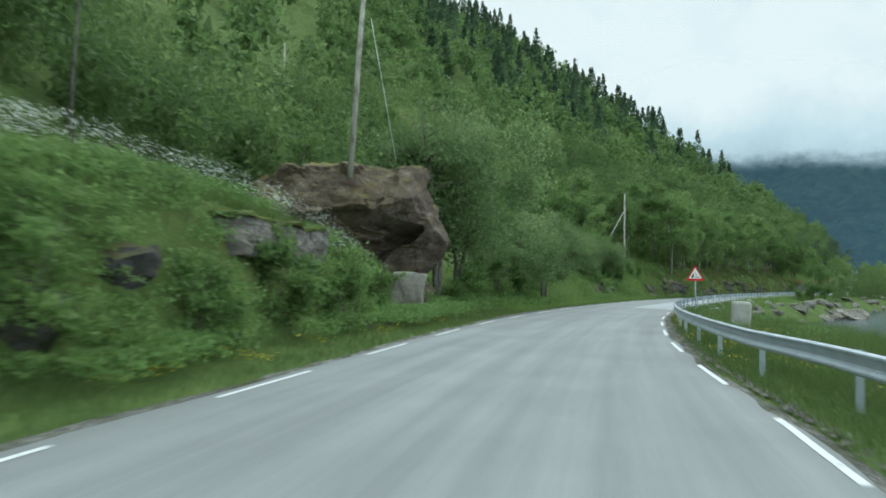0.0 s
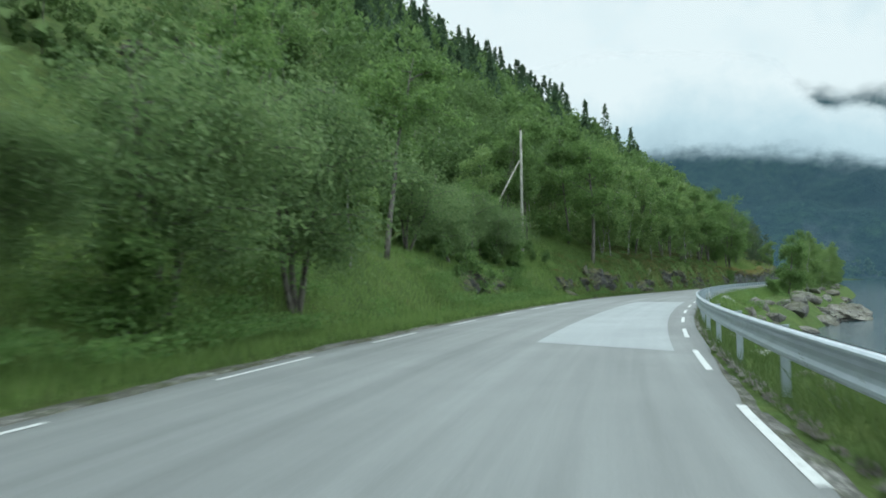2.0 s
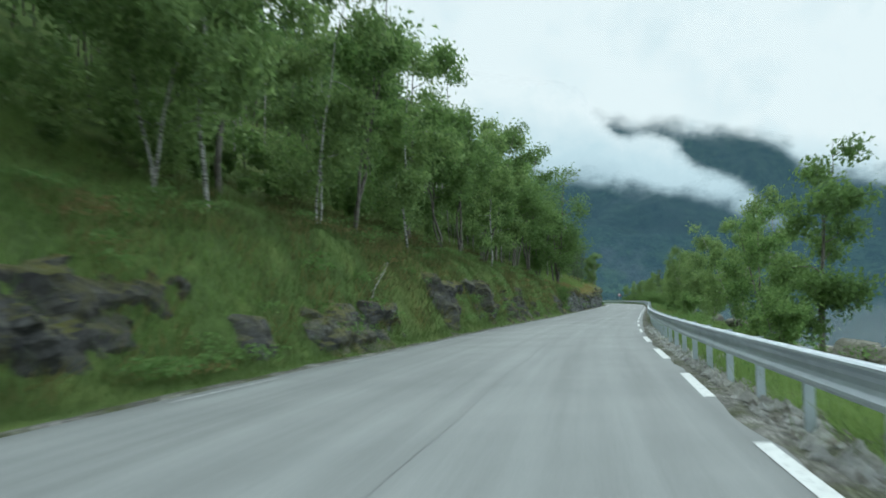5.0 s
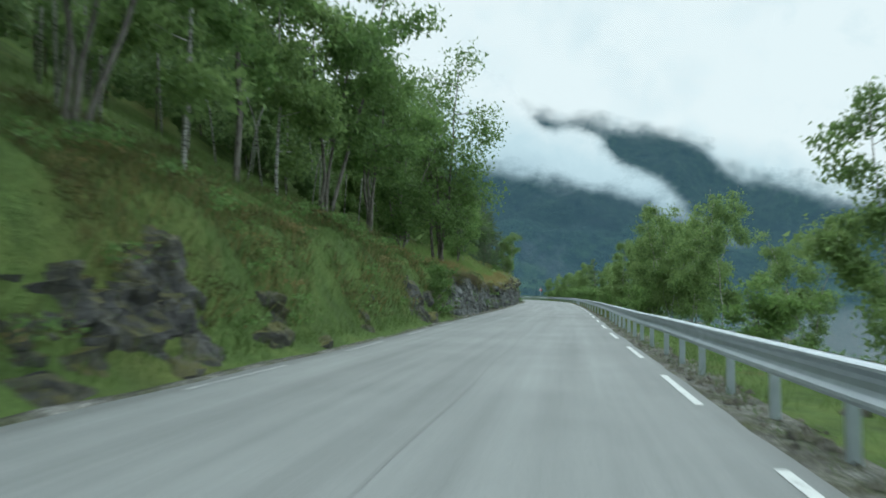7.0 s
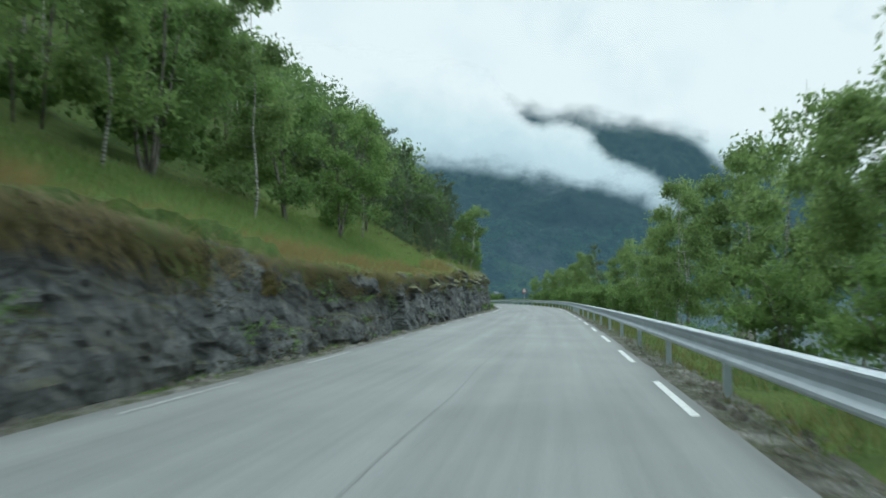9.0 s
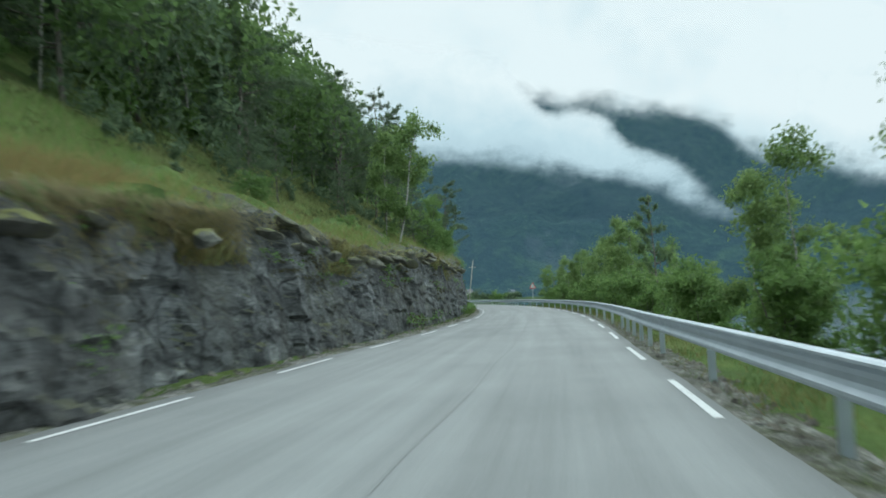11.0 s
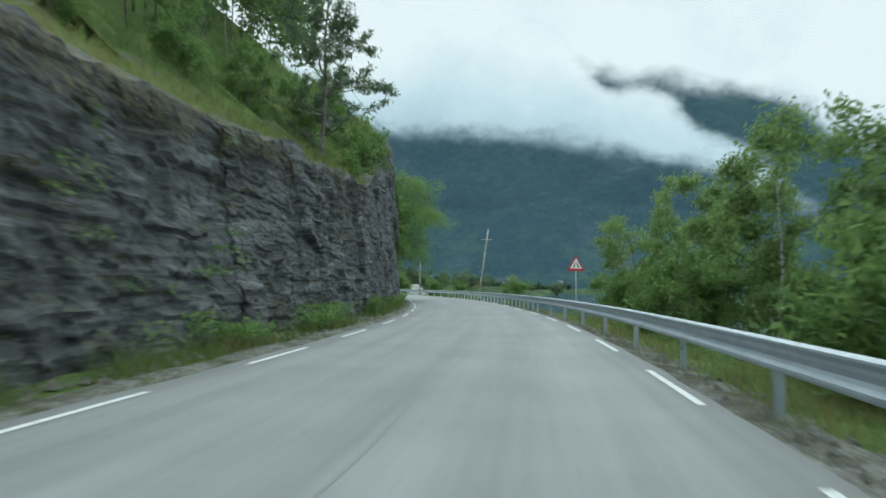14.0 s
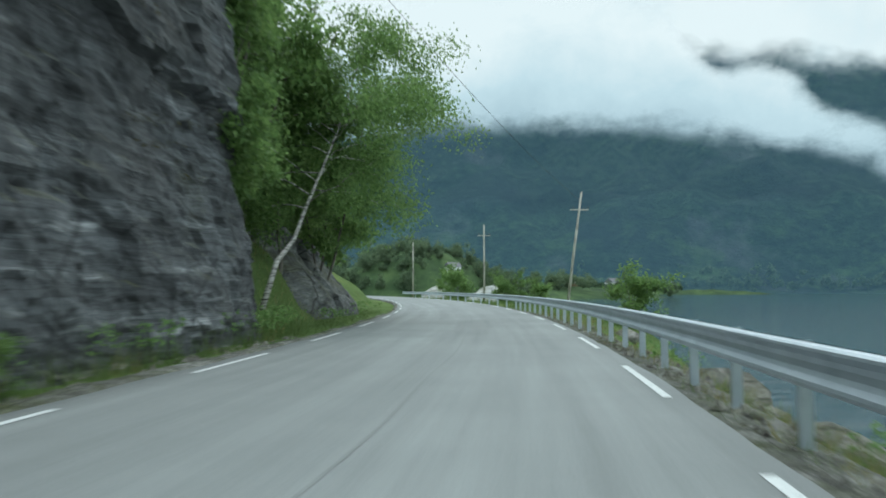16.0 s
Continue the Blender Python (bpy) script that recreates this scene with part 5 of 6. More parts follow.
def make_tree(name, seed, h, spread, stems, base, n_leaf, size, leaf_m, bark_m, droop=0.15, lean=0.0, cone=0.0, limbs=13, radius=0.012, fuzz=0.115, stretch=1.5, line=None):
    """A tree thing: trunk with limbs, and a crown of leaf clumps that hang along the limbs."""
    rg_ = np.random.default_rng(seed)
    wood, tips, weight = [], [], []
    for k_ in range(stems):
        ang = rg_.uniform(0, 6.28)
        out = 0.0 if stems == 1 else rg_.uniform(0.12, 0.30)
        hh = h * (1.0 if k_ == 0 else rg_.uniform(0.7, 0.98))
        t = np.linspace(0, 1, 9)
        wob = np.cumsum(rg_.normal(size=(9, 2)) * h * 0.010, axis=0)
        px = np.cos(ang) * out * hh * t ** 1.2 + wob[:, 0] + lean * hh * t ** 1.3
        py = np.sin(ang) * out * hh * t ** 1.2 + wob[:, 1]
        pz = hh * t - 0.3 * (1 - t)
        spine = np.c_[px, py, pz]
        spine[0, :2] *= 0.3
        if line is not None:
            spine = np.array([[np.interp(q, np.linspace(0, 1, len(line)), [c_[i] for c_ in line]) for i in range(3)] for q in t])
        wood.append(tube(spine, h * radius * (1 - 0.88 * t) * (1.0 if stems == 1 else 0.8), 8))
        for q in range(limbs):
            f = base + (0.97 - base) * (q + rg_.uniform(0, 0.9)) / limbs
            if cone > 0.5:      # whorls
                f = min(0.97, round(f * 13) / 13 + rg_.uniform(-0.008, 0.008))
            p0 = np.array([np.interp(f, t, spine[:, i]) for i in range(3)])
            prof = (1 - cone) * math.sin(math.pi * min(1, max(0.08, (f - base) / (1 - base) * 0.82 + 0.16))) ** 0.7 + cone * (1.05 - (f - base) / (1 - base))
            ln = spread * prof * rg_.uniform(0.7, 1.15) * (0.75 if stems > 1 else 1)
            a = rg_.uniform(0, 6.28)
            up = rg_.uniform(0.15, 0.75) * (1 - cone)
            tt = np.linspace(0, 1, 6)[:, None]
            d = np.array([math.cos(a), math.sin(a), up])
            limb = p0 + tt * d * ln + np.array([0, 0, -1]) * droop * ln * tt ** 2.2 + np.cumsum(rg_.normal(size=(6, 3)) * ln * 0.03, axis=0) * (tt > 0)
            wood.append(tube(limb, h * radius * 0.36 * (1 - 0.85 * tt[:, 0]) * (1.1 - 0.6 * f), 4))
            tips.append(limb); weight.append(ln)
            for _ in range(2):
                j = rg_.integers(2, 5)
                d2 = d * 0.5 + rg_.normal(size=3) * 0.55
                tw = limb[j] + np.linspace(0, 1, 4)[:, None] * d2 * ln * 0.45 + np.array([0, 0, -1]) * droop * ln * 0.4 * np.linspace(0, 1, 4)[:, None] ** 2
                wood.append(tube(tw, h * radius * 0.12 * np.array([1, 0.8, 0.6, 0.3]), 3))
                tips.append(tw); weight.append(ln * 0.8)
    wv, wf = join(wood)
    weight = np.array(weight) / sum(weight)
    cs = []
    for limb, w_ in zip(tips, weight):
        n = int(n_leaf * w_)
        f = rg_.uniform(0.25 if cone <= 0.5 else 0.40, 1.05, n) ** 0.8 * (len(limb) - 1)
        i = np.clip(f.astype(int), 0, len(limb) - 2)
        c = limb[i] + (limb[i + 1] - limb[i]) * (f - i)[:, None]
        cs.append(c + rg_.normal(size=(n, 3)) * np.array([1, 1, 0.8]) * spread * fuzz - np.array([0, 0, 1]) * droop * rg_.uniform(0, 1, (n, 1)) * spread * 0.3)
    lv, lf = leaf_quads(np.concatenate(cs), size, rg_, stretch, droop * 2)
    e = new(name)
    part("trunk", mesh("trunk", wv, wf, bark_m, True), bark_m, e)
    part("crown", mesh("crown", lv, lf, leaf_m), leaf_m, e)
    return e


TREES = {
    "alder": [make_tree("alder_tree", 10 + i, 9.0, 2.7, 2 + i, 0.13, 8600, 0.158, M_LEAF, M_BARK, 0.12, 0.03 * i, limbs=9 - i) for i in range(3)],
    "big_alder": [make_tree("alder_tree", 64, 10.5, 2.9, 1, 0.36, 10500, 0.150, M_LEAF, M_BARK, 0.16, 0.02, limbs=17, radius=0.019)],
    "tall_alder": [make_tree("alder_tree", 60 + i, 9.5, 2.6, 1 + i, 0.38, 9000, 0.150, M_LEAF, M_BARK, 0.14, 0.03 * i, limbs=13 - 3 * i, radius=0.0105) for i in range(3)],
    "birch": [make_tree("birch_tree", 20 + i, 9.5, 2.2, 1 + i % 2, 0.20, 7700, 0.140, M_BIRCH_LEAF, M_BIRCH_BARK, 0.45, 0.03 * i, radius=0.0062) for i in range(3)],
    "cherry": [make_tree("bird_cherry_tree", 30 + i, 6.5, 3.3, 2 + i, 0.32, 19000, 0.100, M_DARK_LEAF, M_BARK, 0.22, 0.0, limbs=12, radius=0.020) for i in range(2)],
    "pine": [make_tree("pine_tree", 40 + i, 10.0, 3.0, 1, 0.24, 11000, 0.070, M_PINE, M_BARK, -0.12, 0.0, 0.62, 42, 0.011, 0.032, 3.2) for i in range(2)],
    "bush": [make_tree("willow_bush", 50 + i, 2.2, 1.3, 3, 0.05, 3700, 0.098, M_LEAF, M_BARK, 0.12, 0.0, limbs=6, radius=0.014) for i in range(2)],
}
LABEL = {
    "alder": ("green alder tree on the slope beside the road", "tree", "roadside trees"),
    "big_alder": ("big dark-stemmed alder on the grass bank", "tree", "roadside trees"),
    "tall_alder": ("tall alder with bare grey lower stems on the bank", "tree", "roadside trees"),
    "birch": ("white-stemmed birch with light green drooping leaves", "tree", "roadside trees"),
    "cherry": ("spreading dark-stemmed bird cherry beside the verge", "tree", "roadside trees"),
    "pine": ("dark green pine above the rock cutting", "tree", "roadside trees"),
    "bush": ("low green willow bush at the roadside", "bush", "roadside bushes"),
}
used = set()


def plant(kind, s, lat, scale, turn=None, sink=0.1, tilt=0.0, z=None):
    v_ = TREES[kind]
    src = v_[tr.randrange(len(v_))]
    x, y = at(s, lat)
    zz = ground_z(s, lat) if z is None else z
    m = pose(float(x), float(y), zz - sink, 0, tilt, tr.uniform(0, 360) if turn is None else turn)
    if src.name in used:
        ob = copy_thing(src, m)
    else:
        ob = src
        used.add(src.name)
        ob.matrix_basis = m
        tagged(ob, *LABEL[kind])
    sc = scale * tr.uniform(0.95, 1.05)
    ob.scale = (sc, sc, sc * tr.uniform(0.94, 1.08))
    return ob


tr = random.Random(5)
# trees told apart along the drive
for kind, s, lat, sc in [
    ("cherry", 36.8, -10.2, 1.45), ("cherry", 40, -10.4, 1.55), ("alder", 38, -13.5, 1.15), ("alder", 34, -18, 1.10), ("cherry", 46, -9.6, 0.62),
    ("cherry", 50, -9.3, 0.98), ("cherry", 55, -8.9, 1.05), ("birch", 61.3, -10.3, 0.62), ("alder", 61, -15.5, 0.95), ("alder", 66, -18, 1.0), ("alder", 71, -15, 0.9), ("cherry", 70.5, -11.8, 0.75),
    ("alder", 75, -12.5, 0.5), ("alder", 80, -13, 0.55), ("alder", 84, -12.5, 0.62), ("cherry", 74.5, -11.0, 0.72), ("cherry", 78.5, -11.2, 0.70), ("cherry", 82.6, -11.0, 0.62), ("cherry", 86.5, -11.8, 0.52), ("birch", 87, -13.5, 0.80), ("alder", 92, -14.5, 1.02),
    ("big_alder", 100.6, -8.7, 1.0), ("tall_alder", 97, -13.5, 1.1), ("tall_alder", 103.5, -11.8, 1.1), ("birch", 106.5, -9.4, 0.95), ("birch", 108, -8.9, 1.15), ("tall_alder", 111, -10.4, 1.15),
    ("birch", 114, -8.6, 1.0), ("tall_alder", 118, -8.9, 1.1), ("birch", 121.5, -7.8, 0.96), ("tall_alder", 125, -8.8, 1.05), ("tall_alder", 129, -8.4, 1.0),
    ("tall_alder", 133, -8.4, 1.0), ("birch", 137, -7.4, 0.96), ("tall_alder", 141, -8.8, 1.08), ("birch", 145, -8.9, 1.15), ("tall_alder", 149, -9.6, 1.12),
    ("birch", 153, -9.9, 1.15), ("tall_alder", 157, -9.6, 1.15), ("tall_alder", 162, -9.2, 1.2), ("alder", 169.5, -9.4, 0.88),
    ("birch", 174, -12.5, 1.04), ("birch", 178, -12, 0.99), ("birch", 181, -13.5, 1.10), ("birch", 185, -12.5, 0.99), ("alder", 189, -13.5, 0.99),
    ("birch", 193, -11.5, 0.94), ("alder", 198, -12, 0.88), ("alder", 203, -11, 0.77), ("birch", 208, -11, 0.77), ("pine", 213, -12, 0.80),
    ("pine", 219, -15, 0.90), ("pine", 224, -14.5, 0.95), ("pine", 229, -15, 1.00), ("pine", 233, -13, 0.85), ("birch", 239, -7.8, 0.62),
    ("pine", 226, -9.6, 0.30), ("pine", 231, -10.4, 0.36), ("pine", 235.5, -9.0, 0.28), ("bush", 223.5, -8.6, 0.6), ("bush", 233, -8.2, 0.5), ("pine", 242, -11, 0.75), ("pine", 247, -12, 0.85), ("alder", 250.5, -7.7, 0.45), ("pine", 246.6, -7.7, 0.42), ("birch", 253.5, -8.0, 0.42), ("bush", 256, -7.6, 1.0), ("bush", 262, -7.8, 1.1), ("pine", 254, -10.5, 0.75), ("pine", 258, -12, 1.0),
    ("alder", 263, -9.5, 0.40), ("pine", 267, -11, 1.0), ("alder", 275, -10, 0.40), ("alder", 281, -9.8, 0.42), ("pine", 289.5, -7.8, 1.05),
    ("alder", 287, -9.6, 0.40), ("alder", 294, -9.5, 0.42), ("alder", 299, -9, 0.42), ("birch", 303, -9.2, 0.35), 
    ("alder", 319, -8.6, 1.08), ("alder", 321.5, -8.6, 0.97), ("alder", 325, -8.4, 1.03), ("alder", 329, -8.8, 0.95), ("bush", 316.5, -8.2, 0.8), ("alder", 333, -8, 0.92), ("tall_alder", 324.0, -7.9, 0.90), ("tall_alder", 328.2, -7.3, 0.86),
    ("alder", 315.5, -10.3, 1.08), ("alder", 338, -8.8, 0.86),
    # water side
    ("alder", 115.1, 6.4, 0.70), ("bush", 113.2, 4.9, 0.80), ("bush", 117.5, 5.6, 0.90), ("alder", 125, 6.6, 0.60), ("birch", 129, 7.6, 0.72), ("birch", 134, 6.6, 0.72), ("birch", 139, 7, 0.72),
    ("birch", 145, 6.2, 0.72), ("bush", 148, 4.6, 0.90), ("birch", 151, 6.6, 0.45), ("birch", 157, 7.4, 0.50), ("birch", 162, 6.4, 0.62), ("birch", 166.2, 6.0, 0.72), ("birch", 169, 7.2, 0.80),
    ("birch", 173, 6.4, 0.76), ("birch", 177, 7.6, 0.78), ("birch", 181.2, 6.0, 0.60), ("birch", 184.6, 6.8, 0.72), ("birch", 188, 6.2, 0.80), ("birch", 192.4, 6.6, 0.80), ("birch", 196, 7.2, 0.80), ("birch", 201, 6, 0.70), ("birch", 206, 7, 0.70), ("birch", 211, 7.6, 0.65), ("birch", 214, 5.6, 0.6), ("birch", 218, 6.6, 0.6), ("birch", 223, 5.8, 0.6), ("birch", 203.5, 5.0, 0.6), ("birch", 198.5, 5.2, 0.66),
    ("birch", 228.5, 6.2, 0.62), ("bush", 235, 7, 0.9), ("alder", 244.5, 7.8, 0.36), ("birch", 253, 7.6, 0.58), ("birch", 256, 6.4, 0.78), ("birch", 260.5, 6.4, 0.80), ("birch", 265, 7, 0.74), ("birch", 271, 6.6, 0.56),
    ("birch", 274, 7.2, 0.73), ("birch", 279, 6.2, 0.73), ("birch", 283, 6.6, 0.68), ("bush", 232, 5.0, 1.2), ("alder", 241, 6.8, 0.34), ("bush", 245, 5.4, 0.9), ("birch", 246.5, 8.6, 0.42), ("bush", 254, 5.0, 1.3), ("alder", 258, 8.2, 0.62), ("bush", 262, 4.9, 1.2), ("birch", 267, 8.4, 0.7), ("bush", 271, 4.8, 1.3), ("alder", 277, 8.0, 0.62), ("bush", 281, 4.8, 1.2), ("birch", 285.5, 5.8, 0.66), ("bush", 222, 5.0, 1.1), ("bush", 215, 5.4, 1.0), ("birch", 288, 6.6, 0.62), ("birch", 291.5, 7.4, 0.66), ("alder", 296, 6.6, 0.64), ("birch", 300.2, 6.4, 0.70), ("bush", 293, 5.2, 1.1), ("bush", 296.8, 5.8, 0.8), ("bush", 334, 6.8, 1.25), ("alder", 377, 11.0, 0.42), ("alder", 386, 11.0, 0.45), ("bush", 381, 10.0, 1.4), ("bush", 371, 10.6, 1.3), ("birch", 171, 5.5, 0.72), ("birch", 175.2, 5.2, 0.78), ("birch", 179.4, 5.6, 0.62), ("bush", 172.6, 4.7, 1.1), ("bush", 177.4, 4.6, 1.0), ("bush", 183, 4.8, 1.1), ("bush", 384, 5, 1.80), ("alder", 396, 7, 0.50),
    # bushes at the foot of the bank
    ("bush", 5, -8.4, 0.90), ("bush", 9, -8.2, 1.00), ("bush", 13, -7.9, 0.90), ("bush", 17.5, -8.4, 1.00), ("bush", 21, -8, 1.10), ("bush", 26.5, -9.2, 0.75), ("bush", 2, -8.6, 1.00), ("bush", 41, -9.2, 1.15), ("bush", 38.2, -9.0, 1.0), ("bush", 43.6, -9.8, 1.35), ("bush", 35.8, -8.8, 0.7), ("bush", 24.6, -9.4, 0.75), ("bush", 48.5, -9, 1.00), ("bush", 164.2, -6.2, 0.75), ("bush", 166.3, -6.9, 0.9), ("bush", 161.8, -6.1, 0.55), ("bush", 259.5, -7.0, 0.55), ("bush", 267.8, -7.1, 0.6), ("bush", 271.0, -7.5, 0.85), ("bush", 274.4, -7.2, 0.7), ("bush", 278.2, -7.4, 0.8), ("bush", 282.0, -7.1, 0.65), ("bush", 285.6, -7.5, 0.85), ("bush", 290.5, -5.7, 0.34), ("bush", 293, -5.75, 0.45), ("bush", 295.4, -5.7, 0.38), ("bush", 298.4, -5.8, 0.36), ("bush", 302, -5.8, 0.34), ("bush", 305.8, -5.7, 0.36), ("bush", 73, -9.2, 0.90), ("bush", 83, -10, 0.90),
]:
    plant(kind, s, lat, sc)


# bushes along the fjord bank
for n in range(16):
    s = 206 + n * 5.7 + tr.uniform(-1.5, 1.5)
    plant("bush", s, float(rail_lat(s)) + tr.uniform(2.4, 4.4), tr.uniform(0.8, 1.35))

# the tall many-stemmed alder where the cutting begins
ta = make_tree("alder_tree", 88, 13.2, 4.5, 4, 0.22, 15000, 0.17, M_LEAF, M_BARK, 0.15, 0.0, limbs=11, radius=0.011)
x, y = at(173.0, -7.8)
ta.matrix_basis = pose(float(x), float(y), ground_z(173.0, -7.8) - 0.3, 0, 4, 40)
tagged(ta, "tall many-stemmed alder where the rock cutting begins", "tree", "roadside trees")

# a thin birch leaning over the lip of the cutting
lb = make_tree("birch_tree", 79, 8.0, 1.6, 1, 0.55, 4600, 0.12, M_BIRCH_LEAF, M_BIRCH_BARK, 0.35, 0.30, radius=0.0085)
x, y = at(238.7, -7.2)
lb.matrix_basis = pose(float(x), float(y), ground_z(238.7, -7.2) - 0.1, 0, 0, heading(239) + 70)
tagged(lb, "thin white birch leaning over the lip of the cutting", "tree", "roadside trees")

# a young pine with upright shoots beside the rail
yp = make_tree("pine_tree", 90, 8.0, 1.8, 1, 0.16, 5200, 0.070, M_YOUNG_PINE, M_BARK, -0.42, 0.0, 0.66, 26, 0.012, 0.032, 3.2)
x, y = at(249.7, 6.9)
yp.matrix_basis = pose(float(x), float(y), ground_z(249.7, 6.9) - 0.1, 0, 0, 70)
tagged(yp, "young pine with upright shoots beside the guard rail", "tree", "roadside trees")

# a dead birch that leans back from the lip of the cutting
def dead_tree(s, lat, via, top, thick, seed, label):
    """A bare trunk with a few broken branches, bent from its foot by way of via to top."""
    rg_ = np.random.default_rng(seed)
    t = np.linspace(0, 1, 8)
    bow = np.array(via) * 2.0 - np.array(top) * 0.5
    spine = (2 * t * (1 - t))[:, None] * bow + (t ** 2)[:, None] * np.array(top) + np.c_[0.05 * np.sin(t * 9.0), 0.05 * np.sin(t * 7.0), 0 * t]
    pieces = [tube(spine, thick * (1 - 0.7 * t), 7)]
    for q in range(9):
        p0 = spine[2 + q % 6]
        d = rg_.normal(size=3) * np.array([0.8, 0.8, 0.5]) + np.array([0, 0, 0.35])
        r_ = np.linspace(0, 1, 4)
        pieces.append(tube(p0 + r_[:, None] * d * rg_.uniform(0.4, 0.8) * thick / 0.05 + np.c_[0 * r_, 0.15 * r_ ** 2, -0.2 * r_ ** 2], 0.3 * thick * (1 - 0.8 * r_), 4))
    x, y = at(s, lat)
    ob = new("dead_tree", tube_mesh("dead_tree", pieces, M_BIRCH_BARK))
    ob.matrix_world = pose(float(x), float(y), ground_z(s, lat) - 0.1, 0, 0, heading(s))
    return tagged(ob, label, "tree", "roadside trees")


dead_tree(226.75, -7.45, (-1.35, 0.85, 1.30), (-1.65, 0.40, 2.25), 0.055, 5, "dead grey birch leaning back above the rock cutting")
dead_tree(112.4, -6.4, (-0.1, 0.9, 0.8), (0.0, 2.0, 1.85), 0.028, 7, "pale bare branch standing in the grass bank")

# the leaning grey tree at the edge of the meadow
lt = make_tree("alder_tree", 91, 9.5, 2.2, 1, 0.60, 5200, 0.14, M_LEAF, M_BARK, 0.15, 0.24, limbs=12, radius=0.014)
x, y = at(65.3, -10.6)
lt.matrix_basis = pose(float(x), float(y), ground_z(65.3, -10.6) - 0.1, 0, 0, heading(65) + 80)
tagged(lt, "leaning grey-stemmed tree at the edge of the meadow", "tree", "roadside trees")

# the birch that leans out from the rock corner
x0, y0 = (float(q) for q in at(317.9, -6.7))
bend = []
for s, lat, z in ((317.9, -6.7, -0.4), (318.5, -6.6, 0.8), (319.8, -6.5, 1.2), (320.6, -6.4, 2.0), (321.1, -6.3, 2.7), (321.9, -6.05, 3.8), (322.7, -5.8, 4.9), (323.4, -5.55, 6.2), (324.0, -5.3, 7.5), (324.8, -5.1, 8.8), (325.5, -4.9, 10.1)):
    x, y = at(s, lat)
    bend.append((float(x) - x0, float(y) - y0, z))
lb = make_tree("birch_tree", 77, 10.1, 4.1, 1, 0.38, 42000, 0.090, M_LEAF, M_BIRCH_BARK, 0.45, radius=0.0085, limbs=30, fuzz=0.085, line=bend)
lb.matrix_basis = pose(x0, y0, 1.0)
tagged(lb, "leaning white-stemmed birch growing from the rock corner", "tree", "roadside trees")

# bushes that hang from the tall wall and its corner
for s, lat, z, sc in ((298.0, -7.2, 6.4, 1.1), (300.2, -7.4, 7.2, 1.2), (296, -7.4, 5.9, 0.8), (313.9, -6.3, 3.4, 1.0), (314.1, -6.5, 5.0, 1.2), (314.4, -6.8, 6.6, 1.2)):
    plant("bush", s, lat, sc, z=z)

# the wooded hillside: too many to count
def woods(name, n_tree, u0, u1, s0, s1, n_leaf, size, material, label, spruce=False, keep=None, seed=1, power=1.0, hmin=6.0, hmax=10.0):
    rg_ = np.random.default_rng(seed)
    s = rg_.uniform(s0, s1, n_tree)
    u = u0 + (u1 - u0) * rg_.uniform(0, 1, n_tree) ** power
    if keep is not None:
        ok = keep(s, u)
        s, u = s[ok], u[ok]
    n = len(s)
    x, y = at(s, left_line(s) - 0.36 - u)
    z = left_ground(s, u)
    h = rg_.uniform(hmin, hmax, n)
    r = h * (rg_.uniform(0.22, 0.30, n) if spruce else rg_.uniform(0.24, 0.34, n))
    t = np.repeat(np.arange(n), n_leaf)
    m = len(t)
    if spruce:
        f = rg_.uniform(0.04, 1.0, m) ** 0.85
        layer = f + rg_.normal(size=m) * 0.01
        tier = 0.75 + 0.25 * np.abs(np.sin(f * 31.0 + t))
        rad = (1.0 - f) ** 0.9 * tier * rg_.uniform(0.25, 1.0, m) ** 0.6
        a = rg_.uniform(0, 6.283, m)
        c = np.c_[x[t] + np.cos(a) * rad * r[t] * 1.15, y[t] + np.sin(a) * rad * r[t] * 1.15, z[t] + h[t] * layer - rad * r[t] * 0.35]
        v, f_ = leaf_quads(c, size, rg_, 2.2, 0.5)
    else:
        # each crown is a handful of lobes, so that the outline is uneven
        lobes = 7
        ld = rg_.normal(size=(n, lobes, 3)); ld /= np.linalg.norm(ld, axis=2)[..., None]
        ld[..., 2] = ld[..., 2] * 0.75 + 0.12
        lr = rg_.uniform(0.42, 0.62, size=(n, lobes))
        w = rg_.integers(0, lobes, m)
        d = rg_.normal(size=(m, 3)); d /= np.linalg.norm(d, axis=1)[:, None]
        rad = rg_.uniform(0.45, 1.0, m) ** 0.5
        q = ld[t, w] * 0.62 + d * (lr[t, w] * rad)[:, None]
        c = np.c_[x[t] + q[:, 0] * r[t], y[t] + q[:, 1] * r[t], z[t] + h[t] * 0.58 + q[:, 2] * h[t] * 0.42]
        v, f_ = leaf_quads(c, size, rg_, 1.4, 0.1)
    ob = new(name, mesh(name, v, f_, material))
    return tagged(ob, label, "woods", kind="stuff"), s, u, h


def open_ground(s, u):
    """Where no wood stands: the meadow by the boulder, the clearing above and the slope over the cuttings."""
    meadow = (s < 42) & (u < 13 - 0.1 * s)
    clearing = (((s - 79) / 9) ** 2 + ((u - 26) / 8) ** 2 < 1) | ((s > 44) & (s < 72) & (u < 20)) | ((s > 71) & (s < 86) & (u < 11))
    low = ((u < 9) & (s > 60) & (s < 168)) | ((u < 9.0) & (s >= 168) & (s < 222)) | ((u < 6.8) & (s >= 222) & (s < 330))
    return ~(meadow | clearing | low)


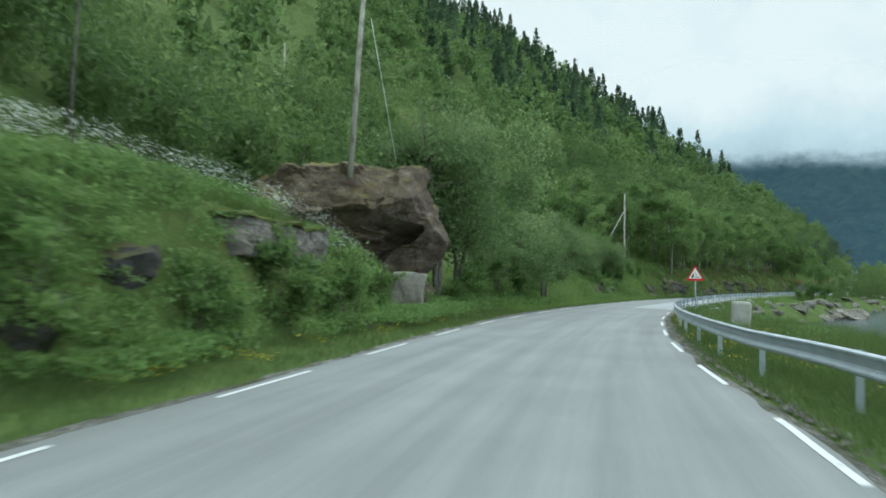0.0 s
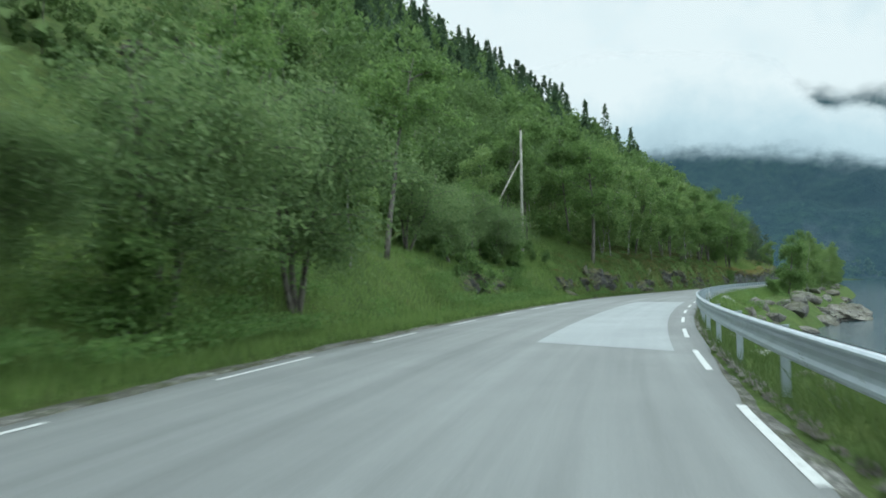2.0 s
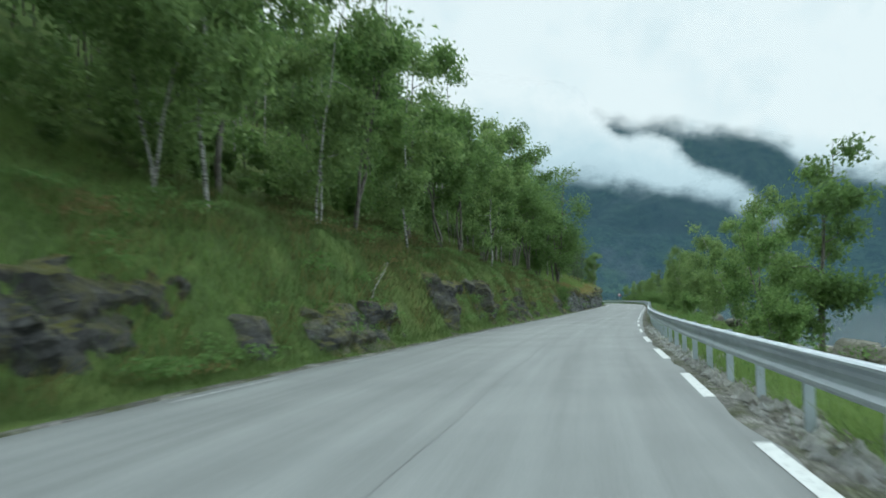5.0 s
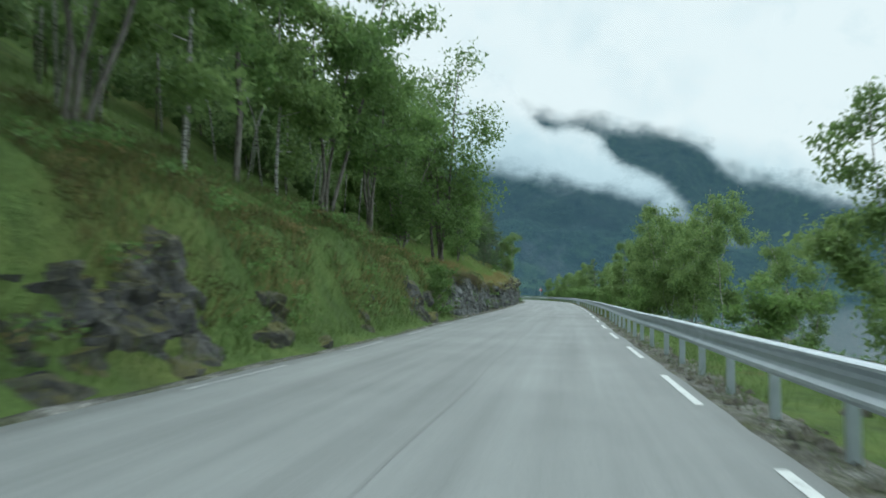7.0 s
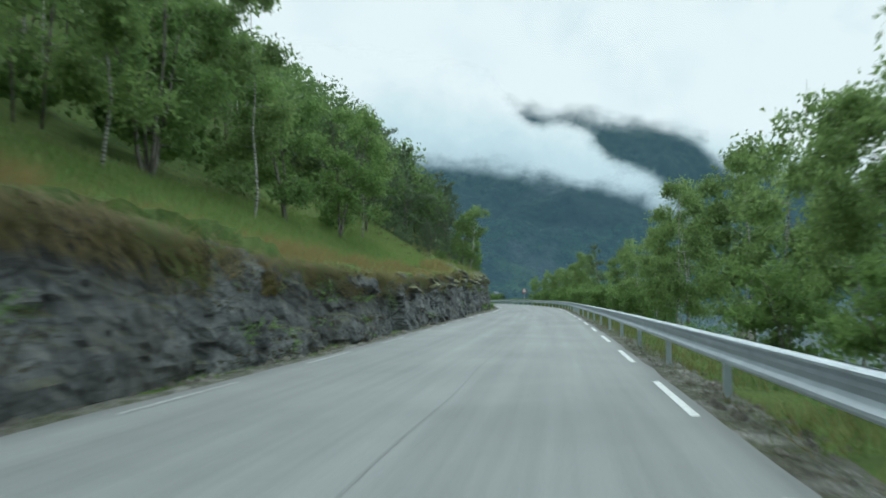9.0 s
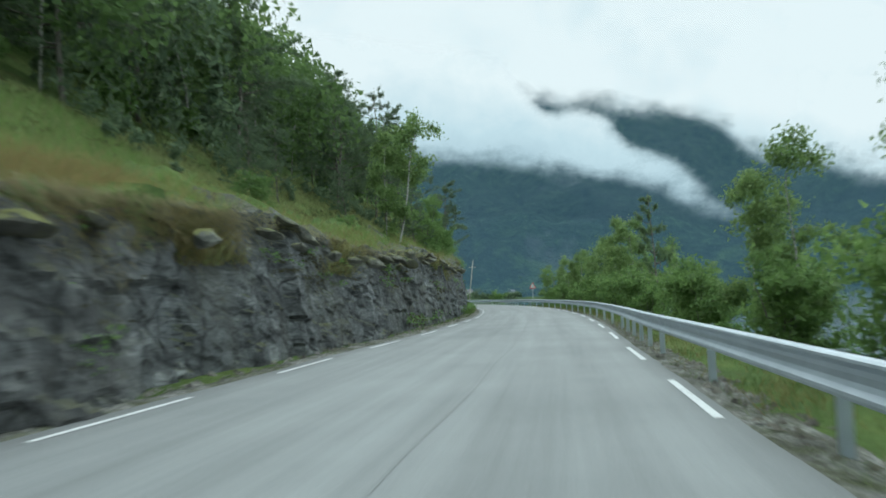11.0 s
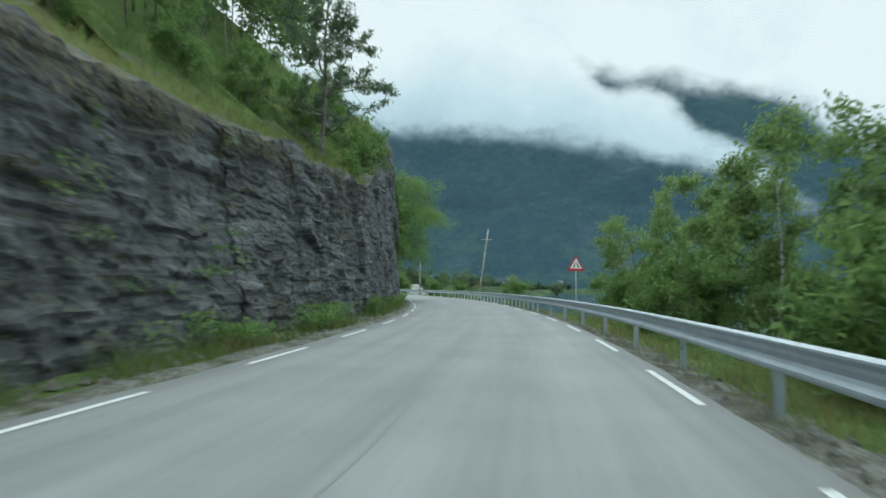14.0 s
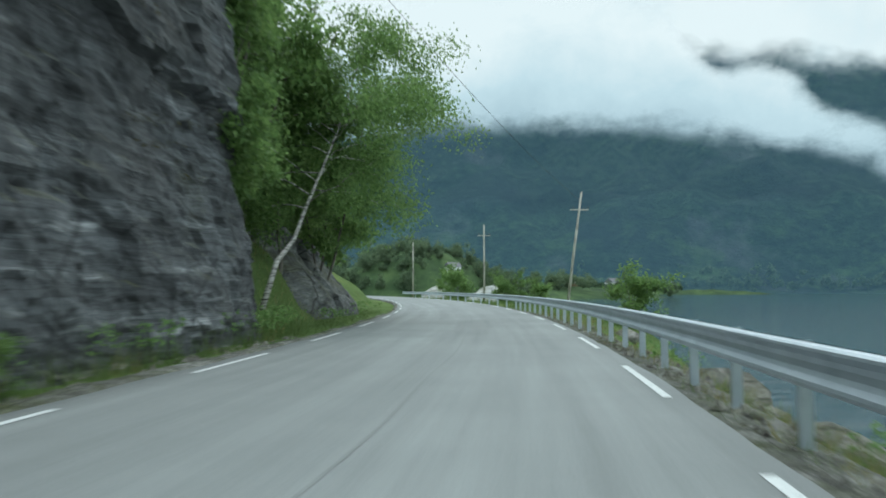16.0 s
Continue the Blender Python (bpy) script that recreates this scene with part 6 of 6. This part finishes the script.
woods("hillside_woods", 620, 7, 30, -15, 345, 620, 0.27, M_LEAF_DIM, "dense green deciduous wood on the lower hillside", keep=open_ground, seed=11, hmin=6.0, hmax=9.5)
woods("scrub", 70, 12, 33, 64, 92, 300, 0.20, M_LEAF_DIM, "low scrub on the stony clearing", seed=29, hmin=1.2, hmax=3.6)
woods("scrub", 60, 8.5, 14, 70, 88, 330, 0.20, M_LEAF, "low scrub below the clearing", seed=16, hmin=1.3, hmax=2.8)
def behind_bank(s, u):
    """Back from the open grass of the bank, which widens where it meets the meadow."""
    return u > np.where(s < 101, 6.0 + (101 - s) * 0.42, np.maximum(3.9, 6.0 - (s - 101) * 0.12))


woods("scrub", 44, 3.4, 8.5, 70, 91, 260, 0.12, M_LEAF_DIM, "low leafy scrub on the bank below the pole", seed=32, hmin=0.7, hmax=1.9)
woods("undergrowth", 130, 3.5, 10, 90, 134, 240, 0.16, M_LEAF, "low green undergrowth beneath the roadside trees", keep=behind_bank, seed=17, hmin=1.0, hmax=3.0)
woods("undergrowth", 85, 3.5, 10, 92, 136, 240, 0.15, M_BIRCH_LEAF, "light green undergrowth beneath the roadside trees", keep=behind_bank, seed=27, hmin=1.0, hmax=2.8)
woods("undergrowth", 120, 8.5, 15, 136, 172, 260, 0.18, M_DARK_LEAF, "dark undergrowth behind the birch stems", seed=28, hmin=1.8, hmax=4.0)
woods("pine_woods", 62, 6.6, 17, 219, 272, 430, 0.17, M_PINE, "dark young pines crowding above the cutting", True, seed=30, hmin=3.0, hmax=8.5)
woods("scrub", 46, 4.6, 7.2, 220, 264, 150, 0.10, M_PINE, "low dark scrub on the slope above the cutting", seed=31, hmin=0.5, hmax=1.2)
woods("undergrowth", 200, 8.8, 15, 168, 262, 220, 0.18, M_LEAF, "low green undergrowth beneath the birches", seed=18, hmin=0.8, hmax=2.2)
woods("undergrowth", 90, 4.0, 11, 315, 345, 300, 0.18, M_LEAF, "leafy undergrowth behind the leaning birch", seed=19, hmin=1.5, hmax=3.5)
woods("hillside_woods", 260, 8, 34, -15, 345, 620, 0.28, M_WOOD_LIGHT, "light green birch wood on the lower hillside", keep=open_ground, seed=12, hmin=6.0, hmax=9.5)
woods("hillside_woods", 1150, 26, 140, -20, 440, 150, 0.82, M_LEAF_DIM, "green deciduous wood high on the hillside", keep=open_ground, seed=13, hmin=7.0, hmax=11.0)
woods("spruce_woods", 390, 36, 150, 125, 440, 300, 0.62, M_NEEDLE, "dark spruces along the ridge of the hillside", True, seed=14, hmin=8.0, hmax=17, power=0.8)


def stems(name, n, u0, u1, s0, s1, material, label, seed, anywhere=False):
    rg_ = np.random.default_rng(seed)
    pieces = []
    for _ in range(n):
        s, u = rg_.uniform(s0, s1), rg_.uniform(u0, u1)
        if not anywhere and not open_ground(np.array(s), np.array(u)):
            continue
        x, y = at(s, left_line(s) - 0.36 - u)
        z = float(left_ground(s, u))
        h = rg_.uniform(4, 7)
        lx, ly = rg_.normal(size=2) * 0.5
        pieces.append(tube([(x, y, z - 0.3), (x + lx * .3, y + ly * .3, z + h * .5), (x + lx, y + ly, z + h)], [0.045, 0.036, 0.02], 5))
    v, f = join(pieces)
    return tagged(new(name, mesh(name, v, f, material, True)), label, "tree stems", kind="stuff")


stems("wood_stems", 420, 9, 28, -10, 340, M_BARK, "thin grey stems inside the wood", 21)
stems("birch_stems", 26, 5.5, 10, 128, 167, M_BIRCH_BARK, "thin pale birch stems under the canopy", 23, True)
stems("birch_stems", 150, 9, 22, 90, 335, M_BIRCH_BARK, "thin white birch stems inside the wood", 22)


# ---- grass, herbs and flowers ----
def blades(name, n, place, height, width, material, label, seed, lean=0.45):
    rg_ = np.random.default_rng(seed)
    s, lat, z = place(rg_, n)
    n = len(s)
    x, y = at(s, lat)
    h = height * rg_.uniform(0.5, 1.3, n)
    a = rg_.uniform(0, 6.283, n)
    wx, wy = np.cos(a) * width, np.sin(a) * width
    lx, ly = rg_.normal(size=n) * lean * h, rg_.normal(size=n) * lean * h
    v = np.stack([np.c_[x - wx, y - wy, z - 0.05], np.c_[x + wx, y + wy, z - 0.05], np.c_[x + lx, y + ly, z + h]], 1).reshape(-1, 3)
    f = np.arange(3 * n).reshape(-1, 3)
    return tagged(new(name, mesh(name, v, f, material)), label, "grass", kind="stuff")


def left_place(u0, u1, s0, s1, power=1.0, clump=0.0):
    def go(rg_, n):
        s = rg_.uniform(s0, s1, n)
        u = u0 + (u1 - u0) * rg_.uniform(0, 1, n) ** power
        if clump:
            c = np.array([noise.noise(Vector((a * 0.45, b * 0.6, 3.0))) for a, b in zip(s, u)])
            ok = c > clump
            s, u = s[ok], u[ok]
        w, r = verge(s), face_run(s)
        cliff = (s > 165) & (s < 313) & (u > w - 0.25) & (u < w + r + 0.5)
        s, u = s[~cliff], u[~cliff]
        return s, left_line(s) - 0.36 - u, left_ground(s, u)
    return go


def right_place(d0, d1, s0, s1, clump=-9.0):
    def go(rg_, n):
        s, d = rg_.uniform(s0, s1, n), rg_.uniform(d0, d1, n)
        c = np.array([noise.noise(Vector((a * 0.5, b * 0.8, 7.0))) for a, b in zip(s, d)])
        ok = (c > clump) & (d < bank_w(s) * 0.95) & (rail_lat(s) + d > right_line(s) + 0.42)
        s, d = s[ok], d[ok]
        return s, rail_lat(s) + d, right_ground(s, d)
    return go


blades("verge_grass", 52000, left_place(0.15, 3.2, -5, 130), 0.22, 0.009, M_GRASS, "green grass of the road verge", 31)
blades("verge_grass", 16000, left_place(0.35, 1.6, 130, 335), 0.15, 0.008, M_GRASS, "green grass of the road verge", 32)
blades("bank_tufts", 15000, left_place(0.7, 5.0, 88, 167, 1.0, -0.05), 0.40, 0.016, M_GRASS, "tufts of long grass on the steep bank", 67, 0.6)
blades("bank_tufts", 11000, left_place(0.9, 4.6, 96, 167, 1.0, 0.05), 0.36, 0.020, M_DRYGRASS, "straw-coloured tufts on the steep bank", 68, 0.7)
blades("bank_grass", 34000, left_place(0.5, 5.5, 88, 167), 0.24, 0.012, M_GRASS, "rough grass of the steep bank", 63)
blades("bank_grass", 44000, left_place(1.8, 10, -5, 165), 0.30, 0.014, M_GRASS, "long green grass of the bank", 33)
blades("bank_grass", 44000, left_place(1.5, 9, 165, 335), 0.28, 0.014, M_SLOPEGRASS, "long green grass above the cutting", 34)
blades("bank_grass", 60000, left_place(0.6, 9, 40, 92), 0.28, 0.012, M_MEADOW, "thick green grass of the low bank", 71)
blades("bank_grass", 46000, left_place(1.8, 8, 166, 222), 0.26, 0.014, M_MEADOW, "bright green grass above the cutting", 72)
blades("bank_grass", 30000, left_place(1.6, 9.5, 86, 108), 0.26, 0.013, M_MEADOW, "smooth green grass of the bank below the alders", 78)
blades("bank_grass", 44000, left_place(1.6, 9, 208, 300), 0.22, 0.015, M_SLOPEGRASS, "yellow-green grass on the slope above the cutting", 79)
blades("foot_grass", 9000, left_place(0.4, 1.5, 255, 318, 1.0, -0.2), 0.42, 0.010, M_GRASS, "uneven grass at the foot of the rock wall", 53)
blades("foot_grass", 3000, left_place(0.4, 1.4, 255, 318, 1.0, 0.1), 0.38, 0.010, M_DRYGRASS, "dry grass at the foot of the rock wall", 54)
blades("dry_grass", 30000, left_place(1.0, 5.0, 90, 166, 1.0, 0.02), 0.26, 0.014, M_DRYGRASS, "brown dead grass on the bank", 35)
blades("shoulder_grass", 30000, right_place(-1.4, 2.2, -5, 40, -0.4), 0.24, 0.009, M_GRASS, "grass along the rail", 50)
blades("shoulder_grass", 32000, right_place(-1.0, 2.0, 34, 90, -0.35), 0.22, 0.009, M_GRASS, "grass between the asphalt and the rail", 75)
blades("shoulder_grass", 40000, right_place(-0.30, 2.0, 30, 400, -0.08), 0.20, 0.007, M_GRASS, "tufts of grass under the guard rail", 36)
blades("tall_grass", 16000, right_place(0.2, 3.0, 78, 135, -0.2), 0.42, 0.011, M_MEADOW, "tall green grass behind the rail", 80)
blades("dry_grass", 14000, right_place(0.0, 3.2, 160, 335, -0.1), 0.26, 0.012, M_DRYGRASS, "straw-coloured grass outside the rail", 70, 0.6)
blades("tall_grass", 26000, right_place(0.25, 8, 4, 46), 0.60, 0.012, M_GRASS, "tall meadow grass behind the rail", 40)
blades("bank_grass", 42000, right_place(0.3, 7.5, -5, 400, -0.25), 0.30, 0.010, M_GRASS, "long grass on the fjord bank", 37)


def herbs(name, n, place, spread, size, count, height, material, label, category, seed):
    """Clumps of broad leaves or flower heads."""
    rg_ = np.random.default_rng(seed)
    s, lat, z = place(rg_, n)
    x, y = at(s, lat)
    t = np.repeat(np.arange(len(s)), count)
    c = np.c_[x[t], y[t], z[t]] + rg_.normal(size=(len(t), 3)) * np.array([spread, spread, 0.0])
    c[:, 2] += height * rg_.uniform(0.25, 1.0, len(t)) ** 0.6
    v, f = leaf_quads(c, size, rg_, 1.2)
    return tagged(new(name, mesh(name, v, f, material)), label, category, kind="stuff")


herbs("roadside_herbs", 60, left_place(1.2, 2.4, 24.5, 31), 0.30, 0.075, 90, 0.85, M_HERB, "tall herbs round the standing stone", "herbs", 59)
herbs("roadside_herbs", 540, left_place(1.2, 4.8, -5, 60, 1.0, -0.05), 0.30, 0.085, 95, 0.60, M_HERB, "leafy green herbs on the bank", "herbs", 41)
herbs("roadside_herbs", 420, left_place(0.6, 1.6, 60, 335, 1.0, 0.14), 0.25, 0.075, 70, 0.45, M_HERB, "leafy green herbs at the rock foot", "herbs", 42)
herbs("roadside_herbs", 190, left_place(1.4, 4.0, 66, 84, 1.0, -0.1), 0.30, 0.080, 80, 0.65, M_HERB, "leafy herbs and shoots on the bank below the pole", "herbs", 86)
herbs("foot_plants", 190, left_place(0.5, 1.5, 258, 318, 1.0, 0.02), 0.17, 0.070, 48, 0.70, M_HERB, "leafy plants at the foot of the rock wall", "plants", 51)
herbs("foot_plants", 120, left_place(0.4, 1.2, 205, 258, 1.0, 0.27), 0.24, 0.09, 55, 0.7, M_HERB, "leafy plants at the foot of the rock wall", "plants", 52)
herbs("roadside_herbs", 330, right_place(0.5, 5, -5, 330, -0.1), 0.25, 0.075, 70, 0.55, M_HERB, "leafy green herbs on the fjord bank", "herbs", 43)
herbs("bank_ferns", 420, left_place(0.7, 4.2, 90, 167, 1.0, 0.05), 0.24, 0.085, 60, 0.45, M_HERB, "clumps of ferns and herbs on the grass bank", "plants", 57)
blades("heath_grass", 30000, left_place(0.9, 6.5, 104, 168, 1.0, -0.12), 0.24, 0.014, M_HEATH, "olive heath grass on the steep bank", 73, 0.7)
herbs("heath", 900, left_place(0.8, 6.0, 112, 168, 1.0, -0.06), 0.22, 0.050, 46, 0.22, M_HEATH, "brown-green heath on the steep bank", "plants", 74)
blades("heath_grass", 9000, left_place(1.9, 8.5, 212, 272, 1.0, -0.05), 0.22, 0.014, M_HEATH, "olive heath grass above the cutting", 76, 0.7)
herbs("heath", 380, left_place(2.0, 9.0, 212, 275, 1.0, -0.02), 0.24, 0.050, 46, 0.26, M_HEATH, "brown-green heath above the cutting", "plants", 77)
herbs("dead_ferns", 420, left_place(0.9, 4.5, 88, 167, 1.0, 0.22), 0.26, 0.070, 40, 0.24, M_RUSTGRASS, "brown dead ferns on the grass bank", "plants", 58)
def off_wall(place):
    def go(rg_, n):
        s, lat, z = place(rg_, n)
        ok = ~((s > 14.8) & (s < 25.5) & (lat < -7.7))
        return s[ok], lat[ok], z[ok]
    return go


herbs("bank_ivy", 440, off_wall(left_place(2.2, 4.6, -4, 27)), 0.32, 0.090, 100, 0.5, M_LEAF, "creeping green shrubs over the bank", "herbs", 44)
blades("meadow_grass", 15000, left_place(3.8, 9, -5, 27), 0.55, 0.013, M_GRASS, "tall grass on the meadow above the bank", 56)
herbs("cow_parsley", 420, left_place(3.9, 6.8, -4, 27, 1.0, -0.12), 0.26, 0.038, 24, 1.1, M_PARSLEY, "white cow parsley in flower on the meadow", "flowers", 45)
herbs("buttercups", 170, left_place(0.7, 2.6, -3, 30, 1.0, 0.18), 0.16, 0.035, 16, 0.32, M_YELLOW, "yellow buttercups in the verge", "flowers", 46)
herbs("buttercups", 260, right_place(-0.1, 2.5, 5, 40, 0.0), 0.18, 0.038, 18, 0.32, M_YELLOW, "yellow flowers behind the rail", "flowers", 47)


def lip_place(s0, s1, deep=1.5, least=-0.25):
    def go(rg_, n):
        s = rg_.uniform(s0, s1, n)
        u = verge(s) + face_run(s) + rg_.uniform(-0.15, deep, n)
        c = np.array([noise.noise(Vector((a * 0.45, b * 0.8, 5.0))) for a, b in zip(s, u)])
        ok = c > least
        s, u = s[ok], u[ok]
        return s, left_line(s) - 0.36 - u, face_h(s) + bench(s) * np.clip(u - verge(s) - face_run(s), 0, 5) - 0.12
    return go


blades("lip_grass", 9000, lip_place(212, 312), 0.32, 0.016, M_DRYGRASS, "straw-coloured grass hanging over the rock edge", 64, 0.8)
blades("lip_grass", 17000, lip_place(166, 216, 1.1, -0.12), 0.40, 0.016, M_RUSTGRASS, "straw-coloured grass hanging over the rock edge", 38, 0.8)
blades("lip_grass", 16000, lip_place(276, 313, 4.4), 0.30, 0.016, M_GRASS, "yellow-green grass on the ledges above the tall wall", 55, 0.6)
blades("lip_grass", 18000, lip_place(166, 312), 0.28, 0.014, M_MEADOW, "green grass along the rock edge", 39, 0.6)


def face_place(s0, s1):
    """Ledges and pockets on the rock faces where plants take hold."""
    def go(rg_, n):
        s, q = rg_.uniform(s0, s1, n), rg_.uniform(0.05, 0.95, n)
        c = np.array([noise.noise(Vector((a * 0.35, b * 2.2, 1.0))) for a, b in zip(s, q)])
        ok = c > 0.24
        s, q = s[ok], q[ok]
        u = verge(s) + 0.1 + face_run(s) * (0.5 - 0.5 * np.cos(q * math.pi)) * 0.85
        return s, left_line(s) - 0.36 - u + 0.38, q * face_h(s) - 0.15
    return go


def brow_place(s0, s1):
    """The uppermost part of the rock face, where turf hangs over."""
    def go(rg_, n):
        s, q = rg_.uniform(s0, s1, n), rg_.uniform(0.70, 1.0, n)
        c = np.array([noise.noise(Vector((a * 0.22, b * 1.2, 9.0))) for a, b in zip(s, q)])
        ok = c > 0.03 + (1 - q) * 0.6
        s, q = s[ok], q[ok]
        u = verge(s) + 0.1 + face_run(s) * (0.5 - 0.5 * np.cos(q * math.pi)) * 0.85
        return s, left_line(s) - 0.36 - u + 0.36, q * face_h(s) - 0.15
    return go


def drape(name, n, s0, s1, deep, length, material, label, seed, least):
    """Turf that hangs over the rock edge in tongues, blade by blade."""
    rg_ = np.random.default_rng(seed)
    s = rg_.uniform(s0, s1, n)
    tongue = np.array([noise.noise(Vector((a * 0.42, 2.0, seed))) + 0.5 * noise.noise(Vector((a * 1.3, 5.0, seed))) for a in s])
    ok = tongue > least
    s, tongue = s[ok], tongue[ok]
    n = len(s)
    q = 1.0 - rg_.uniform(0, 1, n) ** 1.4 * np.clip(deep * (0.35 + 1.6 * (tongue - least)), 0.05, 0.75)
    u = verge(s) + 0.1 + face_run(s) * (0.5 - 0.5 * np.cos(q * math.pi)) * 0.85
    lat = left_line(s) - 0.36 - u + 0.34 + rg_.normal(size=n) * 0.10
    z = q * face_h(s) + rg_.normal(size=n) * 0.05
    l = length * rg_.uniform(0.5, 1.3, n)
    side = rg_.normal(size=n) * 0.25 * l
    w = 0.014
    x0, y0 = at(s - w, lat); x1, y1 = at(s + w, lat); x2, y2 = at(s + side, lat + 0.45 * l)
    v = np.stack([np.c_[x0, y0, z], np.c_[x1, y1, z], np.c_[x2, y2, z - 0.55 * l]], 1).reshape(-1, 3)
    return tagged(new(name, mesh(name, v, np.arange(3 * n).reshape(-1, 3), material)), label, "grass", kind="stuff")


drape("hanging_turf", 15000, 166, 218, 0.22, 0.34, M_DRYGRASS, "straw-coloured turf over the rock edge", 85, -0.45)
drape("hanging_turf", 15000, 166, 218, 0.24, 0.34, M_RUSTGRASS, "rusty turf hanging in tongues over the rock", 81, -0.45)
drape("hanging_turf", 13000, 168, 216, 0.42, 0.30, M_MEADOW, "green turf hanging in tongues over the rock", 82, -0.02)
drape("hanging_turf", 14000, 206, 300, 0.20, 0.26, M_DRYGRASS, "straw-coloured turf over the rock edge", 83, -0.15)
drape("hanging_turf", 16000, 172, 300, 0.55, 0.22, M_HEATH, "olive moss hanging down the rock", 84, 0.12)
blades("hanging_grass", 9000, brow_place(166, 216), 0.30, 0.016, M_RUSTGRASS, "rusty turf hanging over the rock", 69, 0.9)
blades("hanging_grass", 8000, brow_place(216, 262), 0.30, 0.016, M_DRYGRASS, "straw-coloured turf hanging over the rock", 65, 0.9)
blades("hanging_grass", 12000, brow_place(170, 268), 0.24, 0.016, M_SLOPEGRASS, "green turf hanging over the rock", 66, 0.9)
herbs("face_plants", 420, face_place(166, 276), 0.16, 0.07, 26, 0.35, M_HERB, "small plants in pockets of the rock face", "plants", 48)
herbs("face_moss", 1500, face_place(166, 312), 0.20, 0.05, 26, 0.14, M_HEATH, "olive moss tufts on the rock face", "moss", 49)


def pebbles(name, n, place, r0, r1, material, label, seed):
    rg_ = np.random.default_rng(seed)
    s, lat, z = place(rg_, n)
    x, y = at(s, lat)
    n = len(s)
    r = r0 + (r1 - r0) * rg_.uniform(0, 1, n) ** 3
    base = np.array([(1, 0, 0), (0, 1, 0), (-1, 0, 0), (0, -1, 0), (0.2, 0.1, 0.75)], float)
    v = base[None] * r[:, None, None] * rg_.uniform(0.6, 1.4, (n, 5, 3))
    a = rg_.uniform(0, 6.28, n)
    ca, sa = np.cos(a)[:, None], np.sin(a)[:, None]
    v = np.stack([v[..., 0] * ca - v[..., 1] * sa + x[:, None], v[..., 0] * sa + v[..., 1] * ca + y[:, None], v[..., 2] + z[:, None] - 0.01], 2).reshape(-1, 3)
    o = np.arange(n)[:, None] * 5
    f = np.concatenate([o + np.array([[i, (i + 1) % 4, 4]]) for i in range(4)])
    return tagged(new(name, mesh(name, v, f, material)), label, "stones", kind="stuff")


def shoulder_place(rg_, n):
    s = rg_.uniform(-4, 335, n)
    w = (rail_lat(s) + 0.5 - right_line(s) - 0.38) * shoulder_part(s)
    q = rg_.uniform(0, 1, n)
    return s, right_line(s) + 0.38 + w * q, -0.03 - 0.09 * q ** 0.7


def foot_place(rg_, n):
    s = rg_.uniform(166, 316, n)
    u = rg_.uniform(0.1, 1.0, n) ** 0.8 * np.minimum(verge(s), 1.1)
    return s, left_line(s) - 0.36 - u, 0.02 + 0 * s


pebbles("shoulder_stones", 9000, shoulder_place, 0.015, 0.10, M_SHORE, "loose pale stones on the gravel shoulder", 61)


def broken_edge(rg_, n):
    """The crumbling pale edge of the road below the bank."""
    s = rg_.uniform(84, 126, n)
    q = rg_.uniform(0, 1, n) ** 1.3
    return s, right_line(s) + 0.34 + (rail_lat(s) + 0.35 - right_line(s) - 0.34) * q, -0.03 - 0.07 * q


pebbles("shoulder_stones", 1700, broken_edge, 0.02, 0.15, M_PALE, "pale broken stones along the crumbling road edge", 63)
pebbles("foot_stones", 2600, foot_place, 0.015, 0.12, M_SHORE, "stones fallen from the rock face", 62)
